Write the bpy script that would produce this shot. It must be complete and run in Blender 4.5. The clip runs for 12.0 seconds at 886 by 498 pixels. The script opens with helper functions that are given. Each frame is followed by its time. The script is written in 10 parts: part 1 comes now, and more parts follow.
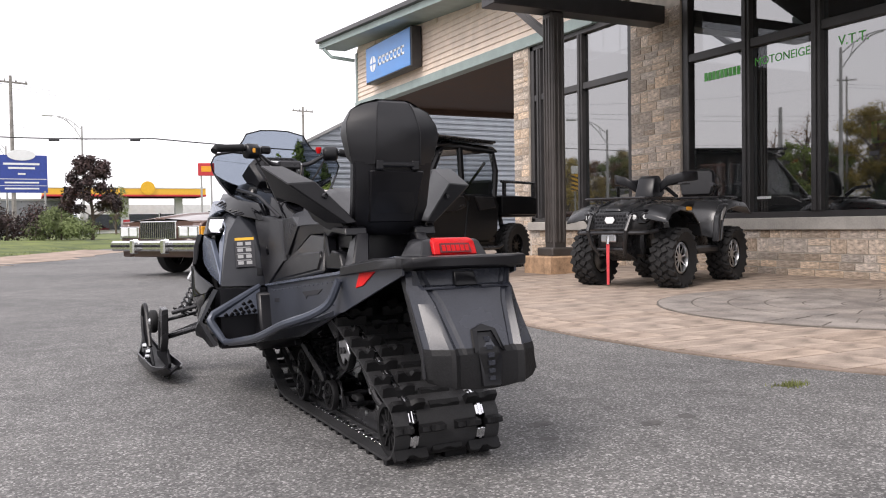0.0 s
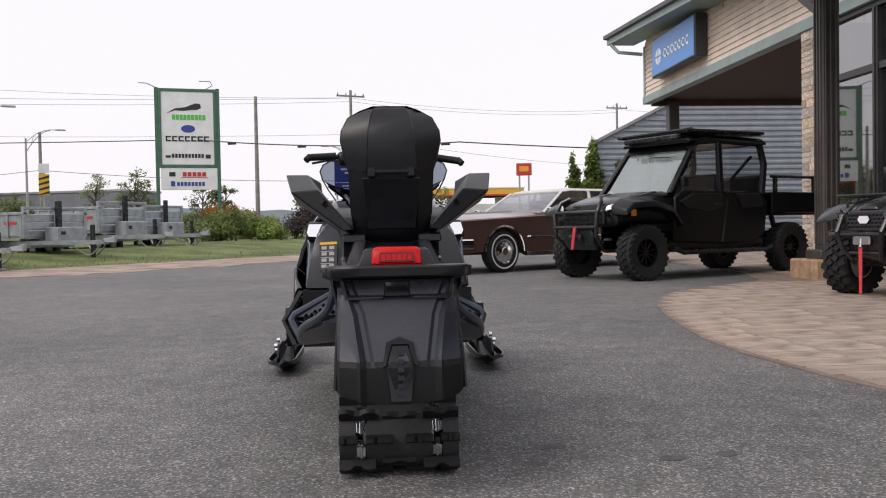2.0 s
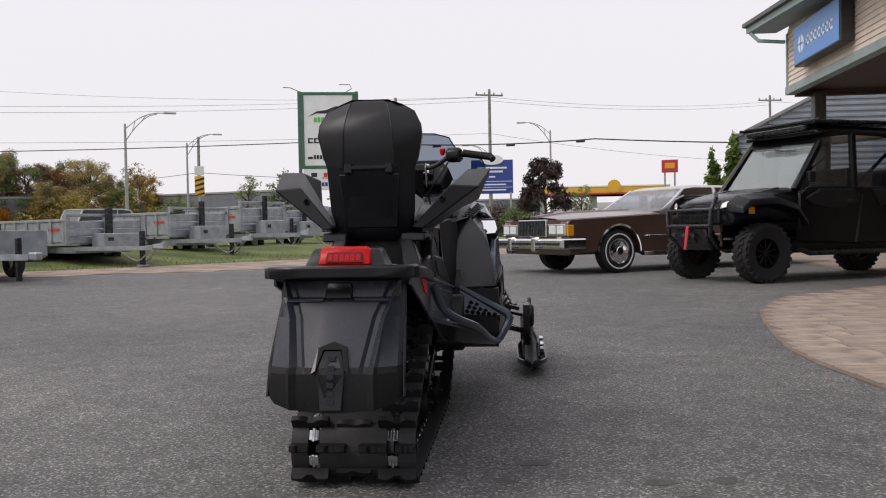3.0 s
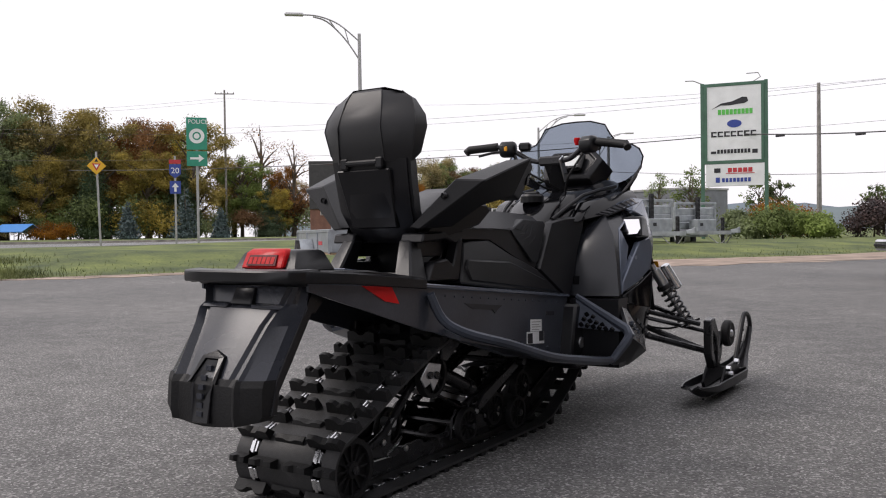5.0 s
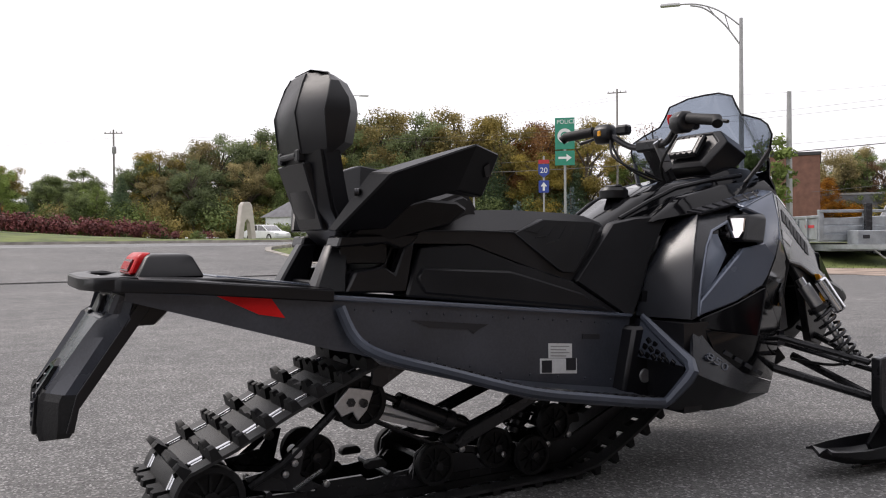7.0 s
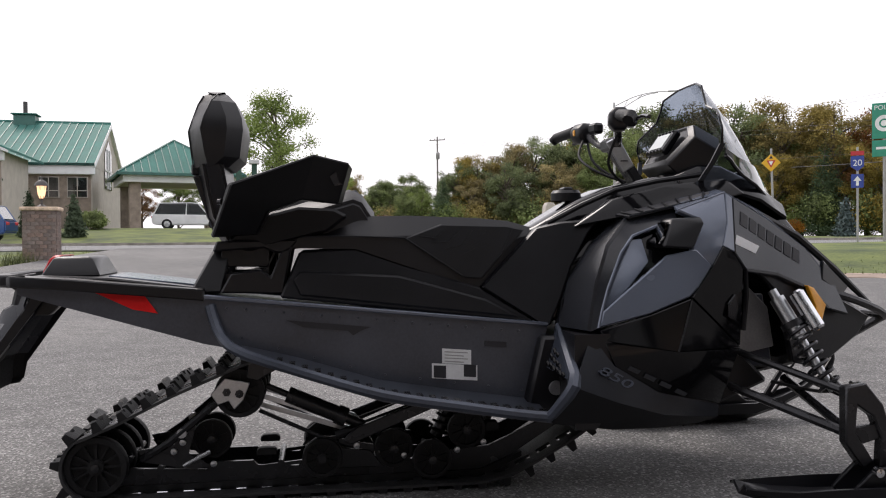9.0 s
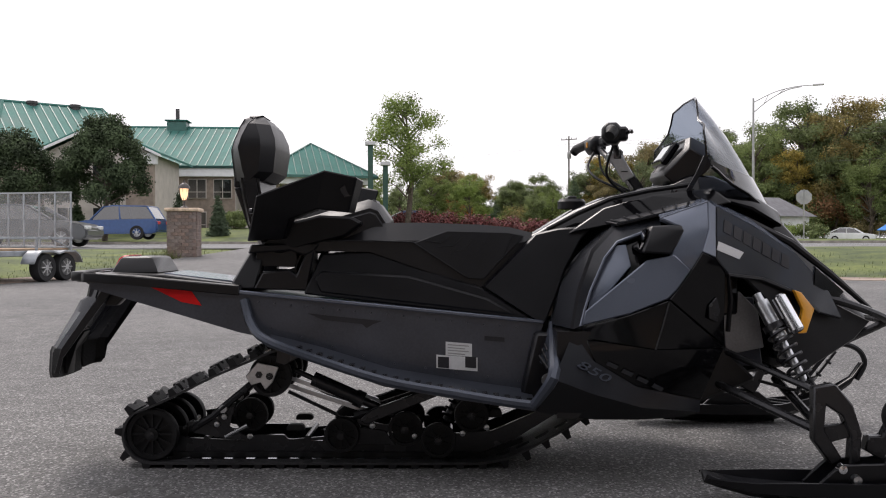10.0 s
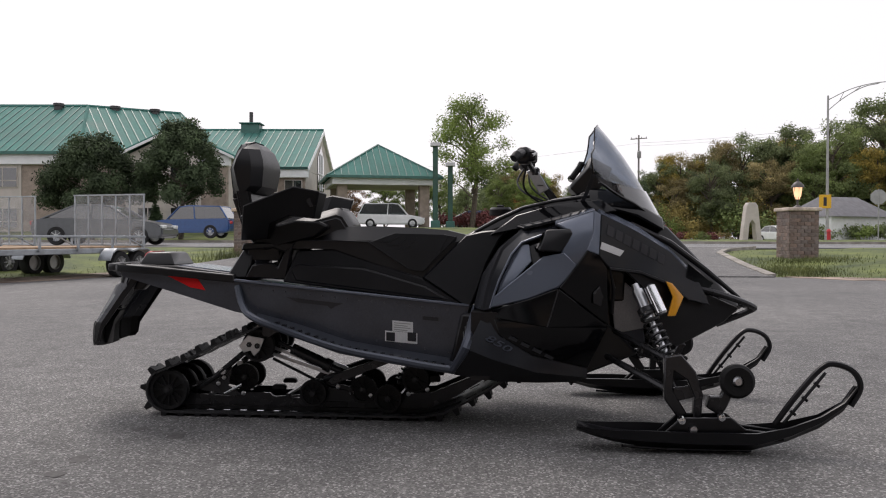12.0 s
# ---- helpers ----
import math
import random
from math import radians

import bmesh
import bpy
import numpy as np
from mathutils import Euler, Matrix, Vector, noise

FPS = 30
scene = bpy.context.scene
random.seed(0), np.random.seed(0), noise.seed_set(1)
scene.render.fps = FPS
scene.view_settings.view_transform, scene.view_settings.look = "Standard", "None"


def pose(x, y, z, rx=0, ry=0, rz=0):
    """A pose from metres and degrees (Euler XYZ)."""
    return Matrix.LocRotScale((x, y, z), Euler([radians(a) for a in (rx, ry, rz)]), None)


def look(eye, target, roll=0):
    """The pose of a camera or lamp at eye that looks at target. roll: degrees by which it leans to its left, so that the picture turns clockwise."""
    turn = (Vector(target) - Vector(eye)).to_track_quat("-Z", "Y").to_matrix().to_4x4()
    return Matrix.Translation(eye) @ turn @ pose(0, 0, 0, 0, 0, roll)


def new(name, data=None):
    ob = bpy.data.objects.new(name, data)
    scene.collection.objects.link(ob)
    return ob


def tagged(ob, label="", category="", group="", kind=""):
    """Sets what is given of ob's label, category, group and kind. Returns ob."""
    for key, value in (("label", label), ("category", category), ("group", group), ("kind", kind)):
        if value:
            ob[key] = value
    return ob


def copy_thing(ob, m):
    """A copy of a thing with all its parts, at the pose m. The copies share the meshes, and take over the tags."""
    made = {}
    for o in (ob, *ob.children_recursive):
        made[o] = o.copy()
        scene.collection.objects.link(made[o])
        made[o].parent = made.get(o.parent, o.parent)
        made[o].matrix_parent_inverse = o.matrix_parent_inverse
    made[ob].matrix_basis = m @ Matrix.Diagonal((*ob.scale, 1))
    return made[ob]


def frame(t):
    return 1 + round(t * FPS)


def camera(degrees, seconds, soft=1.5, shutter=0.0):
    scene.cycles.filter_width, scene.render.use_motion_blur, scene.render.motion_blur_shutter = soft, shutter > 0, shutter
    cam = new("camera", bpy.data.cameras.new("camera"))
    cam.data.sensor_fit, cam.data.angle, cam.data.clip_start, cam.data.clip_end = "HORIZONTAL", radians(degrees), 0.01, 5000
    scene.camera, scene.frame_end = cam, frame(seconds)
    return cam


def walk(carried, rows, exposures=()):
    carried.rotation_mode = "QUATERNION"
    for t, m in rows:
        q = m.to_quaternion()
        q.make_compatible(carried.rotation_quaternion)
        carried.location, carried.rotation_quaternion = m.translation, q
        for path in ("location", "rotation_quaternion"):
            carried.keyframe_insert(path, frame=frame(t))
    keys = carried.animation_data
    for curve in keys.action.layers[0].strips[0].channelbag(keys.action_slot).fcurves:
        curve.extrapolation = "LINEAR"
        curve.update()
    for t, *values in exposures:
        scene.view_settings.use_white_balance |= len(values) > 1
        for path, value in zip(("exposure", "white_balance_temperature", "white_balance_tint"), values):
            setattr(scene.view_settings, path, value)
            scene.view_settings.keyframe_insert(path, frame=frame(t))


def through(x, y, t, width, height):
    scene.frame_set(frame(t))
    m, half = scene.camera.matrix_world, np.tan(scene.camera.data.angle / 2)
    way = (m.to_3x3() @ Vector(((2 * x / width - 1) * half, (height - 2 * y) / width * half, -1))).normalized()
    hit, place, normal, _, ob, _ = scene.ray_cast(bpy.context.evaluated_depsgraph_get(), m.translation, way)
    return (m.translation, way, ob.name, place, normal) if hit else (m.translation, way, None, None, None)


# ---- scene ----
from mathutils import geometry
cam = camera(55.6, 12.0, soft=1.1)
PATH = [
    (0, (-1.158, -2.377, 0.732), (-0.26, -0.591, 0.675), -0.9),
    (0.5, (-0.925, -2.495, 0.725), (-0.215, -0.626, 0.67), -0.9),
    (1, (-0.634, -2.59, 0.722), (-0.176, -0.644, 0.67), -1.0),
    (1.5, (-0.335, -2.615, 0.726), (-0.006, -0.643, 0.675), -0.9),
    (2, (-0.074, -2.592, 0.746), (0.097, -0.6, 0.696), -1.0),
    (2.5, (0.192, -2.542, 0.738), (0.208, -0.542, 0.69), -1.0),
    (3, (0.47, -2.437, 0.737), (0.298, -0.445, 0.69), -1.0),
    (3.5, (0.754, -2.309, 0.729), (0.366, -0.348, 0.686), -1.0),
    (5.5, (1.788, -1.436, 0.723), (0.508, 0.1, 0.688), -0.7),
    (6, (1.941, -1.137, 0.718), (0.51, 0.26, 0.684), -0.6),
    (6.5, (2.038, -0.826, 0.73), (0.439, 0.374, 0.698), -0.5),
    (8.5, (2.484, 0.394, 0.715), (0.535, 0.844, 0.687), -0.5),
    (9, (2.591, 0.618, 0.735), (0.612, 0.908, 0.709), -0.4),
    (9.5, (2.727, 0.814, 0.741), (0.734, 0.979, 0.719), -0.2),
    (10, (2.9, 0.991, 0.749), (0.901, 0.966, 0.724), -0.1),
    (10.5, (3.076, 1.147, 0.743), (1.082, 1.001, 0.717), 0.0),
    (11, (3.235, 1.315, 0.742), (1.248, 1.093, 0.718), -0.0),
    (11.5, (3.418, 1.411, 0.75), (1.43, 1.192, 0.724), 0.1),
    (12, (3.59, 1.504, 0.753), (1.6, 1.31, 0.727), 0.1),
]
EXPOSURES = [(0, 0.75, 6500, 15), (0.5, 0.65, 6500, 15), (1, 0.45, 6500, 15), (1.5, 0.3, 6500, 15), (2, 0.12, 6500, 15), (2.5, 0.02, 6500, 15), (3.5, -0.08, 6500, 15), (5.5, 0.3, 6500, 15), (6, 0.36, 6500, 15), (6.5, 0.4, 6500, 15), (8.5, 0.41, 6500, 15), (9.5, 0.42, 6500, 15), (10.5, 0.28, 6500, 15), (12, 0.14, 6500, 15)]
walk(cam, [(t, look(eye, target, roll)) for t, eye, target, roll in PATH], EXPOSURES)
# ---- light ----
world = bpy.data.worlds.new("overcast")
scene.world = world
world.use_nodes = True
wn = world.node_tree.nodes
sky = wn.new("ShaderNodeTexSky")
sky.sky_type = "NISHITA"
sky.sun_disc = False
sky.sun_elevation, sky.sun_rotation = radians(49), radians(242)
sky.dust_density, sky.air_density = 4.0, 1.5
cloud = wn.new("ShaderNodeMix")
cloud.data_type = "RGBA"
cloud.inputs["Factor"].default_value = 0.9
cloud.inputs["B"].default_value = (9.6, 9.55, 9.75, 1)
world.node_tree.links.new(sky.outputs[0], cloud.inputs["A"])
world.node_tree.links.new(cloud.outputs["Result"], wn["Background"].inputs["Color"])
wn["Background"].inputs["Strength"].default_value = 0.1
sun_data = bpy.data.lights.new("sun", "SUN")
sun_data.energy, sun_data.angle, sun_data.color = 1.5, radians(24), (1.0, 0.95, 0.88)
sun = new("sun", sun_data)
sun.matrix_world = look((-13, -7, 17), (0, 0, 0))


# ---- materials ----
def material(name, rgb, rough=0.5, metal=0.0, var=0.12, scale=8.0, fine=120.0, bump=0.1, coat=0.0, other=None, spread=0.0, spec=0.5):
    """Noise at two scales shifts the colour; fine relief; spread varies it from object to object."""
    m = bpy.data.materials.new(name)
    m.use_nodes = True
    n, l = m.node_tree.nodes, m.node_tree.links
    b = n["Principled BSDF"]
    co = n.new("ShaderNodeTexCoord")
    big, small = n.new("ShaderNodeTexNoise"), n.new("ShaderNodeTexNoise")
    big.inputs["Scale"].default_value, small.inputs["Scale"].default_value = scale, fine
    big.inputs["Detail"].default_value, small.inputs["Detail"].default_value = 4, 2
    for t in (big, small):
        l.new(co.outputs["Object"], t.inputs["Vector"])
    add = n.new("ShaderNodeMath")
    add.operation = "MULTIPLY_ADD"
    l.new(small.outputs["Fac"], add.inputs[0])
    add.inputs[1].default_value = 0.45
    l.new(big.outputs["Fac"], add.inputs[2])
    ramp = n.new("ShaderNodeValToRGB")
    lo = [max(0.0, c * (1 - 2.2 * var)) for c in rgb]
    hi = [min(1.0, c * (1 + 2.2 * var)) for c in (other or rgb)]
    ramp.color_ramp.elements[0].position, ramp.color_ramp.elements[1].position = 0.48, 0.98
    ramp.color_ramp.elements[0].color, ramp.color_ramp.elements[1].color = (*lo, 1), (*hi, 1)
    l.new(add.outputs[0], ramp.inputs[0])
    colour = ramp.outputs[0]
    if spread:
        info, hsv, mul = n.new("ShaderNodeObjectInfo"), n.new("ShaderNodeHueSaturation"), n.new("ShaderNodeMapRange")
        l.new(info.outputs["Random"], mul.inputs["Value"])
        mul.inputs["To Min"].default_value, mul.inputs["To Max"].default_value = 1 - spread, 1 + spread
        l.new(mul.outputs[0], hsv.inputs["Value"])
        turn, sat = n.new("ShaderNodeMath"), n.new("ShaderNodeMapRange")
        turn.operation = "PINGPONG"
        l.new(info.outputs["Random"], turn.inputs[0])
        turn.inputs[1].default_value = 0.137
        l.new(turn.outputs[0], sat.inputs["Value"])
        sat.inputs["From Max"].default_value = 0.137
        sat.inputs["To Min"].default_value, sat.inputs["To Max"].default_value = 1 - spread, 1 + spread
        l.new(sat.outputs[0], hsv.inputs["Saturation"])
        l.new(colour, hsv.inputs["Color"])
        colour = hsv.outputs[0]
    l.new(colour, b.inputs["Base Color"])
    rr = n.new("ShaderNodeMapRange")
    l.new(big.outputs["Fac"], rr.inputs["Value"])
    rr.inputs["To Min"].default_value, rr.inputs["To Max"].default_value = max(0.02, rough * 0.82), min(1.0, rough * 1.18)
    l.new(rr.outputs[0], b.inputs["Roughness"])
    b.inputs["Metallic"].default_value = metal
    b.inputs["Specular IOR Level"].default_value = spec
    b.inputs["Coat Weight"].default_value = coat
    b.inputs["Coat Roughness"].default_value = 0.06
    if bump:
        bp = n.new("ShaderNodeBump")
        bp.inputs["Strength"].default_value, bp.inputs["Distance"].default_value = bump, 0.004
        l.new(small.outputs["Fac"], bp.inputs["Height"])
        l.new(bp.outputs[0], b.inputs["Normal"])
    return m


def glowing(name, rgb, strength):
    m = material(name, rgb, 0.4)
    b = m.node_tree.nodes["Principled BSDF"]
    b.inputs["Emission Color"].default_value, b.inputs["Emission Strength"].default_value = (*rgb, 1), strength
    return m


def pane_glass(name, rgb, see, gloss=0.0, tint=(0.86, 0.88, 0.9)):
    """Thin pane: part clear, part tinted, with a mirror-like coat."""
    m = bpy.data.materials.new(name)
    m.use_nodes = True
    n, l = m.node_tree.nodes, m.node_tree.links
    b = n["Principled BSDF"]
    b.inputs["Base Color"].default_value, b.inputs["Roughness"].default_value = (*rgb, 1), 0.03
    b.inputs["Specular IOR Level"].default_value = 0.8
    t, mix = n.new("ShaderNodeBsdfTransparent"), n.new("ShaderNodeMixShader")
    t.inputs["Color"].default_value = (*tint, 1)
    mix.inputs["Fac"].default_value = see
    l.new(b.outputs[0], mix.inputs[1])
    l.new(t.outputs[0], mix.inputs[2])
    out = mix.outputs[0]
    if gloss:
        g, mix2, lw = n.new("ShaderNodeBsdfGlossy"), n.new("ShaderNodeMixShader"), n.new("ShaderNodeLayerWeight")
        up, fr = n.new("ShaderNodeMath"), n.new("ShaderNodeMath")
        g.inputs["Roughness"].default_value = 0.015
        base = ((gloss - 1) / (gloss + 1)) ** 2
        lw.inputs["Blend"].default_value = 0.5
        up.operation, fr.operation = "POWER", "MULTIPLY_ADD"
        l.new(lw.outputs["Facing"], up.inputs[0])
        up.inputs[1].default_value = 5.0
        l.new(up.outputs[0], fr.inputs[0])
        fr.inputs[1].default_value, fr.inputs[2].default_value = 1 - base, base
        l.new(fr.outputs[0], mix2.inputs[0])
        l.new(out, mix2.inputs[1])
        l.new(g.outputs[0], mix2.inputs[2])
        out = mix2.outputs[0]
    l.new(out, n["Material Output"].inputs["Surface"])
    return m


def leaf_material(name, rgb, other, scale=0.5, spread=0.2, through=0.35):
    """Leaves: matt, a little light passes through them."""
    m = material(name, rgb, 0.75, var=0.3, scale=scale, fine=3, bump=0, other=other, spread=spread, spec=0.2)
    n, l = m.node_tree.nodes, m.node_tree.links
    b = n["Principled BSDF"]
    t, mix = n.new("ShaderNodeBsdfTranslucent"), n.new("ShaderNodeMixShader")
    l.new(b.inputs["Base Color"].links[0].from_socket, t.inputs["Color"])
    mix.inputs["Fac"].default_value = through
    l.new(b.outputs[0], mix.inputs[1])
    l.new(t.outputs[0], mix.inputs[2])
    l.new(mix.outputs[0], n["Material Output"].inputs["Surface"])
    return m


def asphalt_material():
    """Worn grey asphalt: pale stones in a darker binder, broad stains."""
    m = bpy.data.materials.new("asphalt")
    m.use_nodes = True
    n, l = m.node_tree.nodes, m.node_tree.links
    b = n["Principled BSDF"]
    co = n.new("ShaderNodeTexCoord")
    stone, stain, patch, grit = n.new("ShaderNodeTexVoronoi"), n.new("ShaderNodeTexNoise"), n.new("ShaderNodeTexNoise"), n.new("ShaderNodeTexNoise")
    stone.inputs["Scale"].default_value = 150
    stain.inputs["Scale"].default_value, stain.inputs["Detail"].default_value = 0.45, 6
    patch.inputs["Scale"].default_value, patch.inputs["Detail"].default_value = 5.0, 9
    grit.inputs["Scale"].default_value, grit.inputs["Detail"].default_value = 55, 3
    for t in (stone, stain, patch, grit):
        l.new(co.outputs["Object"], t.inputs["Vector"])
    ramp = n.new("ShaderNodeValToRGB")
    e = ramp.color_ramp.elements
    e[0].position, e[0].color = 0.0, (0.066, 0.065, 0.065, 1)
    e[1].position, e[1].color = 1.0, (0.37, 0.365, 0.36, 1)
    mid = ramp.color_ramp.elements.new(0.8)
    mid.color = (0.155, 0.153, 0.151, 1)
    sep = n.new("ShaderNodeSeparateColor")
    l.new(stone.outputs["Color"], sep.inputs[0])
    l.new(sep.outputs[0], ramp.inputs[0])
    soft = n.new("ShaderNodeValToRGB")
    soft.color_ramp.elements[0].position, soft.color_ramp.elements[1].position = 0.3, 0.7
    soft.color_ramp.elements[0].color, soft.color_ramp.elements[1].color = (0.72, 0.72, 0.73, 1), (1.12, 1.11, 1.09, 1)
    l.new(stain.outputs["Fac"], soft.inputs[0])
    soft2 = n.new("ShaderNodeValToRGB")
    soft2.color_ramp.elements[0].position, soft2.color_ramp.elements[1].position = 0.34, 0.66
    soft2.color_ramp.elements[0].color, soft2.color_ramp.elements[1].color = (0.84, 0.84, 0.84, 1), (1.14, 1.14, 1.14, 1)
    l.new(patch.outputs["Fac"], soft2.inputs[0])
    m1, m2 = n.new("ShaderNodeMix"), n.new("ShaderNodeMix")
    for k in (m1, m2):
        k.data_type, k.blend_type = "RGBA", "MULTIPLY"
    for k, (a, c) in ((m1, (ramp.outputs[0], soft.outputs[0])), (m2, (m1.outputs["Result"], soft2.outputs[0]))):
        k.inputs["Factor"].default_value = 1.0
        l.new(a, k.inputs["A"])
        l.new(c, k.inputs["B"])
    l.new(m2.outputs["Result"], b.inputs["Base Color"])
    b.inputs["Roughness"].default_value = 0.85
    bp = n.new("ShaderNodeBump")
    bp.inputs["Strength"].default_value, bp.inputs["Distance"].default_value = 0.8, 0.008
    l.new(grit.outputs["Fac"], bp.inputs["Height"])
    l.new(bp.outputs[0], b.inputs["Normal"])
    return m


ASPHALT = asphalt_material()
GRASS = material("grass", (0.05, 0.105, 0.016), 0.95, var=0.3, scale=0.8, fine=14, bump=0.5, other=(0.1, 0.12, 0.028))
BLADE = material("grass_blade", (0.06, 0.1, 0.02), 0.9, var=0.3, scale=0.9, fine=10, bump=0, other=(0.11, 0.12, 0.04))
DIRT = material("dirt", (0.25, 0.18, 0.14), 0.95, var=0.22, scale=1.6, fine=40, bump=0.6, other=(0.3, 0.235, 0.19))
ROAD = material("road_asphalt", (0.17, 0.17, 0.172), 0.9, var=0.1, scale=0.6, fine=40, bump=0.2)
KERB = material("kerb_concrete", (0.27, 0.25, 0.22), 0.9, var=0.2, scale=2.5, fine=60, bump=0.4)
CONCRETE = material("concrete", (0.42, 0.4, 0.37), 0.85, var=0.12, scale=2.5, fine=60, bump=0.3)
PAVING = material("stamped_concrete", (0.31, 0.245, 0.198), 0.75, var=0.2, scale=2.4, fine=45, bump=0.45, other=(0.355, 0.285, 0.232), spread=0.06)
JOINT = material("paving_joint", (0.2, 0.155, 0.125), 0.9, var=0.15, scale=4, fine=60, bump=0.3)
STONE = material("cut_stone", (0.44, 0.35, 0.275), 0.85, var=0.22, scale=5, fine=45, bump=0.5, other=(0.5, 0.42, 0.345), spread=0.32)
MORTAR = material("mortar", (0.56, 0.51, 0.45), 0.95, var=0.1, scale=6, fine=60, bump=0.4)
SIDING = material("beige_siding", (0.76, 0.64, 0.54), 0.6, var=0.06, scale=3, fine=30, bump=0.05)
TEAL = material("grey_green_trim", (0.27, 0.34, 0.33), 0.5, var=0.08, scale=3, fine=40, bump=0.05)
SOFFIT = material("brown_soffit", (0.07, 0.043, 0.03), 0.7, var=0.15, scale=3, fine=40, bump=0.1)
BROWN = material("bronze_column", (0.06, 0.053, 0.05), 0.45, var=0.12, scale=4, fine=60, bump=0.1)
DARKTRIM = material("dark_frame", (0.035, 0.033, 0.034), 0.4, var=0.12, scale=4, fine=50, bump=0.05)
SHOP = pane_glass("shop_glass", (0.015, 0.017, 0.018), 0.35, gloss=3.4)
# near-black colour paints in the unlit look of the showroom's wall and ceiling
DIMSHOP = material("dimmed_shop_interior", (0.06, 0.055, 0.055), 0.8, var=0.2, scale=1.2, fine=20, bump=0)
CORRUGATED = material("blue_grey_cladding", (0.3, 0.33, 0.37), 0.5, var=0.06, scale=2, fine=30, bump=0.05)
ROOFDARK = material("dark_roof", (0.05, 0.055, 0.055), 0.8, var=0.15, scale=4, fine=40, bump=0.2)
SIGNBLUE = material("sign_blue", (0.07, 0.25, 0.62), 0.35, var=0.04, scale=2, fine=40, bump=0)
WHITE = material("white_panel", (0.78, 0.79, 0.8), 0.4, var=0.04, scale=2, fine=40, bump=0)
BLACKMARK = material("black_marking", (0.02, 0.02, 0.025), 0.5, var=0.1, bump=0)
GREENMARK = material("green_marking", (0.1, 0.5, 0.08), 0.5, var=0.08, bump=0)
SIGNGREEN = material("sign_green_frame", (0.06, 0.14, 0.095), 0.45, var=0.08, scale=3, fine=40, bump=0)
ROADGREEN = material("road_sign_green", (0.02, 0.26, 0.17), 0.4, var=0.05, bump=0)
NAVY = material("navy_marking", (0.03, 0.06, 0.3), 0.45, var=0.06, bump=0)
REDMARK = material("red_marking", (0.5, 0.03, 0.04), 0.45, var=0.06, bump=0)
AMBER = material("amber_marker", (0.75, 0.33, 0.015), 0.3, var=0.05, bump=0)
YELLOW = material("yellow_sign", (0.75, 0.42, 0.02), 0.45, var=0.05, bump=0)
# sled
GREY = material("grey_paint", (0.12, 0.14, 0.185), 0.26, 0.3, var=0.05, scale=3, fine=300, bump=0.02, coat=0.3)
TUNNEL = material("grey_tunnel", (0.066, 0.073, 0.092), 0.3, 0.4, var=0.1, scale=6, fine=150, bump=0.05)
PLASTIC = material("black_plastic", (0.0075, 0.0075, 0.0095), 0.33, var=0.15, scale=7, fine=420, bump=0.1, spec=0.36)
GLOSS = material("gloss_black", (0.004, 0.004, 0.005), 0.09, var=0.05, scale=3, fine=100, bump=0, spec=0.28)
VINYL = material("black_vinyl", (0.0085, 0.0085, 0.0105), 0.42, var=0.12, scale=7, fine=420, bump=0.1, spec=0.4)
CARBON = material("grey_vinyl", (0.014, 0.015, 0.018), 0.44, var=0.1, scale=9, fine=420, bump=0.15, spec=0.35)
RUBBER = material("rubber", (0.009, 0.009, 0.01), 0.58, var=0.2, scale=9, fine=150, bump=0.3, spec=0.3)
STEELBLACK = material("black_steel", (0.03, 0.03, 0.033), 0.27, 0.45, var=0.12, scale=9, fine=120, bump=0.05)
ALU = material("aluminium", (0.55, 0.56, 0.58), 0.3, 1.0, var=0.08, scale=9, fine=140, bump=0.03)
BRIGHT = material("bright_steel", (0.72, 0.73, 0.75), 0.18, 1.0, var=0.05, scale=9, fine=140, bump=0)
SCREENGLOSS = material("screen_gloss", (0.012, 0.013, 0.016), 0.07, var=0.05, scale=3, fine=100, bump=0, spec=0.9, coat=1.0)
GRIPBLACK = material("grip_black", (0.006, 0.006, 0.0075), 0.4, var=0.12, scale=7, fine=420, bump=0.1, spec=0.24)
SMOKE = pane_glass("smoked_screen", (0.01, 0.012, 0.015), 0.88, gloss=1.65, tint=(0.6, 0.64, 0.7))
REDLENS = material("red_lens", (0.48, 0.004, 0.006), 0.3, var=0.1, scale=60, fine=200, bump=0.1, spec=0.2)
REDDARK = material("dark_red_lens", (0.1, 0.016, 0.02), 0.25, var=0.1, scale=20, fine=200, bump=0.05, spec=0.3)
REDTAPE = material("red_reflector", (0.7, 0.012, 0.012), 0.5, var=0.06, scale=20, fine=300, bump=0.05, spec=0.2)
MIRROR = material("mirror_glass", (0.9, 0.9, 0.92), 0.03, 1.0, var=0.01, bump=0)
LABEL = material("label_white", (0.7, 0.71, 0.72), 0.45, var=0.05, bump=0)
SCREEN = material("display_grey", (0.55, 0.58, 0.58), 0.25, var=0.03, bump=0)
FLAPGREY = material("flap_grey", (0.03, 0.033, 0.043), 0.27, 0.0, var=0.12, scale=7, fine=200, bump=0.05, spec=0.45)
BANDGREY = material("charcoal_paint", (0.03, 0.033, 0.04), 0.24, 0.3, var=0.05, scale=3, fine=300, bump=0.02, coat=0.3)
DULLALU = material("dull_aluminium", (0.3, 0.3, 0.31), 0.5, 0.6, var=0.1, scale=9, fine=140, bump=0.05)
GREYPLASTIC = material("grey_plastic", (0.017, 0.0185, 0.023), 0.24, var=0.1, scale=7, fine=300, bump=0.05, spec=0.45)
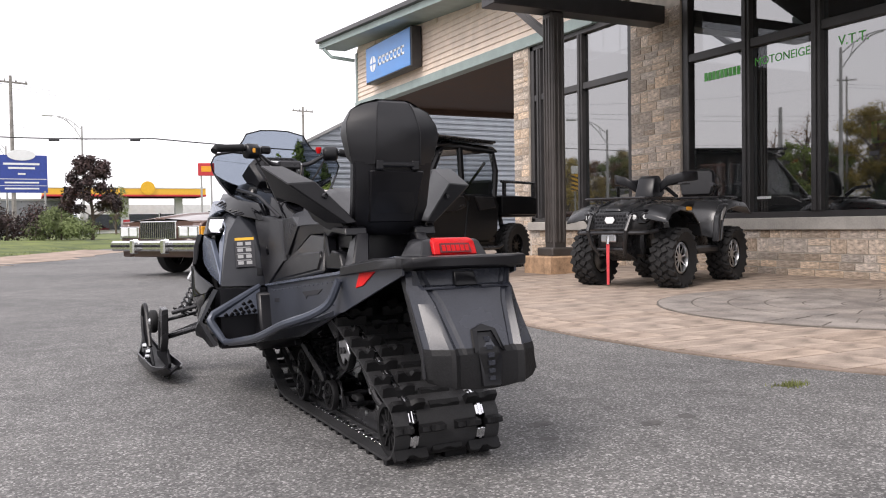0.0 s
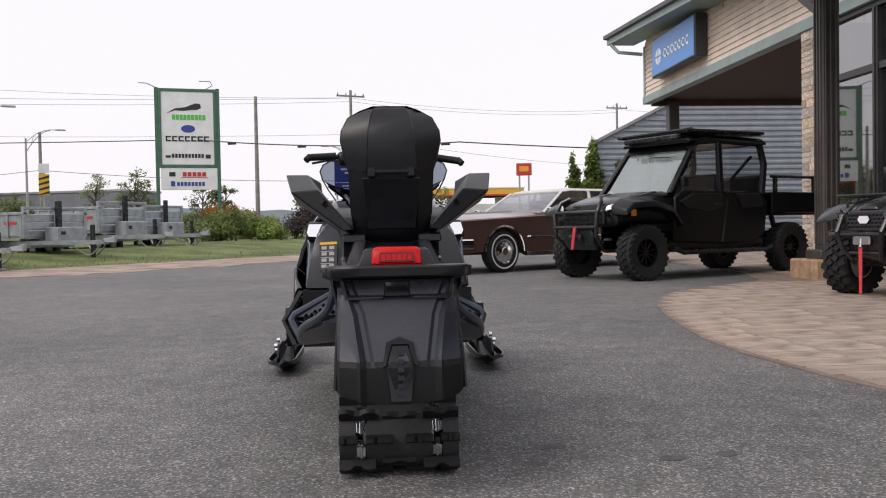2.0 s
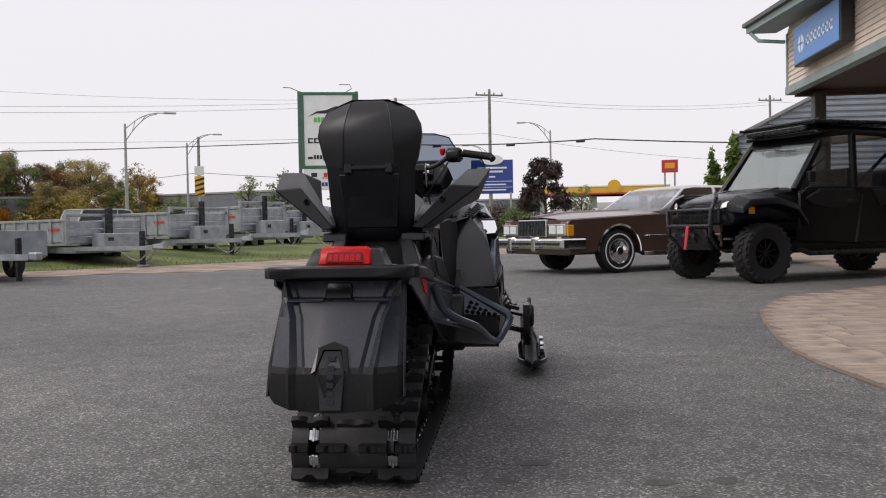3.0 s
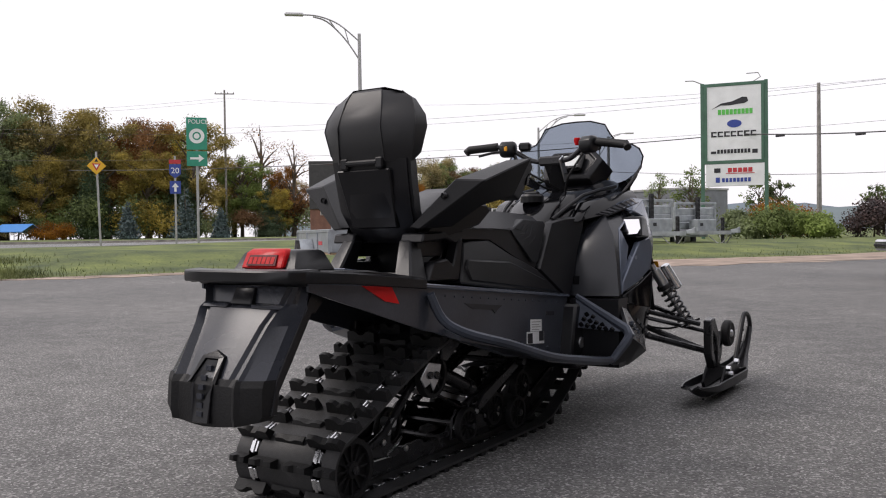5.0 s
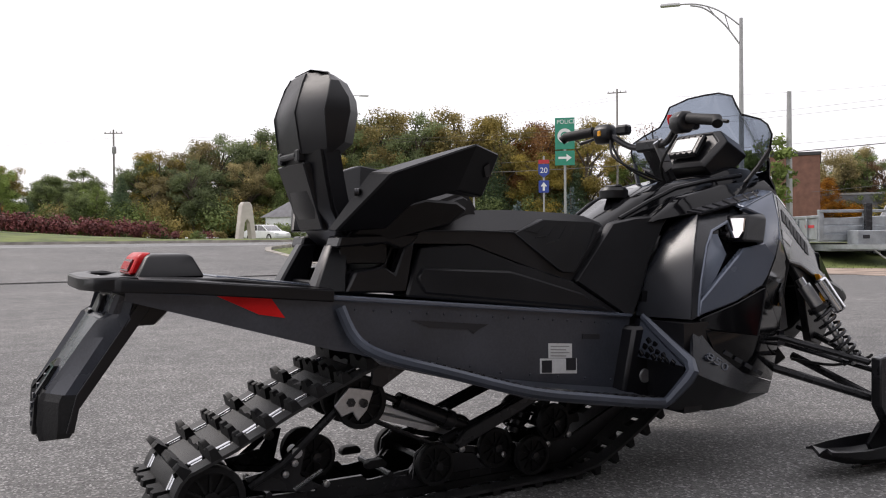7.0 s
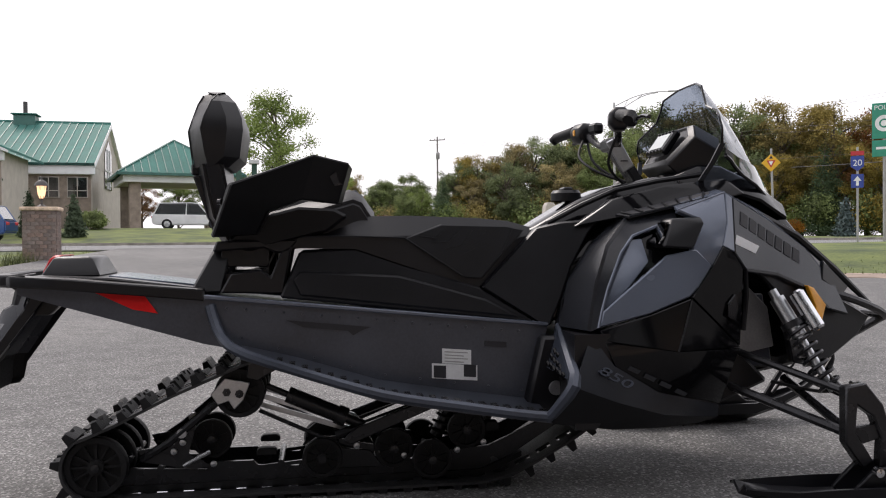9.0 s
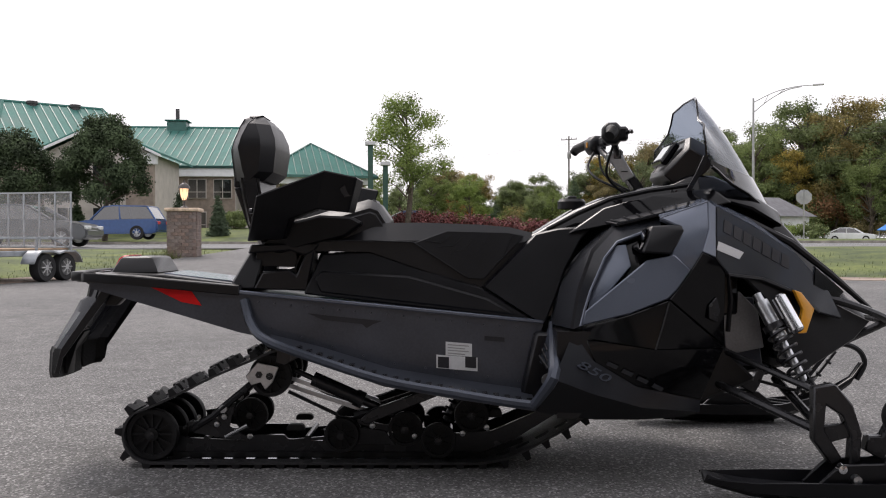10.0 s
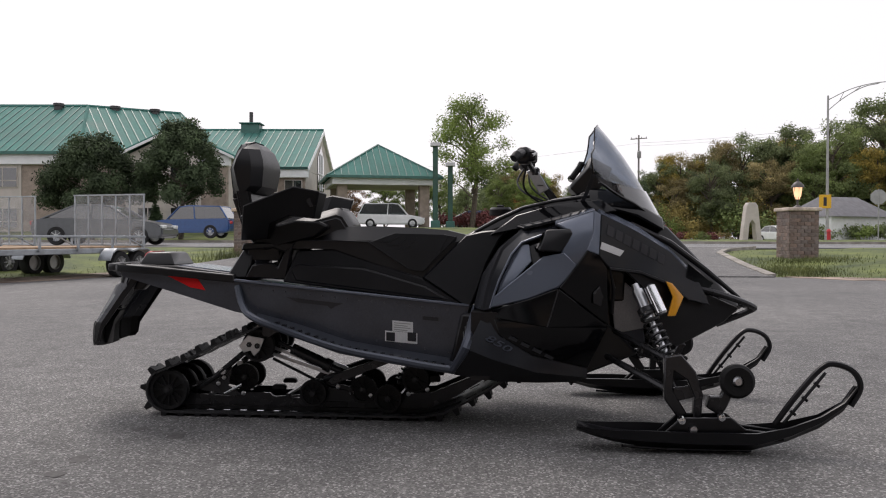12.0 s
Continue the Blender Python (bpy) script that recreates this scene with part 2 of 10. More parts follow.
RAILGREY = material("rail_grey", (0.06, 0.07, 0.094), 0.34, 0.3, var=0.1, scale=6, fine=150, bump=0.05)
# other vehicles
GALV = material("galvanised_steel", (0.36, 0.385, 0.41), 0.4, 0.55, var=0.12, scale=5, fine=60, bump=0.1)
TYRE = material("tyre_rubber", (0.014, 0.014, 0.015), 0.8, var=0.15, scale=12, fine=120, bump=0.3)
BLACKPAINT = material("black_body", (0.005, 0.005, 0.006), 0.24, var=0.1, scale=3, fine=90, bump=0.05, spec=0.24)
MAROON = material("maroon_paint", (0.105, 0.058, 0.045), 0.3, 0.2, var=0.06, scale=2, fine=200, bump=0, coat=0.6)
VINYLROOF = material("white_roof", (0.6, 0.58, 0.55), 0.5, var=0.05, scale=5, fine=100, bump=0.05)
CHROME = material("chrome", (0.75, 0.75, 0.76), 0.12, 1.0, var=0.04, scale=8, fine=60, bump=0)
# pale body colour stands in for sky reflected in the side-by-side's windscreen
SKYPALEGLASS = pane_glass("sky_pale_screen", (0.36, 0.41, 0.4), 0.58, gloss=1.9)
CARGLASS = pane_glass("car_glass", (0.03, 0.035, 0.035), 0.88, gloss=1.6)
ATVGREY = material("atv_grey", (0.03, 0.031, 0.034), 0.28, 0.35, var=0.06, scale=4, fine=150, bump=0.03, coat=0.2)
SILVER = material("silver_plastic", (0.5, 0.5, 0.5), 0.35, 0.5, var=0.06, bump=0.02)
LAMP = material("lamp_lens", (0.7, 0.72, 0.72), 0.12, var=0.05, bump=0, coat=0.6)
STRAP = material("red_strap", (0.55, 0.05, 0.06), 0.7, var=0.1, scale=20, fine=200, bump=0.2)
# surroundings
BRICK = material("brown_brick", (0.2, 0.155, 0.135), 0.9, var=0.18, scale=9, fine=60, bump=0.5, spread=0.25)
BRICKWALL = material("hotel_brick", (0.3, 0.245, 0.205), 0.9, var=0.12, scale=3, fine=25, bump=0.3)
STUCCO = material("pale_stucco", (0.5, 0.46, 0.42), 0.9, var=0.06, scale=2, fine=30, bump=0.15)
GREENROOF = material("green_metal_roof", (0.055, 0.17, 0.145), 0.7, 0.0, var=0.1, scale=0.6, fine=8, bump=0.05, spec=0.2)
GREENDARK = material("dark_green_fascia", (0.04, 0.13, 0.11), 0.45, var=0.08, scale=2, fine=20, bump=0)
WINDOW = pane_glass("dark_window", (0.02, 0.023, 0.025), 0.1, gloss=2.0)
GALVPOLE = material("pole_grey", (0.36, 0.36, 0.36), 0.5, 0.4, var=0.08, scale=2, fine=30, bump=0.05)
WOODPOLE = material("weathered_pole", (0.25, 0.235, 0.225), 0.9, var=0.15, scale=4, fine=50, bump=0.3)
BARK = material("bark", (0.1, 0.08, 0.062), 0.95, var=0.25, scale=9, fine=60, bump=0.8)
LEAF = leaf_material("leaf_green", (0.115, 0.165, 0.065), (0.2, 0.245, 0.095))
LEAFGOLD = leaf_material("leaf_gold", (0.225, 0.205, 0.075), (0.33, 0.26, 0.09))
LEAFRED = leaf_material("leaf_red", (0.19, 0.08, 0.04), (0.27, 0.14, 0.05))
LEAFPURPLE = material("leaf_purple", (0.026, 0.018, 0.02), 0.7, var=0.3, scale=1.5, fine=6, bump=0, other=(0.045, 0.024, 0.022))
NEEDLE = leaf_material("needle_green", (0.062, 0.098, 0.056), (0.09, 0.128, 0.07))
FLOWER = material("red_hedge", (0.17, 0.05, 0.05), 0.8, var=0.3, scale=2, fine=8, bump=0)
WOODDECK = material("plank_deck", (0.36, 0.25, 0.16), 0.85, var=0.15, scale=5, fine=60, bump=0.2)
GASYELLOW = material("canopy_yellow", (0.75, 0.42, 0.04), 0.5, var=0.05, bump=0)
# pale blue imitates air haze over the distant ridge
HAZEHILL = material("haze_tinted_hill", (0.28, 0.33, 0.38), 1.0, var=0.06, scale=0.01, fine=0.2, bump=0)
LANTERN = glowing("lantern_glow", (1.0, 0.6, 0.34), 0.9)
CARBLUE = material("car_blue", (0.03, 0.08, 0.22), 0.3, 0.3, var=0.05, bump=0, coat=0.5)
CARGREY = material("car_grey", (0.09, 0.095, 0.105), 0.3, 0.3, var=0.05, bump=0, coat=0.5)
DARKLEAF = leaf_material("leaf_dark", (0.054, 0.078, 0.044), (0.072, 0.098, 0.052), 1.2, 0.1, 0.15)
CEDARLEAF = leaf_material("leaf_green", (0.1, 0.16, 0.05), (0.175, 0.225, 0.07))
BLUENEEDLE = material("blue_needle", (0.06, 0.09, 0.09), 0.8, var=0.25, scale=2, fine=9, bump=0)


# ---- mesh helpers ----
def finish(ob, sharp=35):
    ob.data.polygons.foreach_set("use_smooth", [True] * len(ob.data.polygons))
    ob.data.set_sharp_from_angle(angle=radians(sharp))
    return ob


def mesh_of(name, bm, mat, sharp=35):
    bmesh.ops.recalc_face_normals(bm, faces=bm.faces)
    me = bpy.data.meshes.new(name)
    bm.to_mesh(me)
    bm.free()
    for m in mat if isinstance(mat, (list, tuple)) else [mat]:
        me.materials.append(m)
    me.polygons.foreach_set("use_smooth", [True] * len(me.polygons))
    me.set_sharp_from_angle(angle=radians(sharp))
    return me


def part(name, bm, mat, parent=None, label="", sharp=35, at=None):
    ob = new(name, mesh_of(name, bm, mat, sharp) if isinstance(bm, bmesh.types.BMesh) else bm)
    ob.parent = parent
    if at is not None:
        ob.matrix_basis = at
    if label:
        tagged(ob, label)
    return ob


def thing(name, label, category, at=None, group="", kind=""):
    ob = new(name)
    ob.empty_display_size = 0.1
    if at is not None:
        ob.matrix_basis = at
    return tagged(ob, label, category, group, kind)


def soften(bm, width, seg=1, angle=30):
    edges = [e for e in bm.edges if len(e.link_faces) == 2 and e.calc_face_angle(0) > radians(angle)]
    if edges:
        bmesh.ops.bevel(bm, geom=edges, offset=width, segments=seg, affect="EDGES", clamp_overlap=True)
    return bm


def merge(bm, other):
    me = bpy.data.meshes.new("tmp")
    other.to_mesh(me)
    other.free()
    bm.from_mesh(me)
    bpy.data.meshes.remove(me)
    return bm


def box(lo, hi, bev=0.0, m=None, seg=1):
    """Box between two corners, edges rounded by bev."""
    bm = bmesh.new()
    bmesh.ops.create_cube(bm, size=1)
    for v in bm.verts:
        v.co = Vector([lo[i] + (v.co[i] + 0.5) * (hi[i] - lo[i]) for i in range(3)])
    if bev:
        soften(bm, bev, seg)
    if m is not None:
        bm.transform(m)
    return bm


def prism(poly, axis, a, b, bev=0.0, seg=1):
    """Outline in the other two axes, drawn out along axis from a to b (numbers or one per corner)."""
    bm = bmesh.new()
    n = len(poly)
    aa = a if isinstance(a, (list, tuple)) else [a] * n
    bb = b if isinstance(b, (list, tuple)) else [b] * n

    def put(p, s):
        return {"x": (s, p[0], p[1]), "y": (p[0], s, p[1]), "z": (p[0], p[1], s)}[axis]

    lo = [bm.verts.new(put(p, s)) for p, s in zip(poly, aa)]
    hi = [bm.verts.new(put(p, s)) for p, s in zip(poly, bb)]
    bm.faces.new(lo)
    bm.faces.new(hi[::-1])
    for i in range(n):
        bm.faces.new((lo[i], hi[i], hi[(i + 1) % n], lo[(i + 1) % n]))
    bmesh.ops.recalc_face_normals(bm, faces=bm.faces)
    if bev:
        soften(bm, bev, seg)
    return bm


def loft(rings, bev=0.0, closed=True, caps=True, seg=1):
    bm = bmesh.new()
    vs = [[bm.verts.new(p) for p in r] for r in rings]
    n = len(rings[0])
    for a, b in zip(vs, vs[1:]):
        for i in range(n if closed else n - 1):
            bm.faces.new((a[i], a[(i + 1) % n], b[(i + 1) % n], b[i]))
    if caps and closed:
        bm.faces.new(vs[0][::-1])
        bm.faces.new(vs[-1])
    bmesh.ops.recalc_face_normals(bm, faces=bm.faces)
    if bev:
        soften(bm, bev, seg)
    return bm


def tube(points, r, seg=10, bm=None):
    """Round bar along a line of points; r may be one number per point."""
    pts = [Vector(p) for p in points]
    rr = r if isinstance(r, (list, tuple)) else [r] * len(pts)
    rings, side = [], None
    for i, p in enumerate(pts):
        d = (pts[min(i + 1, len(pts) - 1)] - pts[max(i - 1, 0)]).normalized()
        if side is None:
            side = d.orthogonal().normalized()
        side = (side - d * side.dot(d)).normalized()
        up = d.cross(side)
        rings.append([p + rr[i] * (math.cos(a) * side + math.sin(a) * up) for a in (2 * math.pi * k / seg for k in range(seg))])
    made = loft(rings)
    return merge(bm, made) if bm is not None else made


def smooth_line(points, steps=5):
    """A rounded line through corner points."""
    pts = [Vector(p) for p in points]
    out = []
    for i in range(len(pts) - 1):
        p0, p1, p2, p3 = pts[max(i - 1, 0)], pts[i], pts[i + 1], pts[min(i + 2, len(pts) - 1)]
        for k in range(steps):
            t = k / steps
            out.append(0.5 * (2 * p1 + (p2 - p0) * t + (2 * p0 - 5 * p1 + 4 * p2 - p3) * t * t + (3 * p1 - p0 - 3 * p2 + p3) * t**3))
    return out + [pts[-1]]


def lathe(profile, seg=24, m=None, bm=None):
    """Rows of (radius, place along x) turned round the x axis."""
    made = bmesh.new()
    rings = [[made.verts.new((h, r * math.cos(a), r * math.sin(a))) for a in (2 * math.pi * k / seg for k in range(seg))] for r, h in profile]
    for a, b in zip(rings, rings[1:]):
        for i in range(seg):
            made.faces.new((a[i], a[(i + 1) % seg], b[(i + 1) % seg], b[i]))
    bmesh.ops.recalc_face_normals(made, faces=made.faces)
    if m is not None:
        made.transform(m)
    return merge(bm, made) if bm is not None else made


def sheet(rows, thick, bev=0.0):
    """Grid of points given a thickness."""
    bm = bmesh.new()
    vs = [[bm.verts.new(p) for p in r] for r in rows]
    for a, b in zip(vs, vs[1:]):
        for i in range(len(a) - 1):
            bm.faces.new((a[i], a[i + 1], b[i + 1], b[i]))
    bmesh.ops.recalc_face_normals(bm, faces=bm.faces)
    bmesh.ops.solidify(bm, geom=bm.faces[:], thickness=thick)
    if bev:
        soften(bm, bev)
    return bm


def mirrored(bm):
    for v in bm.verts:
        v.co.x = -v.co.x
    bmesh.ops.reverse_faces(bm, faces=bm.faces)
    return bm


def both(name, make, mat, parent, label="", sharp=35):
    """The same part on the right and on the left side."""
    return part(name, make(), mat, parent, label, sharp), part(name, mirrored(make()), mat, parent, label, sharp)


def side_pair(name, make, mat, parent, label="", bulge=0.045):
    """Right and left panel; the left one stands wider over the drive clutch."""
    left = mirrored(make())
    for v in left.verts:
        v.co.x -= bulge * min(1.0, max(0.0, (abs(v.co.x) - 0.33) / 0.06))
    return part(name, make(), mat, parent, label), part(name, left, mat, parent, label)


def bars(parent, name, mat, rows, m, depth=0.003):
    """Plain bars (x, y, width, height) on a plane, each a part, as stand-ins for marks."""
    home = parent or new(name)
    made = [part("bar" if parent is None else name, box((x, y, 0), (x + w, y + h, depth)), mat, home, at=m) for x, y, w, h in rows]
    return home if parent is None else made[0]


def words(text, height, mat, m, name="lettering", parent=None, shear=0.0):
    cu = bpy.data.curves.new(name, "FONT")
    cu.body, cu.size, cu.extrude, cu.shear = text, height / 0.7, 0.004, shear
    ob = new("tmp_words", cu)
    me = bpy.data.meshes.new_from_object(ob.evaluated_get(bpy.context.evaluated_depsgraph_get()))
    bpy.data.objects.remove(ob)
    bpy.data.curves.remove(cu)
    me.materials.clear()
    me.materials.append(mat)
    me.name = name
    return part(name, me, mat, parent, at=m)


def rot(axis, degrees):
    return Matrix.Rotation(radians(degrees), 4, axis)


def shift(x, y, z):
    return Matrix.Translation((x, y, z))


# ---- the snowmobile: x to its right, y to its front, the middle of the rear axle over the origin ----
def body_x(y, z):
    """Half width of the body shell at a place on its side."""
    w = float(np.interp(y, [1.2, 1.27, 1.32, 1.36, 1.42, 1.5, 1.6, 1.7, 1.8, 1.95, 2.1, 2.3, 2.45], [0.165, 0.18, 0.205, 0.25, 0.31, 0.365, 0.395, 0.41, 0.39, 0.335, 0.285, 0.19, 0.11]))
    return w - 0.2 * max(z - 0.45, 0) * w / 0.4 - 0.25 * max(0.34 - z, 0) * w / 0.4


def side_panel(poly, off=0.0, thick=0.014, bev=0.003):
    """A piece of the body's side: outline in y, z, laid on the shell."""
    inner = [body_x(y, z) + off - thick for y, z in poly]
    outer = [body_x(y, z) + off for y, z in poly]
    return prism(poly, "x", inner, outer, bev)


def facet(points, thick=0.012, bev=0.002):
    """A moulded panel on the right side: its outer corners in space, with a thickness towards the inside."""
    pts = [Vector(p) for p in points]
    mid = sum(pts, Vector()) / len(pts)
    n = sum(((a - mid).cross(b - mid) for a, b in zip(pts, pts[1:] + pts[:1])), Vector()).normalized()
    if n.x < 0:
        n = -n
    bm = bmesh.new()
    lo = [bm.verts.new(p - n * thick) for p in pts]
    hi = [bm.verts.new(p) for p in pts]
    bm.faces.new(lo)
    bm.faces.new(hi[::-1])
    for i in range(len(pts)):
        j = (i + 1) % len(pts)
        bm.faces.new((lo[i], hi[i], hi[j], lo[j]))
    bmesh.ops.recalc_face_normals(bm, faces=bm.faces)
    if bev:
        soften(bm, bev, 1, 40)
    bmesh.ops.triangulate(bm, faces=[f for f in bm.faces if len(f.verts) > 4])
    return bm


def placed(bm, m):
    bm.transform(m)
    return bm


def laid(skin, corners, proud=0.002):
    """A thin mark on a panel of the right side: its corners in y, z, brought onto the panel's outer face."""
    def outside(y, z):
        best = 0.0
        for f in skin.faces:
            v = [w.co for w in f.verts]
            for i in range(1, len(v) - 1):
                hit = geometry.intersect_ray_tri(v[0], v[i], v[i + 1], Vector((-1, 0, 0)), Vector((1, y, z)), True)
                if hit is not None:
                    best = max(best, hit.x)
        return best

    grid = []
    for a in (0, 0.5, 1):
        row = []
        for b in (0, 0.5, 1):
            p, q, r, t = (Vector(c) for c in corners)
            w = p.lerp(q, b).lerp(t.lerp(r, b), a)
            row.append((outside(w.x, w.y) + proud, w.x, w.y))
        grid.append(row)
    known = [c[0] for row in grid for c in row if c[0] > 0.05]
    grid = [[(x if x > 0.05 else max(known), y, z) for x, y, z in row] for row in grid]
    return sheet(grid, 0.002)


def build_snowmobile():
    sled = thing("snowmobile", "dark grey two-up snowmobile with black seat, parked on worn asphalt", "snowmobile")

    # tunnel
    side = [(-0.19, 0.615), (0.3, 0.575), (1.28, 0.478), (1.225, 0.246), (0.78, 0.308), (0.52, 0.383), (0.35, 0.435), (0.3, 0.445), (-0.02, 0.54), (-0.19, 0.59)]
    both("tunnel_side", lambda: prism(side, "x", 0.183, 0.19), TUNNEL, sled, "grey painted tunnel side with rivets")
    part("tunnel_top", prism([(-0.19, 0.612), (0.3, 0.572), (1.28, 0.474), (1.28, 0.464), (0.3, 0.562), (-0.19, 0.602)], "x", -0.185, 0.185), TUNNEL, sled)
    both("tunnel_edge", lambda: prism([(-0.19, 0.622), (0.3, 0.583), (1.28, 0.486), (1.28, 0.474), (0.3, 0.57), (-0.19, 0.609)], "x", 0.178, 0.2, 0.003), GREY, sled)
    rivet = mesh_of("rivet", lathe([(0.0001, 0.0045), (0.003, 0.0042), (0.0045, 0.0)], 8), TUNNEL)
    for s in (1, -1):
        turn = Matrix() if s > 0 else rot("Z", 180)
        for k in range(17):
            y = 0.36 + 0.052 * k
            part("rivet", rivet, None, sled, at=shift(s * 0.189, y, 0.55 - 0.099 * (y - 0.3)) @ turn)
        for k in range(9):
            y = 0.4 + 0.1 * k
            z = float(np.interp(y, [0.35, 0.52, 0.78, 1.22], [0.435, 0.383, 0.308, 0.246])) + 0.04
            part("rivet", rivet, None, sled, at=shift(s * 0.189, y, z) @ turn)
    # red reflectors, side mark and labels
    both("side_reflector", lambda: prism([(-0.012, 0.604), (0.14, 0.583), (0.175, 0.533), (0.11, 0.545)], "x", 0.19, 0.1935), REDTAPE, sled, "red reflective tape")
    both("tunnel_mark", lambda: prism([(0.52, 0.508), (0.76, 0.483), (0.73, 0.472), (0.71, 0.46), (0.695, 0.473), (0.57, 0.486)], "x", 0.19, 0.1925), BLACKMARK, sled)
    both("tunnel_mark", lambda: prism([(1.09, 0.435), (1.155, 0.43), (1.155, 0.415), (1.09, 0.42)], "x", 0.19, 0.1925), BLACKMARK, sled)
    label = part("data_label", prism([(0.965, 0.416), (1.05, 0.409), (1.05, 0.367), (0.965, 0.373)], "x", 0.19, 0.1925), LABEL, sled, "white printed data label")
    part("data_label", prism([(0.935, 0.374), (1.068, 0.364), (1.068, 0.32), (0.935, 0.331)], "x", 0.19, 0.1925), LABEL, sled, "white printed data label")
    for y in (0.94, 1.028):
        part("label_block", prism([(y, 0.368), (y + 0.036, 0.366), (y + 0.036, 0.33), (y, 0.333)], "x", 0.1925, 0.1935), BLACKMARK, label)
    for k in range(4):
        z = 0.408 - 0.009 * k
        part("label_line", prism([(0.972, z), (1.04 - 0.012 * (k % 2), z - 0.005), (1.04 - 0.012 * (k % 2), z - 0.008), (0.972, z - 0.003)], "x", 0.1925, 0.1932), GALVPOLE, label)

    # running boards with outer rail and toe hold
    rail = [(0.2, 0.315, 0.552), (0.225, 0.345, 0.475), (0.27, 0.4, 0.432), (0.33, 0.55, 0.386), (0.361, 0.78, 0.319), (0.37, 1.0, 0.281), (0.376, 1.15, 0.257), (0.389, 1.228, 0.25)]
    both("board_rail", lambda: tube(smooth_line(rail, 4), 0.0145, 8), RAILGREY, sled, "grey tubular running board rail")
    tooth = mesh_of("board_grip", box((-0.5, 0.0, -0.006), (0.5, 0.007, 0.004)), STEELBLACK)
    both("toe_rail", lambda: tube([(0.385, 1.222, 0.243), (0.4, 1.238, 0.262), (0.432, 1.272, 0.318), (0.44, 1.282, 0.34), (0.425, 1.288, 0.362), (0.3, 1.298, 0.43), (0.217, 1.306, 0.477)], [0.013, 0.015, 0.018, 0.019, 0.018, 0.016, 0.012], 8), RAILGREY, sled, "grey toe hold rail")
    both("running_board", lambda: loft([[(0.19, y, z + 0.01), (x, y, z - 0.01), (x, y, z - 0.022), (0.19, y, z - 0.008)] for x, y, z in ((0.25, 0.4, 0.43), (0.33, 0.56, 0.39), (0.36, 0.78, 0.322), (0.37, 1.0, 0.285), (0.375, 1.24, 0.25))]), TUNNEL, sled)
    for s in (1, -1):
        for k in range(22):
            y = 0.5 + 0.034 * k
            z = float(np.interp(y, [0.4, 0.56, 0.78, 1.0, 1.24], [0.43, 0.39, 0.322, 0.285, 0.25]))
            x = float(np.interp(y, [0.4, 0.56, 0.78, 1.24], [0.25, 0.33, 0.36, 0.375]))
            part("board_grip", tooth, None, sled, at=shift(s * (x - 0.018), y, z + 0.004) @ Matrix.Diagonal((0.04, 2.2, 1, 1)))
    both("toe_guard", lambda: facet([(0.22, 1.292, 0.466), (0.41, 1.276, 0.352), (0.238, 1.262, 0.36)], 0.006, 0.0), RAILGREY, sled, "perforated toe guard")
    for s in (1, -1):
        for j in range(3):
            for k in range(6 - 2 * j):
                u, v = 0.1 + 0.14 * k + 0.05 * j, 0.14 + 0.25 * j
                x0, z0 = 0.236 + 0.172 * u, 0.36 - 0.008 * u + (0.1 - 0.095 * u) * v
                bm = box((-0.008, -0.004, -0.009), (0.008, 0.004, 0.009), 0.002, shift(x0, 1.258 + 0.014 * u + 0.028 * v, z0) @ rot("X", 15) @ rot("Y", 35 if (j + k) % 2 else -35))
                part("guard_hole", bm if s > 0 else mirrored(bm), GLOSS, sled)
    part("engine_cover", lathe([(0.001, 0.246), (0.02, 0.246), (0.022, 0.238), (0.04, 0.236), (0.052, 0.225), (0.055, 0.19)], 20, shift(0, 1.29, 0.3)), DULLALU, sled, "cast aluminium clutch cover")
    both("foot_plate", lambda: prism([(1.3, 0.47), (1.4, 0.47), (1.44, 0.3), (1.36, 0.21), (1.3, 0.21)], "x", 0.19, 0.39), PLASTIC, sled)

    # rear tray, bumper, tail lamp
    both("tray_rail", lambda: loft([[(x - w, y, z + 0.012), (x + w, y, z + 0.008), (x + w, y, z - 0.022), (x - w, y, z - 0.022)] for x, y, z, w in ((0.165, -0.24, 0.632, 0.012), (0.195, -0.2, 0.632, 0.018), (0.2, -0.05, 0.622, 0.016), (0.195, 0.3, 0.588, 0.008))], 0.003), PLASTIC, sled)
    part("rear_bumper", loft([[(x, y - 0.014, 0.643), (x, y + 0.03, 0.646), (x, y + 0.03, 0.615), (x, y - 0.014, 0.613)] for x, y in ((-0.205, -0.19), (-0.185, -0.24), (-0.1, -0.262), (0.1, -0.262), (0.185, -0.24), (0.205, -0.19))], 0.004), PLASTIC, sled, "black moulded rear bumper")
    part("rear_deck", prism([(-0.22, 0.628), (-0.15, 0.64), (0.05, 0.632), (0.3, 0.6), (0.3, 0.58), (-0.2, 0.602)], "x", -0.185, 0.185, 0.004), PLASTIC, sled)
    part("deck_plate", prism([(0.03, 0.637), (0.29, 0.606), (0.29, 0.6), (0.03, 0.63)], "x", -0.12, 0.12, 0.002), GREY, sled)
    lamp = part("tail_lamp", loft([[(-a, y0, z), (a, y0, z), (a * 0.96, y1, z), (-a * 0.96, y1, z)] for a, y0, y1, z in ((0.115, -0.155, 0.005, 0.634), (0.095, -0.125, -0.02, 0.686), (0.085, -0.115, -0.03, 0.69))], 0.004), PLASTIC, sled, "black tail lamp housing with red lens")
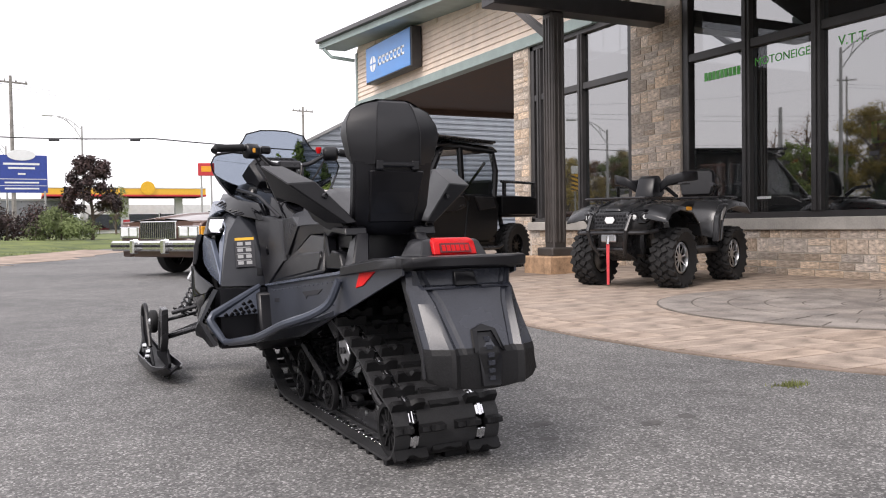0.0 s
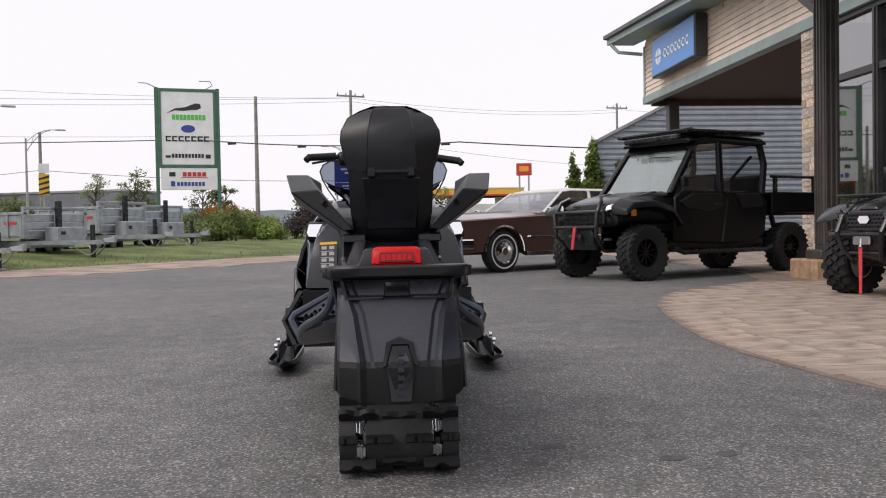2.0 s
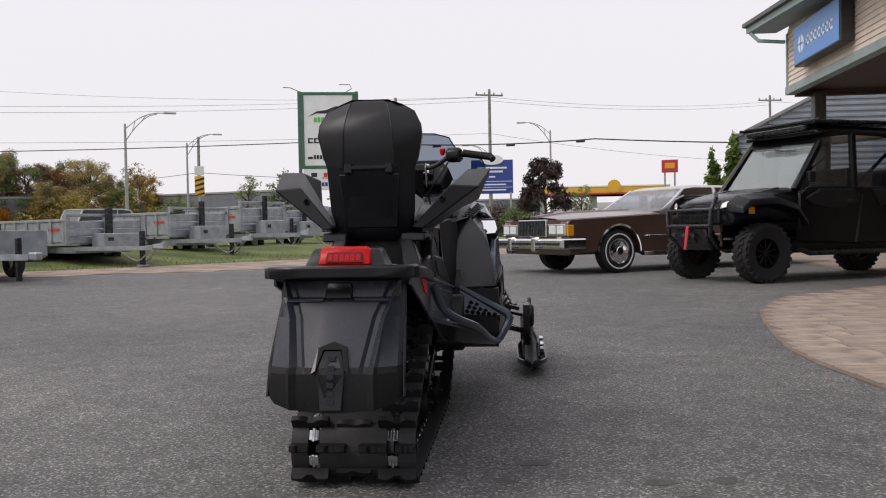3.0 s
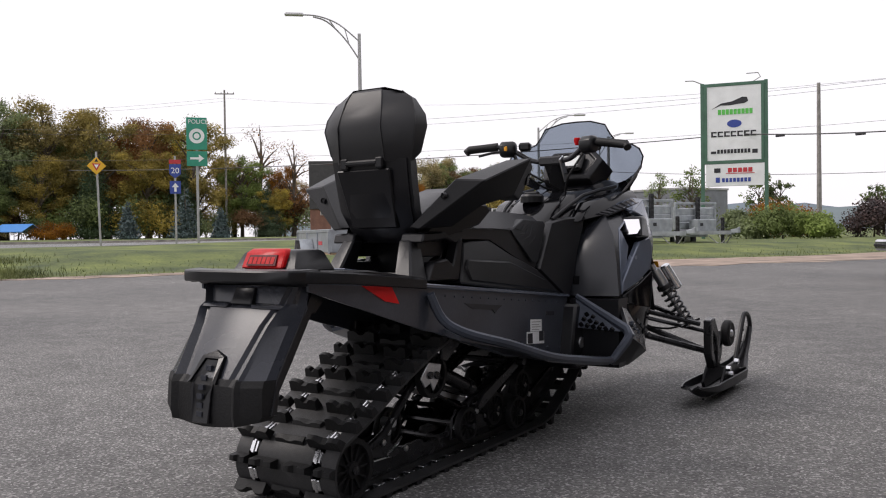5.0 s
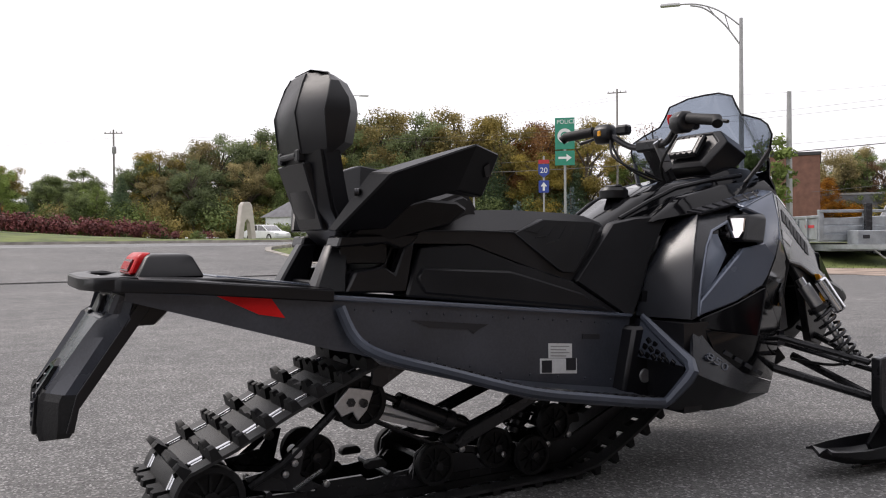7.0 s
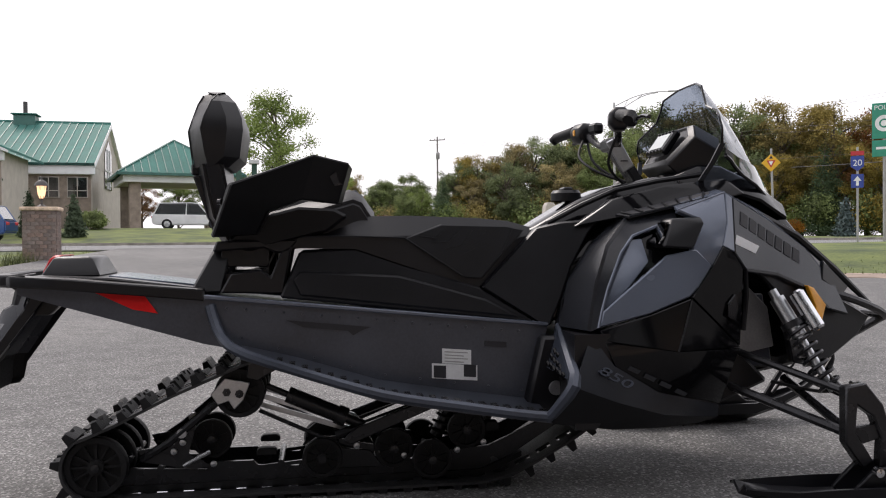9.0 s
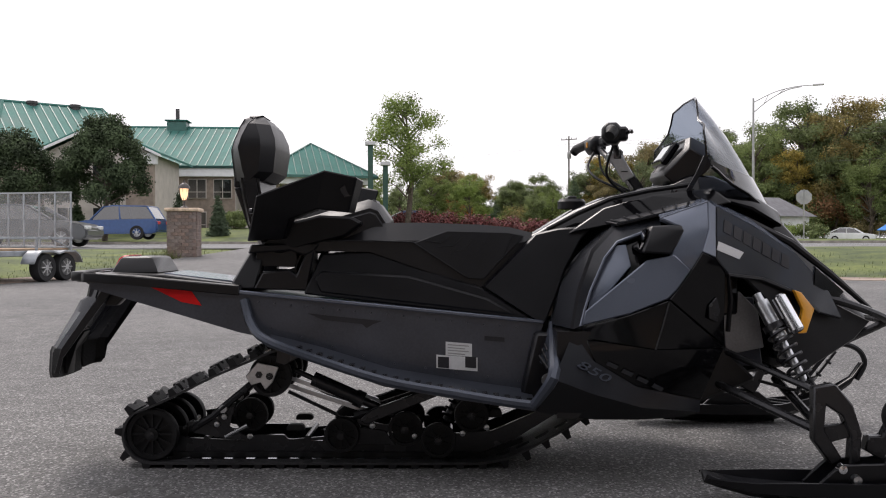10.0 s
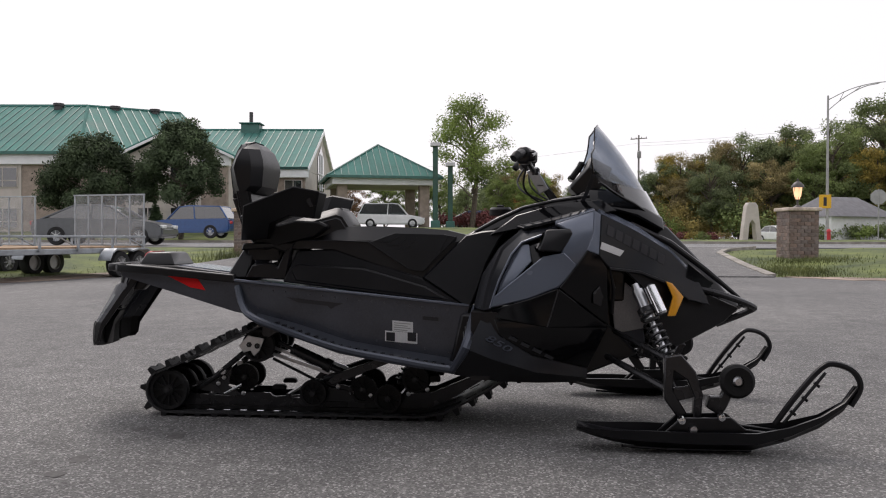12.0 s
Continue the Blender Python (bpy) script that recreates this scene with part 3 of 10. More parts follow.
    part("lens", loft([[(-a, y0, z), (a, y0, z), (a, y1, z), (-a, y1, z)] for a, y0, y1, z in ((0.073, -0.162, -0.144, 0.643), (0.071, -0.142, -0.12, 0.684), (0.06, -0.132, -0.108, 0.694))], 0.004), REDLENS, lamp, "deep red lens")
    part("lens_window", prism([(-0.052, 0.651), (0.052, 0.651), (0.048, 0.678), (-0.048, 0.678)], "y", [-0.1632, -0.1632, -0.1502, -0.1502], [-0.15, -0.15, -0.14, -0.14]), REDDARK, lamp, "smoky red lens window")
    for k in range(6):
        part("lens_cell", prism([(-0.045 + 0.0155 * k, 0.655), (-0.033 + 0.0155 * k, 0.655), (-0.033 + 0.0155 * k, 0.673), (-0.045 + 0.0155 * k, 0.673)], "y", [-0.1622, -0.1622, -0.1535, -0.1535], [-0.15, -0.15, -0.142, -0.142]), REDLENS, lamp)
    bars(lamp, "licence_mark", LABEL, [(-0.045, 0, 0.09, 0.008)], shift(0, -0.222, 0.636) @ rot("X", 20), 0.002)

    # snow flap: painted upper shield with channels, rubber lower band, thin folded sides
    def flap_row(z, y, fold=0.06, drop=0.0):
        """Edge, ridge, channel and middle of the flap at a height; ridges stand proud, channels lie deeper."""
        edge = float(np.interp(z, [0.27, 0.31, 0.39, 0.6], [0.165, 0.178, 0.176, 0.172]))
        r = float(np.interp(z, [0.39, 0.51, 0.545, 0.6], [0.106, 0.124, 0.136, 0.152]))
        c = float(np.interp(z, [0.39, 0.51, 0.6], [0.084, 0.106, 0.142]))
        deep = 0.012 if z > 0.385 else 0.003
        half = [(0.0, -0.004), (0.045, 0.0), (c - 0.014, 0.002), (c - 0.004, deep), (c + 0.008, deep), (r + 0.003, -0.006), (r + 0.012, 0.004), (edge - 0.012, fold * 0.5), (edge, fold)]
        return [(x, y + d, z + drop * (x / edge) ** 2) for x, d in [(-x, d) for x, d in half[:0:-1]] + half]

    upper = [flap_row(0.602, -0.2, 0.035), flap_row(0.56, -0.214, 0.035), flap_row(0.548, -0.236), flap_row(0.51, -0.262), flap_row(0.45, -0.302), flap_row(0.39, -0.342)]
    flap = part("snow_flap", sheet(upper, 0.006), FLAPGREY, sled, "dark faceted snow flap with black lower band", sharp=14)
    lower = [flap_row(0.391, -0.347), flap_row(0.375, -0.354), flap_row(0.31, -0.358), flap_row(0.276, -0.354, 0.05, 0.022)]
    part("flap_band", sheet(lower, 0.008), RUBBER, flap, "black rubber lower band", sharp=16)
    part("flap_pocket", prism([(-0.036, 0.598), (0.03, 0.598), (0.034, 0.556), (-0.04, 0.556)], "y", [-0.214, -0.214, -0.232, -0.232], [-0.19, -0.19, -0.2, -0.2], 0.003), PLASTIC, flap)
    both("flap_lip", lambda: prism([(0.04, 0.558), (0.145, 0.556), (0.14, 0.548), (0.044, 0.548)], "y", [-0.236, -0.226, -0.236, -0.24], [-0.22, -0.21, -0.22, -0.222], 0.002), FLAPGREY, flap)
    both("flap_wing", lambda: prism([(-0.15, 0.595), (-0.125, 0.58), (-0.235, 0.43), (-0.285, 0.36), (-0.296, 0.31), (-0.312, 0.31), (-0.29, 0.39), (-0.2, 0.52)], "x", [0.162, 0.162, 0.172, 0.174, 0.176, 0.176, 0.174, 0.168], [0.168, 0.168, 0.178, 0.18, 0.182, 0.182, 0.18, 0.174], 0.001), PLASTIC, flap)
    badge = part("flap_badge", prism([(-0.024, 0.432), (0.022, 0.432), (0.036, 0.39), (0.034, 0.36), (0.028, 0.284), (-0.03, 0.284), (-0.036, 0.36), (-0.038, 0.39)], "y", [-0.322, -0.322, -0.354, -0.366, -0.369, -0.369, -0.366, -0.354], [-0.28, -0.28, -0.3, -0.34, -0.34, -0.34, -0.34, -0.3], 0.003), PLASTIC, flap)
    part("badge_scoop", prism([(-0.05, 0.378), (-0.038, 0.438), (-0.001, 0.452), (0.036, 0.438), (0.047, 0.378), (0.036, 0.385), (0.022, 0.434), (-0.024, 0.434), (-0.039, 0.385)], "y", [-0.362, -0.322, -0.31, -0.322, -0.362, -0.36, -0.326, -0.326, -0.36], [-0.33, -0.29, -0.28, -0.29, -0.33, -0.33, -0.29, -0.29, -0.33], 0.0), GLOSS, badge)
    for k in range(6):
        z = 0.412 - 0.021 * k
        y = float(np.interp(z, [0.284, 0.36, 0.39, 0.432], [-0.37, -0.367, -0.355, -0.323]))
        part("flap_mark", box((-0.009, y - 0.001, z - 0.006), (0.009, y + 0.006, z + 0.006), 0.0), FLAPGREY, badge)
    both("flap_stay", lambda: prism([(-0.13, 0.605), (-0.05, 0.6), (-0.12, 0.53), (-0.16, 0.53)], "x", 0.11, 0.15, 0.003), PLASTIC, sled)

    # passenger backrest, its tower and the grips
    lo = [(0.36, 0.7, 0.105), (0.335, 0.725, 0.128), (0.292, 0.8, 0.142), (0.275, 0.88, 0.145), (0.262, 0.958, 0.148)]
    rings = []
    for y, z, w in lo:
        d = 0.1 if z < 0.75 else 0.085
        rings.append([(-w * 0.45, y, z), (w * 0.45, y, z), (w, y + 0.03, z), (w * 0.95, y + d, z), (-w * 0.95, y + d, z), (-w, y + 0.03, z)])
    shell = part("backrest_shell", loft(rings, 0.008, seg=2), PLASTIC, sled, "black moulded backrest shell")
    part("backrest_panel", prism([(-0.085, 0.745), (0.085, 0.745), (0.1, 0.92), (-0.1, 0.92)], "y", [0.316, 0.316, 0.258, 0.258], [0.34, 0.34, 0.28, 0.28], 0.004), PLASTIC, shell)
    part("latch_bar", box((-0.062, 0.25, 0.932), (0.062, 0.27, 0.948), 0.005), PLASTIC, shell)
    for s in (-1, 1):
        part("latch_end", box((s * 0.066 - 0.014, 0.252, 0.922), (s * 0.066 + 0.014, 0.275, 0.955), 0.004), PLASTIC, shell)
    rings = []
    for z, w, b, fr, c in ((0.942, 0.146, 0.262, 0.36, 0.085), (0.97, 0.155, 0.257, 0.392, 0.084), (1.047, 0.171, 0.246, 0.403, 0.08), (1.082, 0.168, 0.256, 0.4, 0.077), (1.128, 0.145, 0.273, 0.382, 0.068), (1.155, 0.1, 0.287, 0.358, 0.058), (1.166, 0.06, 0.302, 0.338, 0.04)):
        rings.append([(-c, b, z), (c, b, z), (w, b + 0.045, z), (w * 0.98, fr - 0.04, z), (w * 0.72, fr, z), (-w * 0.72, fr, z), (-w * 0.98, fr - 0.04, z), (-w, b + 0.045, z)])
    cushion = part("backrest_cushion", loft(rings), VINYL, sled, "black vinyl backrest cushion with piped seams", sharp=26)
    for s in (-1, 1):
        part("seam", tube([(s * x, y - 0.001, z) for x, y, z in ((0.085, 0.26, 0.944), (0.084, 0.256, 0.97), (0.08, 0.246, 1.047), (0.077, 0.256, 1.078), (0.068, 0.273, 1.128), (0.058, 0.287, 1.155))], 0.0018, 6), VINYL, cushion)
        part("seam", tube([(s * x, y, z) for x, y, z in ((0.155, 0.302, 0.97), (0.171, 0.291, 1.047), (0.168, 0.301, 1.082), (0.145, 0.318, 1.128), (0.1, 0.332, 1.155))], 0.0018, 6), VINYL, cushion)

    arm = [[(0.13, 0.31, 0.745), (0.165, 0.318, 0.74), (0.2, 0.445, 0.748), (0.13, 0.445, 0.748)], [(0.255, 0.372, 0.886), (0.35, 0.39, 0.88), (0.285, 0.48, 0.81), (0.19, 0.48, 0.81)], [(0.3, 0.6, 0.953), (0.386, 0.605, 0.954), (0.34, 0.573, 0.84), (0.25, 0.573, 0.84)], [(0.26, 0.71, 0.93), (0.345, 0.698, 0.936), (0.311, 0.667, 0.829), (0.25, 0.68, 0.829)]]
    grips = both("passenger_grip", lambda: loft(arm, 0.004), GRIPBLACK, sled, "black moulded passenger hand grip", sharp=20)
    skirt = [(0.35, 0.72), (0.42, 0.79), (0.56, 0.825), (0.66, 0.82), (0.7, 0.8), (0.64, 0.755), (0.5, 0.725), (0.42, 0.7)]
    for s, g in zip((1, -1), grips):
        bm = prism(skirt, "x", 0.13, [0.15, 0.185, 0.205, 0.2, 0.19, 0.185, 0.175, 0.155], 0.008)
        part("grip_skirt", bm if s > 0 else mirrored(bm), GRIPBLACK, g)
        bm = lathe([(0.0001, 0.0), (0.009, 0.0), (0.009, 0.012)], 12, shift(0.235, 0.355, 0.838) @ rot("Z", 60) @ rot("Y", 180))
        part("bolt", bm if s > 0 else mirrored(bm), STEELBLACK, g)
        bm = prism([(0.645, 0.9), (0.662, 0.912), (0.67, 0.885), (0.68, 0.88), (0.658, 0.876)], "x", 0.32, [0.353, 0.353, 0.343, 0.341, 0.342])
        part("grip_mark", bm if s > 0 else mirrored(bm), STEELBLACK, g)
    both("tower_leg", lambda: prism([(0.255, 0.585), (0.32, 0.71), (0.37, 0.71), (0.345, 0.585)], "x", [0.11, 0.085, 0.085, 0.11], [0.175, 0.13, 0.13, 0.175], 0.006), PLASTIC, sled)
    both("tower_side", lambda: prism([(0.34, 0.585), (0.37, 0.64), (0.45, 0.65), (0.48, 0.63), (0.51, 0.7), (0.54, 0.715), (0.515, 0.58)], "x", 0.14, 0.178, 0.005), PLASTIC, sled)
    both("tower_cap", lambda: prism([(0.32, 0.7), (0.33, 0.73), (0.56, 0.735), (0.53, 0.7), (0.5, 0.695), (0.46, 0.71), (0.38, 0.705)], "x", 0.09, 0.172, 0.005), PLASTIC, sled)
    for web in ([(0.335, 0.59), (0.345, 0.641), (0.432, 0.641), (0.48, 0.59)], [(0.34, 0.658), (0.34, 0.715), (0.5, 0.72), (0.47, 0.656)], [(0.432, 0.641), (0.47, 0.656), (0.5, 0.72), (0.505, 0.72), (0.48, 0.59)]):
        both("tower_web", lambda: prism(web, "x", 0.11, 0.14, 0.003), PLASTIC, sled)
    part("tower_bar", box((-0.14, 0.3, 0.59), (0.14, 0.33, 0.612), 0.004), PLASTIC, sled)
    part("tower_back", box((-0.14, 0.47, 0.585), (0.14, 0.5, 0.72), 0.004), PLASTIC, sled)

    # seats
    part("passenger_seat", loft([[(-w, y, zb), (-w, y, zt - 0.04), (-w * 0.6, y, zt), (w * 0.6, y, zt), (w, y, zt - 0.04), (w, y, zb)] for y, w, zb, zt in ((0.37, 0.14, 0.7, 0.8), (0.5, 0.15, 0.7, 0.82), (0.64, 0.15, 0.72, 0.862), (0.715, 0.135, 0.73, 0.884), (0.74, 0.13, 0.735, 0.875), (0.785, 0.13, 0.75, 0.805))], 0.012, seg=2), VINYL, sled, "black vinyl raised passenger seat")
    stations = ((0.5, 0.165, 0.71, 0.765), (0.72, 0.168, 0.705, 0.8), (0.88, 0.165, 0.65, 0.802), (1.08, 0.15, 0.587, 0.795), (1.18, 0.13, 0.67, 0.786), (1.262, 0.1, 0.745, 0.766))
    rider = part("rider_seat", loft([[(-w, y, zb), (-w * 1.02, y, zt - 0.06 if zt - zb > 0.09 else zt - 0.02), (-w * 0.72, y, zt), (w * 0.72, y, zt), (w * 1.02, y, zt - 0.06 if zt - zb > 0.09 else zt - 0.02), (w, y, zb)] for y, w, zb, zt in stations], 0.012, seg=2), VINYL, sled, "black vinyl rider seat with textured knee pads")
    both("knee_pad", lambda: prism([(0.86, 0.735), (0.97, 0.775), (1.17, 0.768), (1.225, 0.757), (1.09, 0.615), (1.04, 0.617)], "x", [0.155, 0.13, 0.11, 0.095, 0.135, 0.145], [0.172, 0.165, 0.147, 0.125, 0.159, 0.163], 0.003), CARBON, rider, "ribbed grey vinyl knee pad")
    for k in range(6):
        y = 0.93 + 0.04 * k
        both("pad_rib", lambda: tube([(0.171 - 0.14 * max(0, y - 0.9) * 0.5, y - 0.03, 0.742 - 0.05 * k * 0.4), (0.17 - 0.1 * (y - 0.9), y + 0.02, 0.735 - 0.01 * k), (0.164 - 0.1 * (y - 0.9), y + 0.055, 0.76)], 0.0016, 5), CARBON, rider)
    both("seat_seam", lambda: tube([(0.172, 0.55, 0.742), (0.175, 0.72, 0.742), (0.172, 0.86, 0.737), (0.164, 1.03, 0.625)], 0.0025, 6), CARBON, rider)
    cover = [(0.505, 0.57), (0.56, 0.7), (0.72, 0.708), (0.88, 0.652), (1.08, 0.59), (1.262, 0.482)]
    both("seat_base", lambda: prism(cover, "x", 0.1, [0.192, 0.165, 0.165, 0.163, 0.165, 0.185], 0.006), PLASTIC, sled, "black moulded seat base cover")
    both("base_crease", lambda: prism([(0.54, 0.62), (0.56, 0.645), (0.84, 0.628), (0.88, 0.618), (1.1, 0.555), (1.2, 0.5), (0.56, 0.575)], "x", 0.16, [0.189, 0.186, 0.182, 0.182, 0.182, 0.19, 0.195], 0.006), PLASTIC, sled)

    # tank and console
    part("console", loft([[(-w, y, zb), (-w * 1.05, y, zb + 0.5 * (zt - zb)), (-w * 0.55, y, zt), (w * 0.55, y, zt), (w * 1.05, y, zb + 0.5 * (zt - zb)), (w, y, zb)] for y, w, zb, zt in ((1.12, 0.14, 0.5, 0.7), (1.27, 0.17, 0.48, 0.772), (1.39, 0.19, 0.5, 0.842), (1.5, 0.2, 0.5, 0.888), (1.62, 0.21, 0.5, 0.915), (1.78, 0.23, 0.5, 0.945), (1.9, 0.22, 0.5, 0.92))], 0.012), GLOSS, sled, "gloss black console")
    both("knee_panel", lambda: prism([(1.085, 0.59), (1.262, 0.765), (1.33, 0.782), (1.44, 0.79), (1.4, 0.745), (1.35, 0.65), (1.32, 0.56), (1.285, 0.474), (1.26, 0.48)], "x", 0.1, [0.168, 0.13, 0.16, 0.2, 0.205, 0.205, 0.205, 0.2, 0.19], 0.006), PLASTIC, sled, "black satin knee panel")
    cap = part("fuel_cap", lathe([(0.001, 0.035), (0.04, 0.035), (0.048, 0.025), (0.048, 0.0)], 24, shift(-0.02, 1.4, 0.85) @ rot("Y", -90)), PLASTIC, sled, "round black fuel cap")
    part("cap_rib", box((-0.05, 1.385, 0.882), (0.01, 1.415, 0.895), 0.005), PLASTIC, cap)
    both("console_trim", lambda: tube([(0.12, 1.3, 0.778), (0.145, 1.4, 0.832), (0.16, 1.5, 0.876), (0.185, 1.62, 0.902), (0.2, 1.76, 0.922)], 0.008, 8), PLASTIC, sled)
    both("upper_side", lambda: prism([(1.36, 0.765), (1.47, 0.845), (1.62, 0.885), (1.8, 0.905), (1.86, 0.86), (1.78, 0.845), (1.6, 0.82), (1.48, 0.79)], "x", 0.15, [0.2, 0.225, 0.245, 0.265, 0.27, 0.3, 0.3, 0.26], 0.005), GLOSS, sled)
    vent = [(0.236, 1.47, 0.797), (0.268, 1.5, 0.79), (0.312, 1.72, 0.842), (0.28, 1.74, 0.862)]
    both("vent_strip", lambda: facet([(x + 0.004, y, z + 0.004) for x, y, z in vent], 0.008, 0.0), BLACKMARK, sled)
    for s in (1, -1):
        for k in range(7):
            u = 0.06 + 0.145 * k
            a, b = Vector(vent[0]).lerp(Vector(vent[3]), u), Vector(vent[1]).lerp(Vector(vent[2]), u)
            bm = tube([a + Vector((0.006, 0, 0.006)), b + Vector((0.006, 0, 0.006))], 0.003, 5)
            part("vent_slat", bm if s > 0 else mirrored(bm), PLASTIC, sled)
        bm = tube([Vector(vent[1]) + Vector((0.006, 0, 0.004)), Vector(vent[2]) + Vector((0.006, 0, 0.004))], 0.0035, 5)
        part("vent_rim", bm if s > 0 else mirrored(bm), GREYPLASTIC, sled)

    # side body: knee wall, rim band, inset, diagonal arm, gloss panels, upper band; corners in space on the right side
    wall_in = [(0.19, 1.312, 0.476), (0.192, 1.345, 0.6), (0.175, 1.42, 0.705), (0.2, 1.52, 0.798)]
    wall_out = [(0.374, 1.35, 0.476), (0.354, 1.378, 0.6), (0.325, 1.42, 0.705), (0.262, 1.5, 0.782)]
    both("knee_wall", lambda: sheet([wall_in, [Vector(a).lerp(Vector(b), 0.35) - Vector((0, 0.012, 0)) for a, b in zip(wall_in, wall_out)], wall_out], 0.012), GREYPLASTIC, sled, "dark grey moulded knee wall")
    rim_out = [(0.374, 1.35, 0.476), (0.364, 1.362, 0.54), (0.354, 1.378, 0.6), (0.325, 1.42, 0.705), (0.262, 1.5, 0.782), (0.25, 1.55, 0.808), (0.27, 1.63, 0.824)]
    rim_in = [(0.376, 1.372, 0.485), (0.368, 1.386, 0.535), (0.358, 1.405, 0.59), (0.336, 1.452, 0.69), (0.32, 1.492, 0.737), (0.312, 1.57, 0.766), (0.32, 1.63, 0.775)]
    both("rear_band", lambda: sheet([rim_out, rim_in], 0.012), GREYPLASTIC, sled, "dark grey side band")
    both("band_edge", lambda: tube(rim_in, 0.0045, 6), GREY, sled)
    both("shoulder", lambda: sheet([[(0.2, 1.52, 0.8), (0.21, 1.56, 0.822), (0.23, 1.63, 0.842)], [(0.262, 1.502, 0.785), (0.252, 1.552, 0.81), (0.272, 1.632, 0.826)]], 0.012), GREYPLASTIC, sled)
    both("knee_vent", lambda: facet([(0.172, 1.405, 0.7), (0.2, 1.408, 0.7), (0.226, 1.495, 0.79), (0.208, 1.5, 0.797), (0.19, 1.46, 0.765)], 0.01, 0), GLOSS, sled)
    both("intake", lambda: facet([(0.345, 1.385, 0.5), (0.325, 1.4, 0.59), (0.3, 1.455, 0.7), (0.285, 1.5, 0.75), (0.285, 1.62, 0.785), (0.33, 1.68, 0.72), (0.35, 1.58, 0.62)], 0.01, 0), GLOSS, sled)
    both("intake_inset", lambda: facet([(0.36, 1.392, 0.515), (0.355, 1.403, 0.57), (0.325, 1.458, 0.69), (0.313, 1.492, 0.728), (0.318, 1.52, 0.73), (0.345, 1.53, 0.665), (0.36, 1.47, 0.6)], 0.01), GREY, sled, "blue-grey side inset")
    both("intake_latch", lambda: prism([(1.535, 0.722), (1.56, 0.738), (1.6, 0.738), (1.605, 0.71), (1.57, 0.7)], "x", 0.3, 0.338, 0.006), PLASTIC, sled)
    low_arm = [(0.378, 1.373, 0.486), (0.376, 1.386, 0.53), (0.374, 1.571, 0.683), (0.39, 1.65, 0.7), (0.386, 1.7, 0.655), (0.394, 1.656, 0.595), (0.396, 1.63, 0.568), (0.39, 1.517, 0.522)]
    both("side_arm", lambda: facet(low_arm, 0.025, 0.004), GREY, sled, "grey painted diagonal body arm")
    both("arm_block", lambda: facet([(0.386, 1.64, 0.698), (0.36, 1.672, 0.784), (0.334, 1.619, 0.81), (0.319, 1.771, 0.862), (0.345, 1.765, 0.775), (0.372, 1.739, 0.71), (0.386, 1.7, 0.653)], 0.025, 0.004), GREY, sled, "grey painted upper arm facet")
    both("arm_cap", lambda: facet([(0.334, 1.619, 0.812), (0.25, 1.625, 0.838), (0.235, 1.77, 0.878), (0.319, 1.771, 0.864)], 0.012), GREY, sled)
    both("arm_return", lambda: facet([(0.319, 1.771, 0.862), (0.313, 1.796, 0.846), (0.347, 1.786, 0.69), (0.372, 1.739, 0.708), (0.345, 1.765, 0.775)], 0.02), GREY, sled)
    side_pair("gloss_cheek", lambda: facet([(0.347, 1.784, 0.688), (0.372, 1.739, 0.706), (0.386, 1.7, 0.65), (0.394, 1.656, 0.592), (0.402, 1.634, 0.566), (0.302, 1.826, 0.416), (0.335, 1.818, 0.64)], 0.014), GLOSS, sled, "gloss black cheek panel")
    both("cheek_port", lambda: facet([(0.352, 1.765, 0.545), (0.343, 1.79, 0.57), (0.332, 1.805, 0.53), (0.336, 1.795, 0.49), (0.352, 1.765, 0.505)], 0.006), STEELBLACK, sled)
    crease = (0.41, 1.589, 0.418)
    side_pair("lower_panel", lambda: facet([(0.38, 1.376, 0.478), (0.398, 1.515, 0.52), (0.406, 1.628, 0.563), crease, (0.39, 1.385, 0.45)], 0.012), GLOSS, sled, "gloss black lower side panel")
    side_pair("lower_panel", lambda: facet([(0.406, 1.632, 0.562), (0.304, 1.826, 0.412), crease], 0.012), GLOSS, sled)
    side_pair("lower_panel", lambda: facet([(0.39, 1.386, 0.448), crease, (0.304, 1.824, 0.41), (0.335, 1.745, 0.257), (0.402, 1.533, 0.31), (0.406, 1.412, 0.382)], 0.012), GLOSS, sled)
    side_pair("panel_crease", lambda: tube([(0.406, 1.63, 0.558), (0.409, 1.608, 0.48), (0.4105, 1.589, 0.419)], 0.0028, 6), PLASTIC, sled)
    strip = [(0.442, 1.285, 0.336), (0.438, 1.4, 0.292), (0.408, 1.55, 0.246), (0.32, 1.745, 0.216)]
    side_pair("under_strip", lambda: sheet([[(0.376, 1.35, 0.468), (0.408, 1.404, 0.386), (0.402, 1.533, 0.308), (0.335, 1.742, 0.254)], strip], 0.012), GREYPLASTIC, sled, "dark grey lower strip with model number")
    side_pair("under_panel", lambda: sheet([strip, [(0.39, 1.236, 0.23), (0.38, 1.41, 0.205), (0.35, 1.55, 0.198), (0.29, 1.7, 0.193)]], 0.012), PLASTIC, sled)
    band = [(0.313, 1.797, 0.848), (0.27, 1.93, 0.785), (0.226, 2.074, 0.7), (0.207, 2.19, 0.578), (0.216, 2.228, 0.492), (0.242, 2.141, 0.514), (0.264, 2.053, 0.58), (0.287, 1.947, 0.621), (0.334, 1.828, 0.638), (0.348, 1.787, 0.688)]
    both("upper_band", lambda: facet(band, 0.02, 0.003), BANDGREY, sled, "charcoal upper body band")
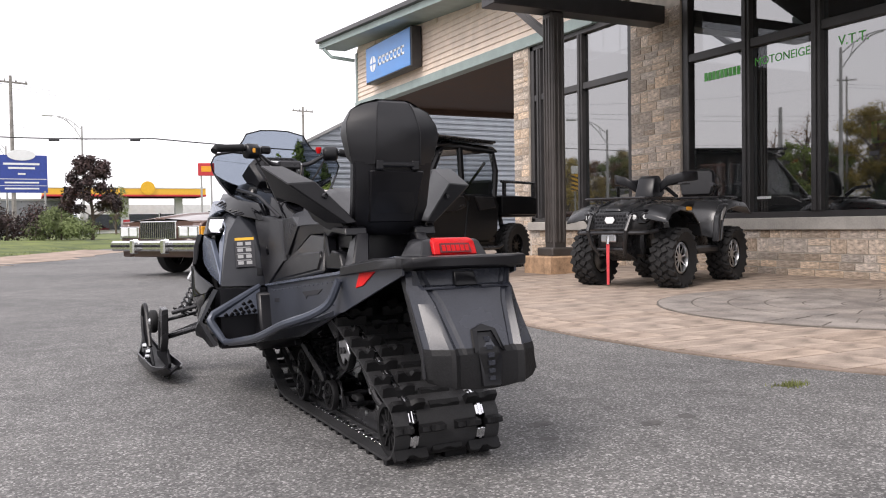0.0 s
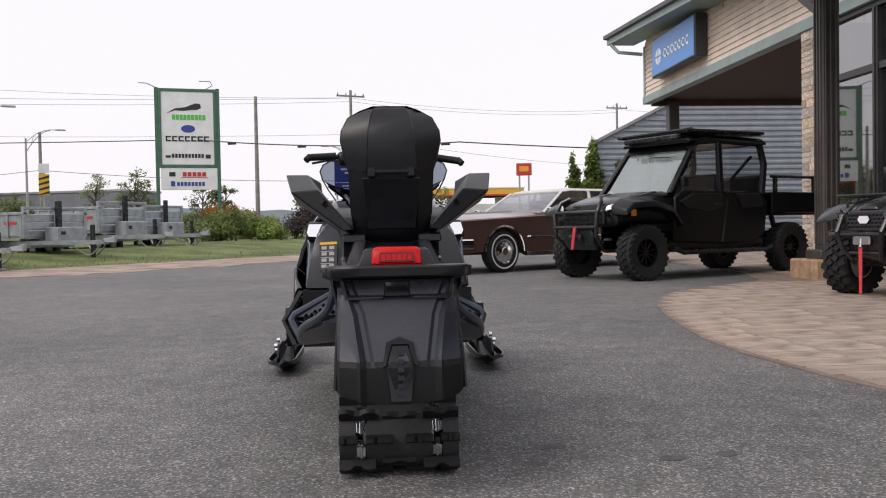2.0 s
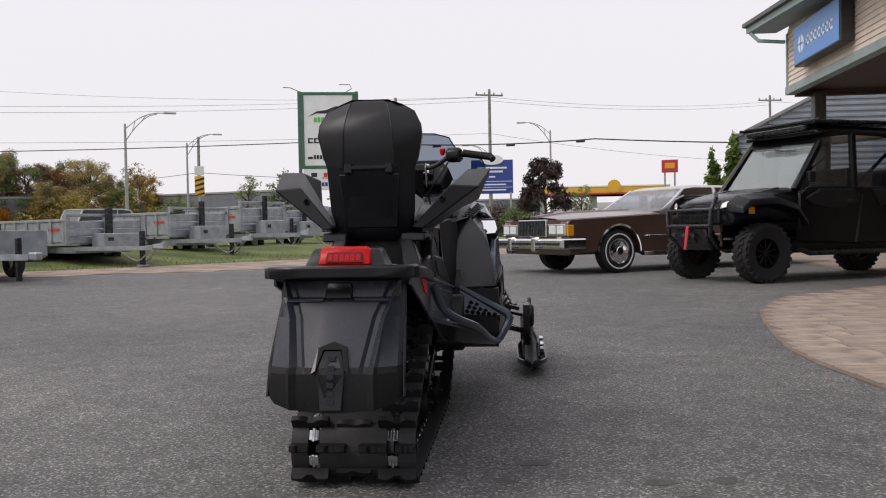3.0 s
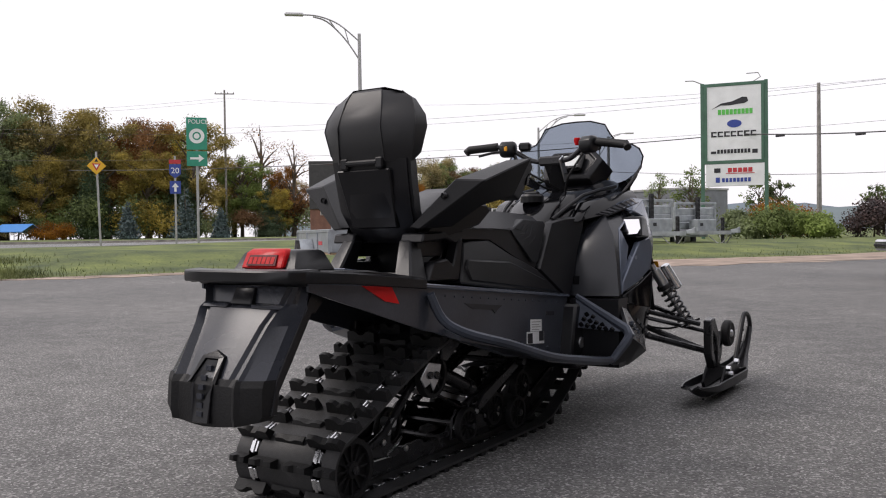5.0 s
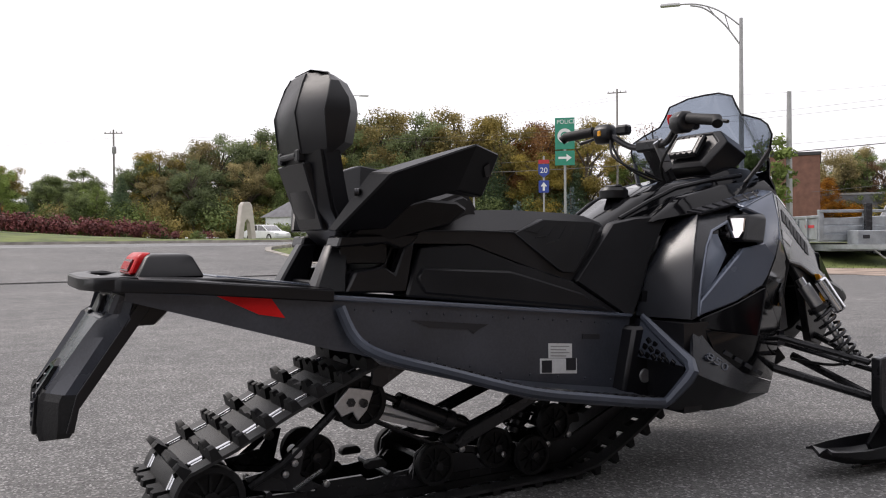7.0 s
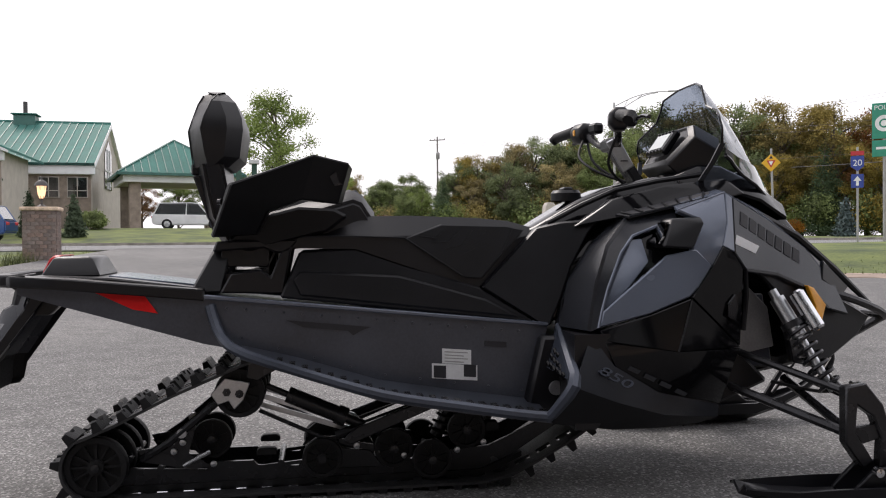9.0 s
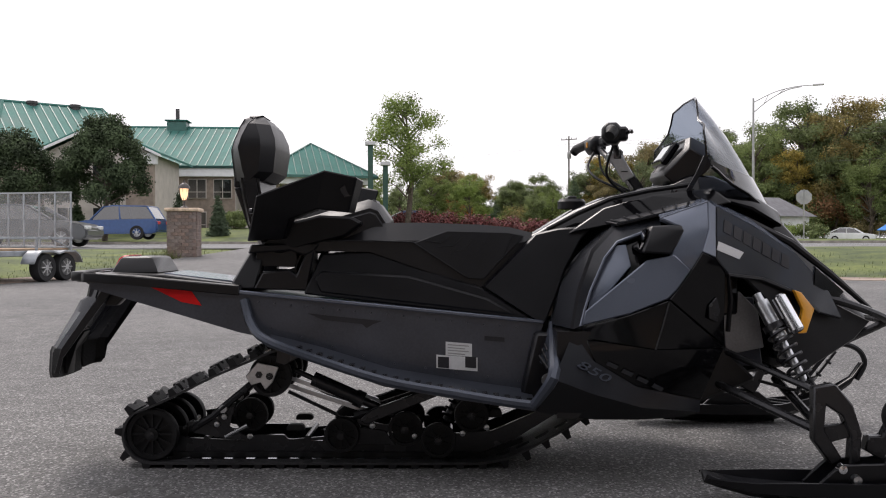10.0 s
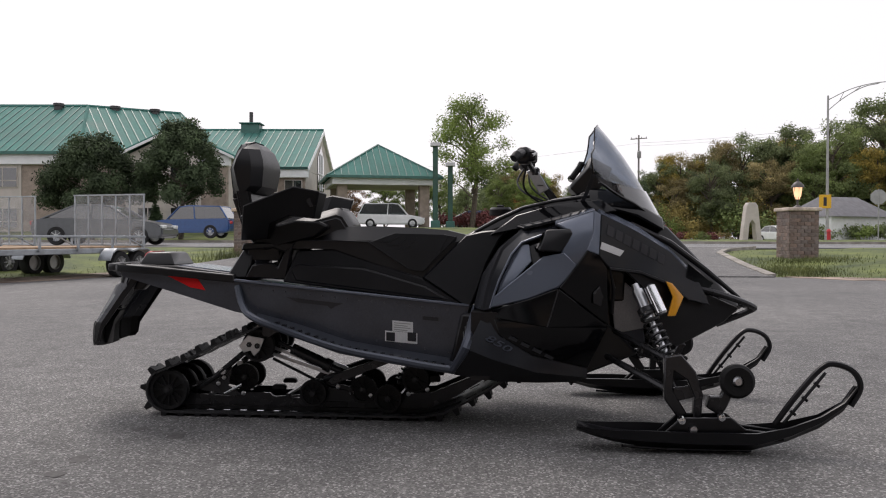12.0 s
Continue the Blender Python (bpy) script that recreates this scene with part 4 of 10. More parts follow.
    both("band_lip", lambda: tube([Vector(p) - Vector((0.004, 0, 0)) for p in band[5:9]] + [(0.3, 1.845, 0.56), (0.29, 1.84, 0.46)], 0.008, 6), PLASTIC, sled)
    both("band_top", lambda: sheet([[(0.313, 1.797, 0.848), (0.27, 1.93, 0.785), (0.226, 2.074, 0.7), (0.207, 2.19, 0.578)], [(0.25, 1.79, 0.875), (0.225, 1.93, 0.81), (0.185, 2.07, 0.72), (0.16, 2.19, 0.6)]], 0.012), GREY, sled)
    both("shock_plate", lambda: prism([(1.84, 0.55), (1.9, 0.58), (1.96, 0.52), (1.98, 0.4), (1.86, 0.375)], "x", 0.2, 0.215, 0.003), DULLALU, sled, "dull aluminium bulkhead plate")
    both("nose_side", lambda: side_panel([(1.86, 0.655), (2.04, 0.595), (2.1, 0.54), (2.2, 0.545), (2.36, 0.475), (2.29, 0.42), (2.1, 0.335), (2.0, 0.36), (1.96, 0.56)], -0.03, 0.03, 0.004), PLASTIC, sled)
    both("side_marker", lambda: side_panel([(2.045, 0.588), (2.07, 0.58), (2.115, 0.527), (2.08, 0.455), (2.05, 0.455), (2.072, 0.527)], 0.006, 0.02, 0.002), AMBER, sled, "amber side marker")
    nose = [[(-w, y, zb), (-w * 1.1, y, 0.5 * (zb + zt)), (-w * 0.7, y, zt), (w * 0.7, y, zt), (w * 1.1, y, 0.5 * (zb + zt)), (w, y, zb)] for y, w, zb, zt in ((1.7, 0.2, 0.21, 0.93), (1.82, 0.18, 0.28, 0.92), (1.95, 0.16, 0.31, 0.87), (2.08, 0.15, 0.33, 0.8), (2.2, 0.12, 0.38, 0.68), (2.33, 0.09, 0.44, 0.53), (2.37, 0.08, 0.46, 0.5))]
    part("hood", loft(nose, 0.01), GLOSS, sled, "gloss black hood")
    part("belly_pan", prism([(1.2, 0.235), (1.25, 0.2), (1.68, 0.19), (1.95, 0.3), (1.8, 0.45), (1.25, 0.45)], "x", -0.24, 0.24, 0.01), PLASTIC, sled)
    part("belly_fin", prism([(1.63, 0.235), (1.75, 0.24), (1.69, 0.165)], "x", 0.2, 0.215, 0.002), PLASTIC, sled)
    both("hood_ridge", lambda: tube([(0.2, 1.92, 0.81), (0.17, 2.08, 0.735), (0.15, 2.22, 0.63), (0.125, 2.36, 0.515)], [0.012, 0.013, 0.012, 0.008], 8), PLASTIC, sled)
    both("headlamp_bezel", lambda: side_panel([(2.14, 0.66), (2.25, 0.575), (2.22, 0.55), (2.13, 0.6)], -0.02, 0.02, 0.003), GLOSS, sled)
    both("front_bumper", lambda: tube(smooth_line([(0.2, 2.16, 0.565), (0.17, 2.3, 0.525), (0.125, 2.41, 0.482), (0.1, 2.405, 0.462), (0.13, 2.27, 0.41)], 4), 0.013, 8), STEELBLACK, sled, "black tubular front bumper")
    part("bumper_bar", tube([(-0.12, 2.405, 0.478), (0.12, 2.405, 0.478)], 0.012, 8), STEELBLACK, sled)
    # plain bars where the maker's marks stand
    skin = facet(band, 0.02, 0.0)
    for s in (1, -1):
        for k in range(7):
            v = 1.822 + 0.0335 * k
            top = 0.806 - 0.52 * (v - 1.822)
            bm = laid(skin, [(v, top), (v + 0.026, top - 0.0135), (v + 0.02, top - 0.05), (v - 0.006, top - 0.037)])
            part("name_bar", bm if s > 0 else mirrored(bm), BLACKMARK, sled)
        bm = laid(skin, [(1.797, 0.739), (1.885, 0.705), (1.868, 0.684), (1.79, 0.713)])
        part("engine_badge", bm if s > 0 else mirrored(bm), LABEL, sled, "pale engine badge")
    p0, p1 = Vector((0.42, 1.35, 0.372)), Vector((0.412, 1.5, 0.29))
    run = (p1 - p0).normalized()
    out = run.cross(Vector((0, 0, 1))).normalized()
    m = Matrix((run, out.cross(run), out)).transposed().to_4x4() @ rot("X", -20)
    words("850", 0.026, RAILGREY, shift(*(p0 + out * 0.001)) @ m @ Matrix.Diagonal((1.9, 1, 1, 1)), "lettering", sled, 0.3)
    # outlined mark on the gloss panel, as plain strokes
    for s in (1, -1):
        for k in range(4):
            y, z = 1.45 + 0.045 * k, 0.372 - 0.022 * k
            bm = facet([(0.412 - 0.001 * k, y, z + 0.012), (0.411 - 0.001 * k, y + 0.03, z - 0.002), (0.409 - 0.001 * k, y + 0.022, z - 0.012), (0.41 - 0.001 * k, y - 0.008, z + 0.002)], 0.004, 0.0)
            part("panel_mark", bm if s > 0 else mirrored(bm), GREYPLASTIC, sled)

    # left side safety label and knee holes
    for s in (1, -1):
        bm = facet([(0.2, 1.312, 0.522), (0.224, 1.315, 0.522), (0.222, 1.322, 0.555), (0.198, 1.319, 0.555)], 0.012, 0.0)
        bm.transform(shift(0.002, -0.004, 0))
        part("knee_slot", bm if s > 0 else mirrored(bm), GLOSS, sled)
    m = Matrix(((0.98, 0.02, -0.2, -0.272), (-0.196, 0.27, -0.943, 1.322), (0.035, 0.963, 0.268, 0.565), (0, 0, 0, 1)))
    safety = bars(sled, "safety_label", BLACKMARK, [(-0.042, -0.004, 0.084, 0.134)], m, 0.003)
    tagged(safety, "black safety label with pictograms and yellow header")
    bars(safety, "label_header", YELLOW, [(-0.041, 0.117, 0.082, 0.012)], Matrix(), 0.0038)
    bars(safety, "label_picture", GALVPOLE, [(-0.032 + 0.036 * (k % 2), 0.094 - 0.029 * (k // 2), 0.024, 0.015) for k in range(8)] + [(-0.036, 0.083 - 0.029 * k, 0.06, 0.003) for k in range(3)], Matrix(), 0.0038)

    # mirrors on the body sides
    pod = [(1.552, 0.705), (1.585, 0.785), (1.68, 0.79), (1.69, 0.77), (1.64, 0.7)]
    for s in (1, -1):
        bm = prism(pod, "x", [0.3, 0.29, 0.3, 0.3, 0.31], [0.392, 0.38, 0.362, 0.362, 0.396], 0.006)
        ob = part("mirror_housing", bm if s > 0 else mirrored(bm), PLASTIC, sled, "black side mirror housing")
        bm = prism([(0.316, 0.722), (0.333, 0.713), (0.375, 0.716), (0.384, 0.735), (0.374, 0.775), (0.31, 0.775)], "y", [1.555, 1.551, 1.552, 1.56, 1.577, 1.577], [1.549, 1.545, 1.546, 1.554, 1.571, 1.571])
        part("mirror_glass", bm if s > 0 else mirrored(bm), MIRROR, ob, "bright mirror glass")

    # windscreen
    top = [(0.0, 1.806, 1.222), (0.07, 1.801, 1.219), (0.145, 1.783, 1.197), (0.165, 1.781, 1.162), (0.19, 1.777, 1.128), (0.27, 1.772, 1.102), (0.31, 1.758, 1.079), (0.326, 1.759, 1.045), (0.313, 1.766, 1.0)]
    low = [(0.0, 2.0, 0.948), (0.06, 1.993, 0.947), (0.12, 1.968, 0.948), (0.16, 1.938, 0.952), (0.2, 1.898, 0.958), (0.24, 1.85, 0.967), (0.265, 1.82, 0.975), (0.285, 1.796, 0.982), (0.3, 1.778, 0.988)]
    foot = [(0.0, 2.078, 0.812), (0.06, 2.068, 0.814), (0.11, 2.04, 0.824), (0.15, 1.99, 0.85), (0.19, 1.93, 0.888), (0.22, 1.868, 0.918), (0.25, 1.83, 0.94), (0.27, 1.808, 0.955), (0.285, 1.785, 0.968)]

    def wide(line):
        return [(-x, y, z) for x, y, z in line[:0:-1]] + line

    pane = [[Vector(a).lerp(Vector(b), t) + Vector((0, 0.012, 0.006)) * math.sin(math.pi * t) * (1 - abs(a[0]) * 2.5) for a, b in zip(wide(top), wide(low))] for t in (0, 0.25, 0.5, 0.75, 1)]
    screen = part("windscreen", sheet(pane, 0.004), SMOKE, sled, "smoked windscreen with dark edge", sharp=60)
    part("screen_edge", tube(pane[0], 0.0035, 6), GLOSS, screen)
    plate = [[Vector(a).lerp(Vector(b), t) + Vector((0, 0.005, 0.003)) for a, b in zip(wide(low), wide(foot))] for t in (0.02, 0.5, 1)]
    part("lower_screen", sheet(plate, 0.004), SCREENGLOSS, screen, "gloss lower screen", sharp=60)
    part("screen_edge", tube(plate[-1], 0.006, 6), GLOSS, screen)
    for s in (1, -1):
        bm = loft([[(x - 0.004, y - 0.008, z), (x + 0.004, y - 0.008, z), (x + 0.004, y + 0.008, z), (x - 0.004, y + 0.008, z)] for x, y, z in ((0.24, 1.724, 0.885), (0.285, 1.75, 0.95), (0.313, 1.766, 1.002))])
        part("screen_stay", bm if s > 0 else mirrored(bm), STEELBLACK, sled)
    part("screen_cowl", loft([[(-w, y, zb), (-w * 0.8, y, zt), (w * 0.8, y, zt), (w, y, zb)] for y, w, zb, zt in ((1.7, 0.16, 0.88, 0.925), (1.76, 0.2, 0.88, 0.955), (1.83, 0.22, 0.87, 0.95), (1.95, 0.2, 0.84, 0.9), (2.06, 0.17, 0.78, 0.835))], 0.01), GLOSS, sled)
    hexa = [Vector(p) for p in ((-0.108, 1.688, 0.957), (0.108, 1.688, 0.957), (0.143, 1.763, 1.043), (0.099, 1.779, 1.085), (-0.099, 1.779, 1.085), (-0.143, 1.763, 1.043))]
    hub, out = Vector((0, 1.74, 1.028)), Vector((0, -0.815, 0.58))
    rings = [[hub + (p - hub) * k + out * d for p in hexa] for k, d in ((1.12, -0.09), (1.0, 0.0), (0.8, 0.01), (0.76, 0.002))]
    dash = part("gauge_pod", loft(rings, 0.003), PLASTIC, sled, "black gauge pod with pale display", sharp=25)
    m = shift(0, 1.721, 1.031) @ rot("X", 54.5)
    part("gauge_frame", box((-0.07, -0.044, -0.01), (0.07, 0.044, 0.014), 0.006, m), GLOSS, dash)
    part("display", box((-0.05, -0.028, 0.014), (0.05, 0.028, 0.016), 0, m), SCREEN, dash, "pale grey display")
    for k in range(10):
        part("gauge_button", box((-0.004, -0.003, 0.014), (0.004, 0.003, 0.018), 0.001, m @ shift(-0.054 + 0.027 * (k % 5), 0.036 if k < 5 else -0.036, 0)), PLASTIC, dash)

    # handlebar
    bar = [(-0.36, 1.468, 1.093), (-0.25, 1.492, 1.1), (-0.17, 1.515, 1.082), (-0.09, 1.54, 1.035), (0, 1.548, 1.028), (0.09, 1.535, 1.035), (0.17, 1.505, 1.078), (0.25, 1.488, 1.088), (0.36, 1.472, 1.07)]
    handle = part("handlebar", tube(smooth_line(bar, 4), 0.011, 10), STEELBLACK, sled, "black steel handlebar with rubber grips")
    for s in (-1, 1):
        e = bar[0] if s < 0 else bar[-1]
        i = bar[1] if s < 0 else bar[-2]
        d = Vector(e) - Vector(i)
        part("grip", tube([Vector(i) - 0.15 * d, Vector(i) + 0.4 * d, Vector(e), Vector(e) + Vector((s * 0.012, -0.012, -0.014))], [0.018, 0.0175, 0.018, 0.016], 12), RUBBER, handle)
        pod = Vector(bar[2 if s < 0 else -3])
        ob = part("switch_pod", placed(loft([[(x, (a * 0.032), (b * 0.034)) for a, b in ((-1, -0.45), (-0.5, -1), (0.5, -1), (1, -0.4), (1, 0.5), (0.5, 1), (-0.45, 1), (-1, 0.45))] if abs(x) < 0.03 else [(x, (a * 0.022), (b * 0.024)) for a, b in ((-1, -0.45), (-0.5, -1), (0.5, -1), (1, -0.4), (1, 0.5), (0.5, 1), (-0.45, 1), (-1, 0.45))] for x in (-0.036, -0.026, 0.026, 0.036)], 0.003), shift(pod.x * 1.12, pod.y - 0.004, pod.z + 0.006) @ rot("Z", -s * 16)), PLASTIC, handle)
        part("brake_lever", tube([(s * 0.2, 1.54, 1.08), (s * 0.27, 1.545, 1.085), (s * 0.35, 1.53, 1.07)], 0.006, 6), STEELBLACK, handle)
        if s > 0:
            part("stop_button", lathe([(0.001, 0.03), (0.013, 0.03), (0.015, 0.02), (0.009, 0.0)], 14, shift(0.135, 1.51, 1.085) @ rot("Y", -90)), REDLENS, handle, "red stop button")
        else:
            part("switch", box((-0.012, -0.034, -0.008), (0.012, -0.028, 0.012), 0.002, shift(pod.x * 1.12, pod.y - 0.004, pod.z + 0.005)), AMBER, ob)
    part("bar_clamp", box((-0.055, 1.525, 1.01), (0.055, 1.565, 1.05), 0.008), STEELBLACK, handle)
    part("riser", loft([[(-0.035, y - 0.018, z), (0.035, y - 0.018, z), (0.035, y + 0.02, z), (-0.035, y + 0.02, z)] for y, z in ((1.64, 0.88), (1.62, 0.92), (1.55, 1.02))], 0.006), STEELBLACK, handle)
    plate = part("riser_plate", box((0.036, -0.022, -0.055), (0.042, 0.022, 0.055), 0.003, shift(0.012, 1.556, 0.995) @ rot("X", 30)), ALU, handle, "bare aluminium riser plate")
    part("plate_emblem", lathe([(0.001, 0.003), (0.012, 0.003), (0.012, 0.0)], 16, shift(0.054, 1.568, 0.975) @ rot("Y", 90)), BLACKMARK, plate)
    part("brake_reservoir", box((-0.026, -0.018, -0.016), (0.026, 0.018, 0.02), 0.008, shift(-0.12, 1.535, 1.095) @ rot("Z", 12)), PLASTIC, handle)
    part("throttle_block", box((-0.026, -0.03, -0.022), (0.026, 0.03, 0.022), 0.008, shift(0.2, 1.52, 1.082) @ rot("Z", -12)), PLASTIC, handle)
    for k, pts in enumerate((((-0.17, 1.52, 1.06), (-0.12, 1.53, 0.98), (-0.06, 1.6, 0.92), (-0.03, 1.66, 0.91)), ((0.16, 1.51, 1.05), (0.1, 1.5, 0.96), (0.05, 1.57, 0.9), (0.02, 1.62, 0.9)), ((-0.15, 1.5, 1.06), (-0.1, 1.47, 1.0), (-0.03, 1.5, 0.95), (0.02, 1.58, 0.91)))):
        part("cable", tube(smooth_line(pts, 5), 0.0045, 6), RUBBER, handle)

    build_track(sled)
    build_front(sled)
    return sled


def spoked_wheel(r, width, spokes=10):
    """Bogie wheel on the x axis: tyre ring, rim, spokes, hub, bolt."""
    bm = lathe([(r * 0.8, -width / 2), (r * 0.97, -width / 2), (r, -width / 4), (r, width / 4), (r * 0.97, width / 2), (r * 0.8, width / 2), (r * 0.8, -width / 2)], 28)
    lathe([(0.001, -width * 0.4), (r * 0.26, -width * 0.4), (r * 0.26, width * 0.55), (r * 0.12, width * 0.6), (0.001, width * 0.6)], 14, None, bm)
    disc = lathe([(0.001, -0.003), (r * 0.82, -0.003), (r * 0.82, 0.0), (0.001, 0.0)], 20)
    spoke = box((-width * 0.12, -r * 0.035, r * 0.2), (width * 0.3, r * 0.035, r * 0.84))
    return mesh_of("bogie_wheel", bm, RUBBER), mesh_of("wheel_disc", disc, RUBBER), mesh_of("spoke", spoke, RUBBER), spokes


def build_track(sled):
    # the belt's way, seen from the right: rear axle, ground, front rise, drive, under the tunnel and back
    way = []
    r = 0.094
    for k in range(9):
        a = radians(128 + 142 * k / 8)
        way.append((r * math.cos(a), 0.107 + r * math.sin(a)))
    way += [(0.2, 0.013), (0.5, 0.013), (0.8, 0.013), (1.08, 0.014), (1.17, 0.03), (1.25, 0.07), (1.36, 0.13), (1.45, 0.19)]
    for k in range(6):
        a = radians(-50 + 130 * k / 5)
        way.append((1.46 + 0.09 * math.cos(a), 0.27 + 0.09 * math.sin(a)))
    way += [(1.3, 0.365), (1.0, 0.385), (0.7, 0.415), (0.52, 0.42), (0.4, 0.385), (0.2, 0.3), (0.05, 0.225)]
    pts = [Vector((0, *p)) for p in way]
    pts.append(pts[0])
    run = [0.0]
    for a, b in zip(pts, pts[1:]):
        run.append(run[-1] + (b - a).length)
    count = round(run[-1] / 0.0726)
    ys, zs = [p.y for p in pts], [p.z for p in pts]

    def spot(s):
        s %= run[-1]
        p = Vector((0, float(np.interp(s, run, ys)), float(np.interp(s, run, zs))))
        q = Vector((0, float(np.interp((s + 0.01) % run[-1], run, ys)), float(np.interp((s + 0.01) % run[-1], run, zs))))
        d = (q - p).normalized()
        return p, d, Vector((0, d.z, -d.y))

    track = part("track_belt", bmesh.new(), RUBBER, sled, "black rubber drive track with lugs")
    bm = bmesh.new()
    steps = count * 3
    for x0, x1 in ((-0.179, -0.131), (-0.097, 0.097), (0.131, 0.179)):
        rings = []
        for k in range(steps):
            p, d, n = spot(run[-1] * k / steps)
            rings.append([p + n * 0.001 + Vector((x, 0, 0)) for x in (x0, x1)] + [p - n * 0.007 + Vector((x, 0, 0)) for x in (x1, x0)])
        rings.append(rings[0])
        merge(bm, loft(rings, caps=False))
    for k in range(count):
        p, d, n = spot(run[-1] * (k + 0.5) / count)
        for s in (-1, 1):
            m = Matrix((Vector((1, 0, 0)), d, n)).transposed().to_4x4()
            merge(bm, box((s * 0.114 - 0.018, -0.012, -0.007), (s * 0.114 + 0.018, 0.012, 0.0), 0, shift(*p) @ m))
    old = track.data
    track.data = mesh_of("track_belt", bm, belt_material())
    bpy.data.meshes.remove(old)

    def paddle(x0, x1, h):
        """A lug with a notched crest, thicker at its foot."""
        w = x1 - x0
        crest = [(x0, 0), (x0, h * 0.9), (x0 + w * 0.14, h), (x0 + w * 0.3, h * 0.95), (x0 + w * 0.42, h * 0.62), (x0 + w * 0.58, h * 0.62), (x0 + w * 0.7, h * 0.95), (x0 + w * 0.86, h), (x1, h * 0.9), (x1, 0)]
        rear, front = [-0.014 + 0.007 * z / h for _, z in crest], [0.014 - 0.007 * z / h for _, z in crest]
        return prism(crest, "y", rear, front)

    wide, narrow = bmesh.new(), bmesh.new()
    for x0, x1, h in ((-0.18, -0.072, 0.032), (0.072, 0.18, 0.032), (-0.05, 0.05, 0.012)):
        merge(wide, paddle(x0, x1, h))
    for x0, x1, h in ((-0.18, -0.125, 0.026), (-0.1, -0.02, 0.032), (0.02, 0.1, 0.032), (0.125, 0.18, 0.026)):
        merge(narrow, paddle(x0, x1, h))
    lugs = [mesh_of("track_lug", wide, RUBBER), mesh_of("track_lug", narrow, RUBBER)]
    clip = merge(box((-0.014, -0.016, -0.009), (0.014, 0.016, 0.003), 0.002), box((-0.005, -0.02, 0.0), (0.005, 0.02, 0.006), 0.002))
    clip = mesh_of("track_clip", clip, BRIGHT)
    for k in range(count):
        p, d, n = spot(run[-1] * k / count)
        m = shift(*p) @ Matrix((Vector((1, 0, 0)), d, n)).transposed().to_4x4()
        part("track_lug", lugs[k % 2], None, track, at=m)
        if p.y < 0.85:
            q, d, n = spot(run[-1] * (k + 0.5) / count)
            m = Matrix((Vector((1, 0, 0)), d, n)).transposed().to_4x4()
            for s in (-1, 1):
                part("track_clip", clip, None, track, at=shift(q.x + s * 0.114, q.y, q.z) @ m)

    # slide rails and wheels
    bolt = mesh_of("link_bolt", lathe([(0.001, 0.008), (0.009, 0.006), (0.01, 0.0)], 8), ALU)
    rail = [(0.0, 0.1), (0.1, 0.08), (0.29, 0.07), (0.31, 0.09), (0.42, 0.09), (0.44, 0.07), (0.55, 0.07), (0.58, 0.1), (0.7, 0.1), (0.74, 0.075), (0.9, 0.075), (0.98, 0.095), (1.12, 0.105), (1.27, 0.17), (1.36, 0.2), (1.37, 0.185), (1.28, 0.13), (1.17, 0.062), (1.08, 0.03), (0.02, 0.03)]
    for s in (-1, 1):
        part("slide_rail", prism(rail, "x", s * 0.085 - 0.006, s * 0.085 + 0.006), STEELBLACK, sled)
        part("rail_beam", prism([(0.12, 0.122), (0.3, 0.083), (0.45, 0.075), (0.6, 0.088), (0.6, 0.078), (0.45, 0.064), (0.3, 0.07), (0.12, 0.108)], "x", s * 0.085 - 0.004, s * 0.085 + 0.004), STEELBLACK, sled)
        for y, z in ((0.2, 0.13), (0.225, 0.155), (0.31, 0.09), (0.58, 0.098), (0.72, 0.125), (0.78, 0.1), (0.86, 0.09), (1.02, 0.1), (1.1, 0.12)):
            part("link_bolt", bolt, None, sled, at=shift(s * 0.108, y, z) @ (Matrix() if s > 0 else rot("Z", 180)))
    for r, w, n, spots in ((0.085, 0.03, 12, ((0.15, 0.0, 0.107), (-0.15, 0.0, 0.107), (0.045, 0.0, 0.107), (-0.045, 0.0, 0.107))), (0.058, 0.022, 10, ((0.14, 0.94, 0.085), (-0.14, 0.94, 0.085), (0.13, 0.62, 0.1), (-0.13, 0.62, 0.1), (0.1, 1.05, 0.16), (-0.1, 1.05, 0.16), (0.11, 0.83, 0.115), (-0.11, 0.83, 0.115), (0.05, 0.3, 0.15), (-0.05, 0.3, 0.15))), (0.07, 0.026, 10, ((0.15, 0.39, 0.3), (-0.15, 0.39, 0.3), (0.05, 0.39, 0.3), (-0.05, 0.39, 0.3)))):
        ring, disc, spoke, count = spoked_wheel(r, w, n)
        for x, y, z in spots:
            wheel = part("bogie_wheel", ring, None, sled, at=shift(x, y, z) @ (rot("Z", 180) if x < 0 else Matrix()))
            part("wheel_disc", disc, None, wheel)
            for k in range(count):
                part("spoke", spoke, None, wheel, at=rot("X", 360 * k / count))
            part("wheel_bolt", lathe([(0.001, 0.008), (0.012, 0.006), (0.012, 0.0)], 8, shift(x + 0.018 * (1 if x > 0 else -1), y, z) @ (rot("Z", 180) if x < 0 else Matrix())), STEELBLACK, sled)
    for y, z in ((0.0, 0.107), (0.39, 0.3), (0.62, 0.1), (0.94, 0.085)):
        part("axle", tube([(-0.16, y, z), (0.16, y, z)], 0.011, 8), STEELBLACK, sled)
    # arms, shocks and struts
    for s in (-1, 1):
        part("swing_arm", tube([(s * 0.1, 0.97, 0.26), (s * 0.1, 0.66, 0.155)], 0.013, 8), STEELBLACK, sled)
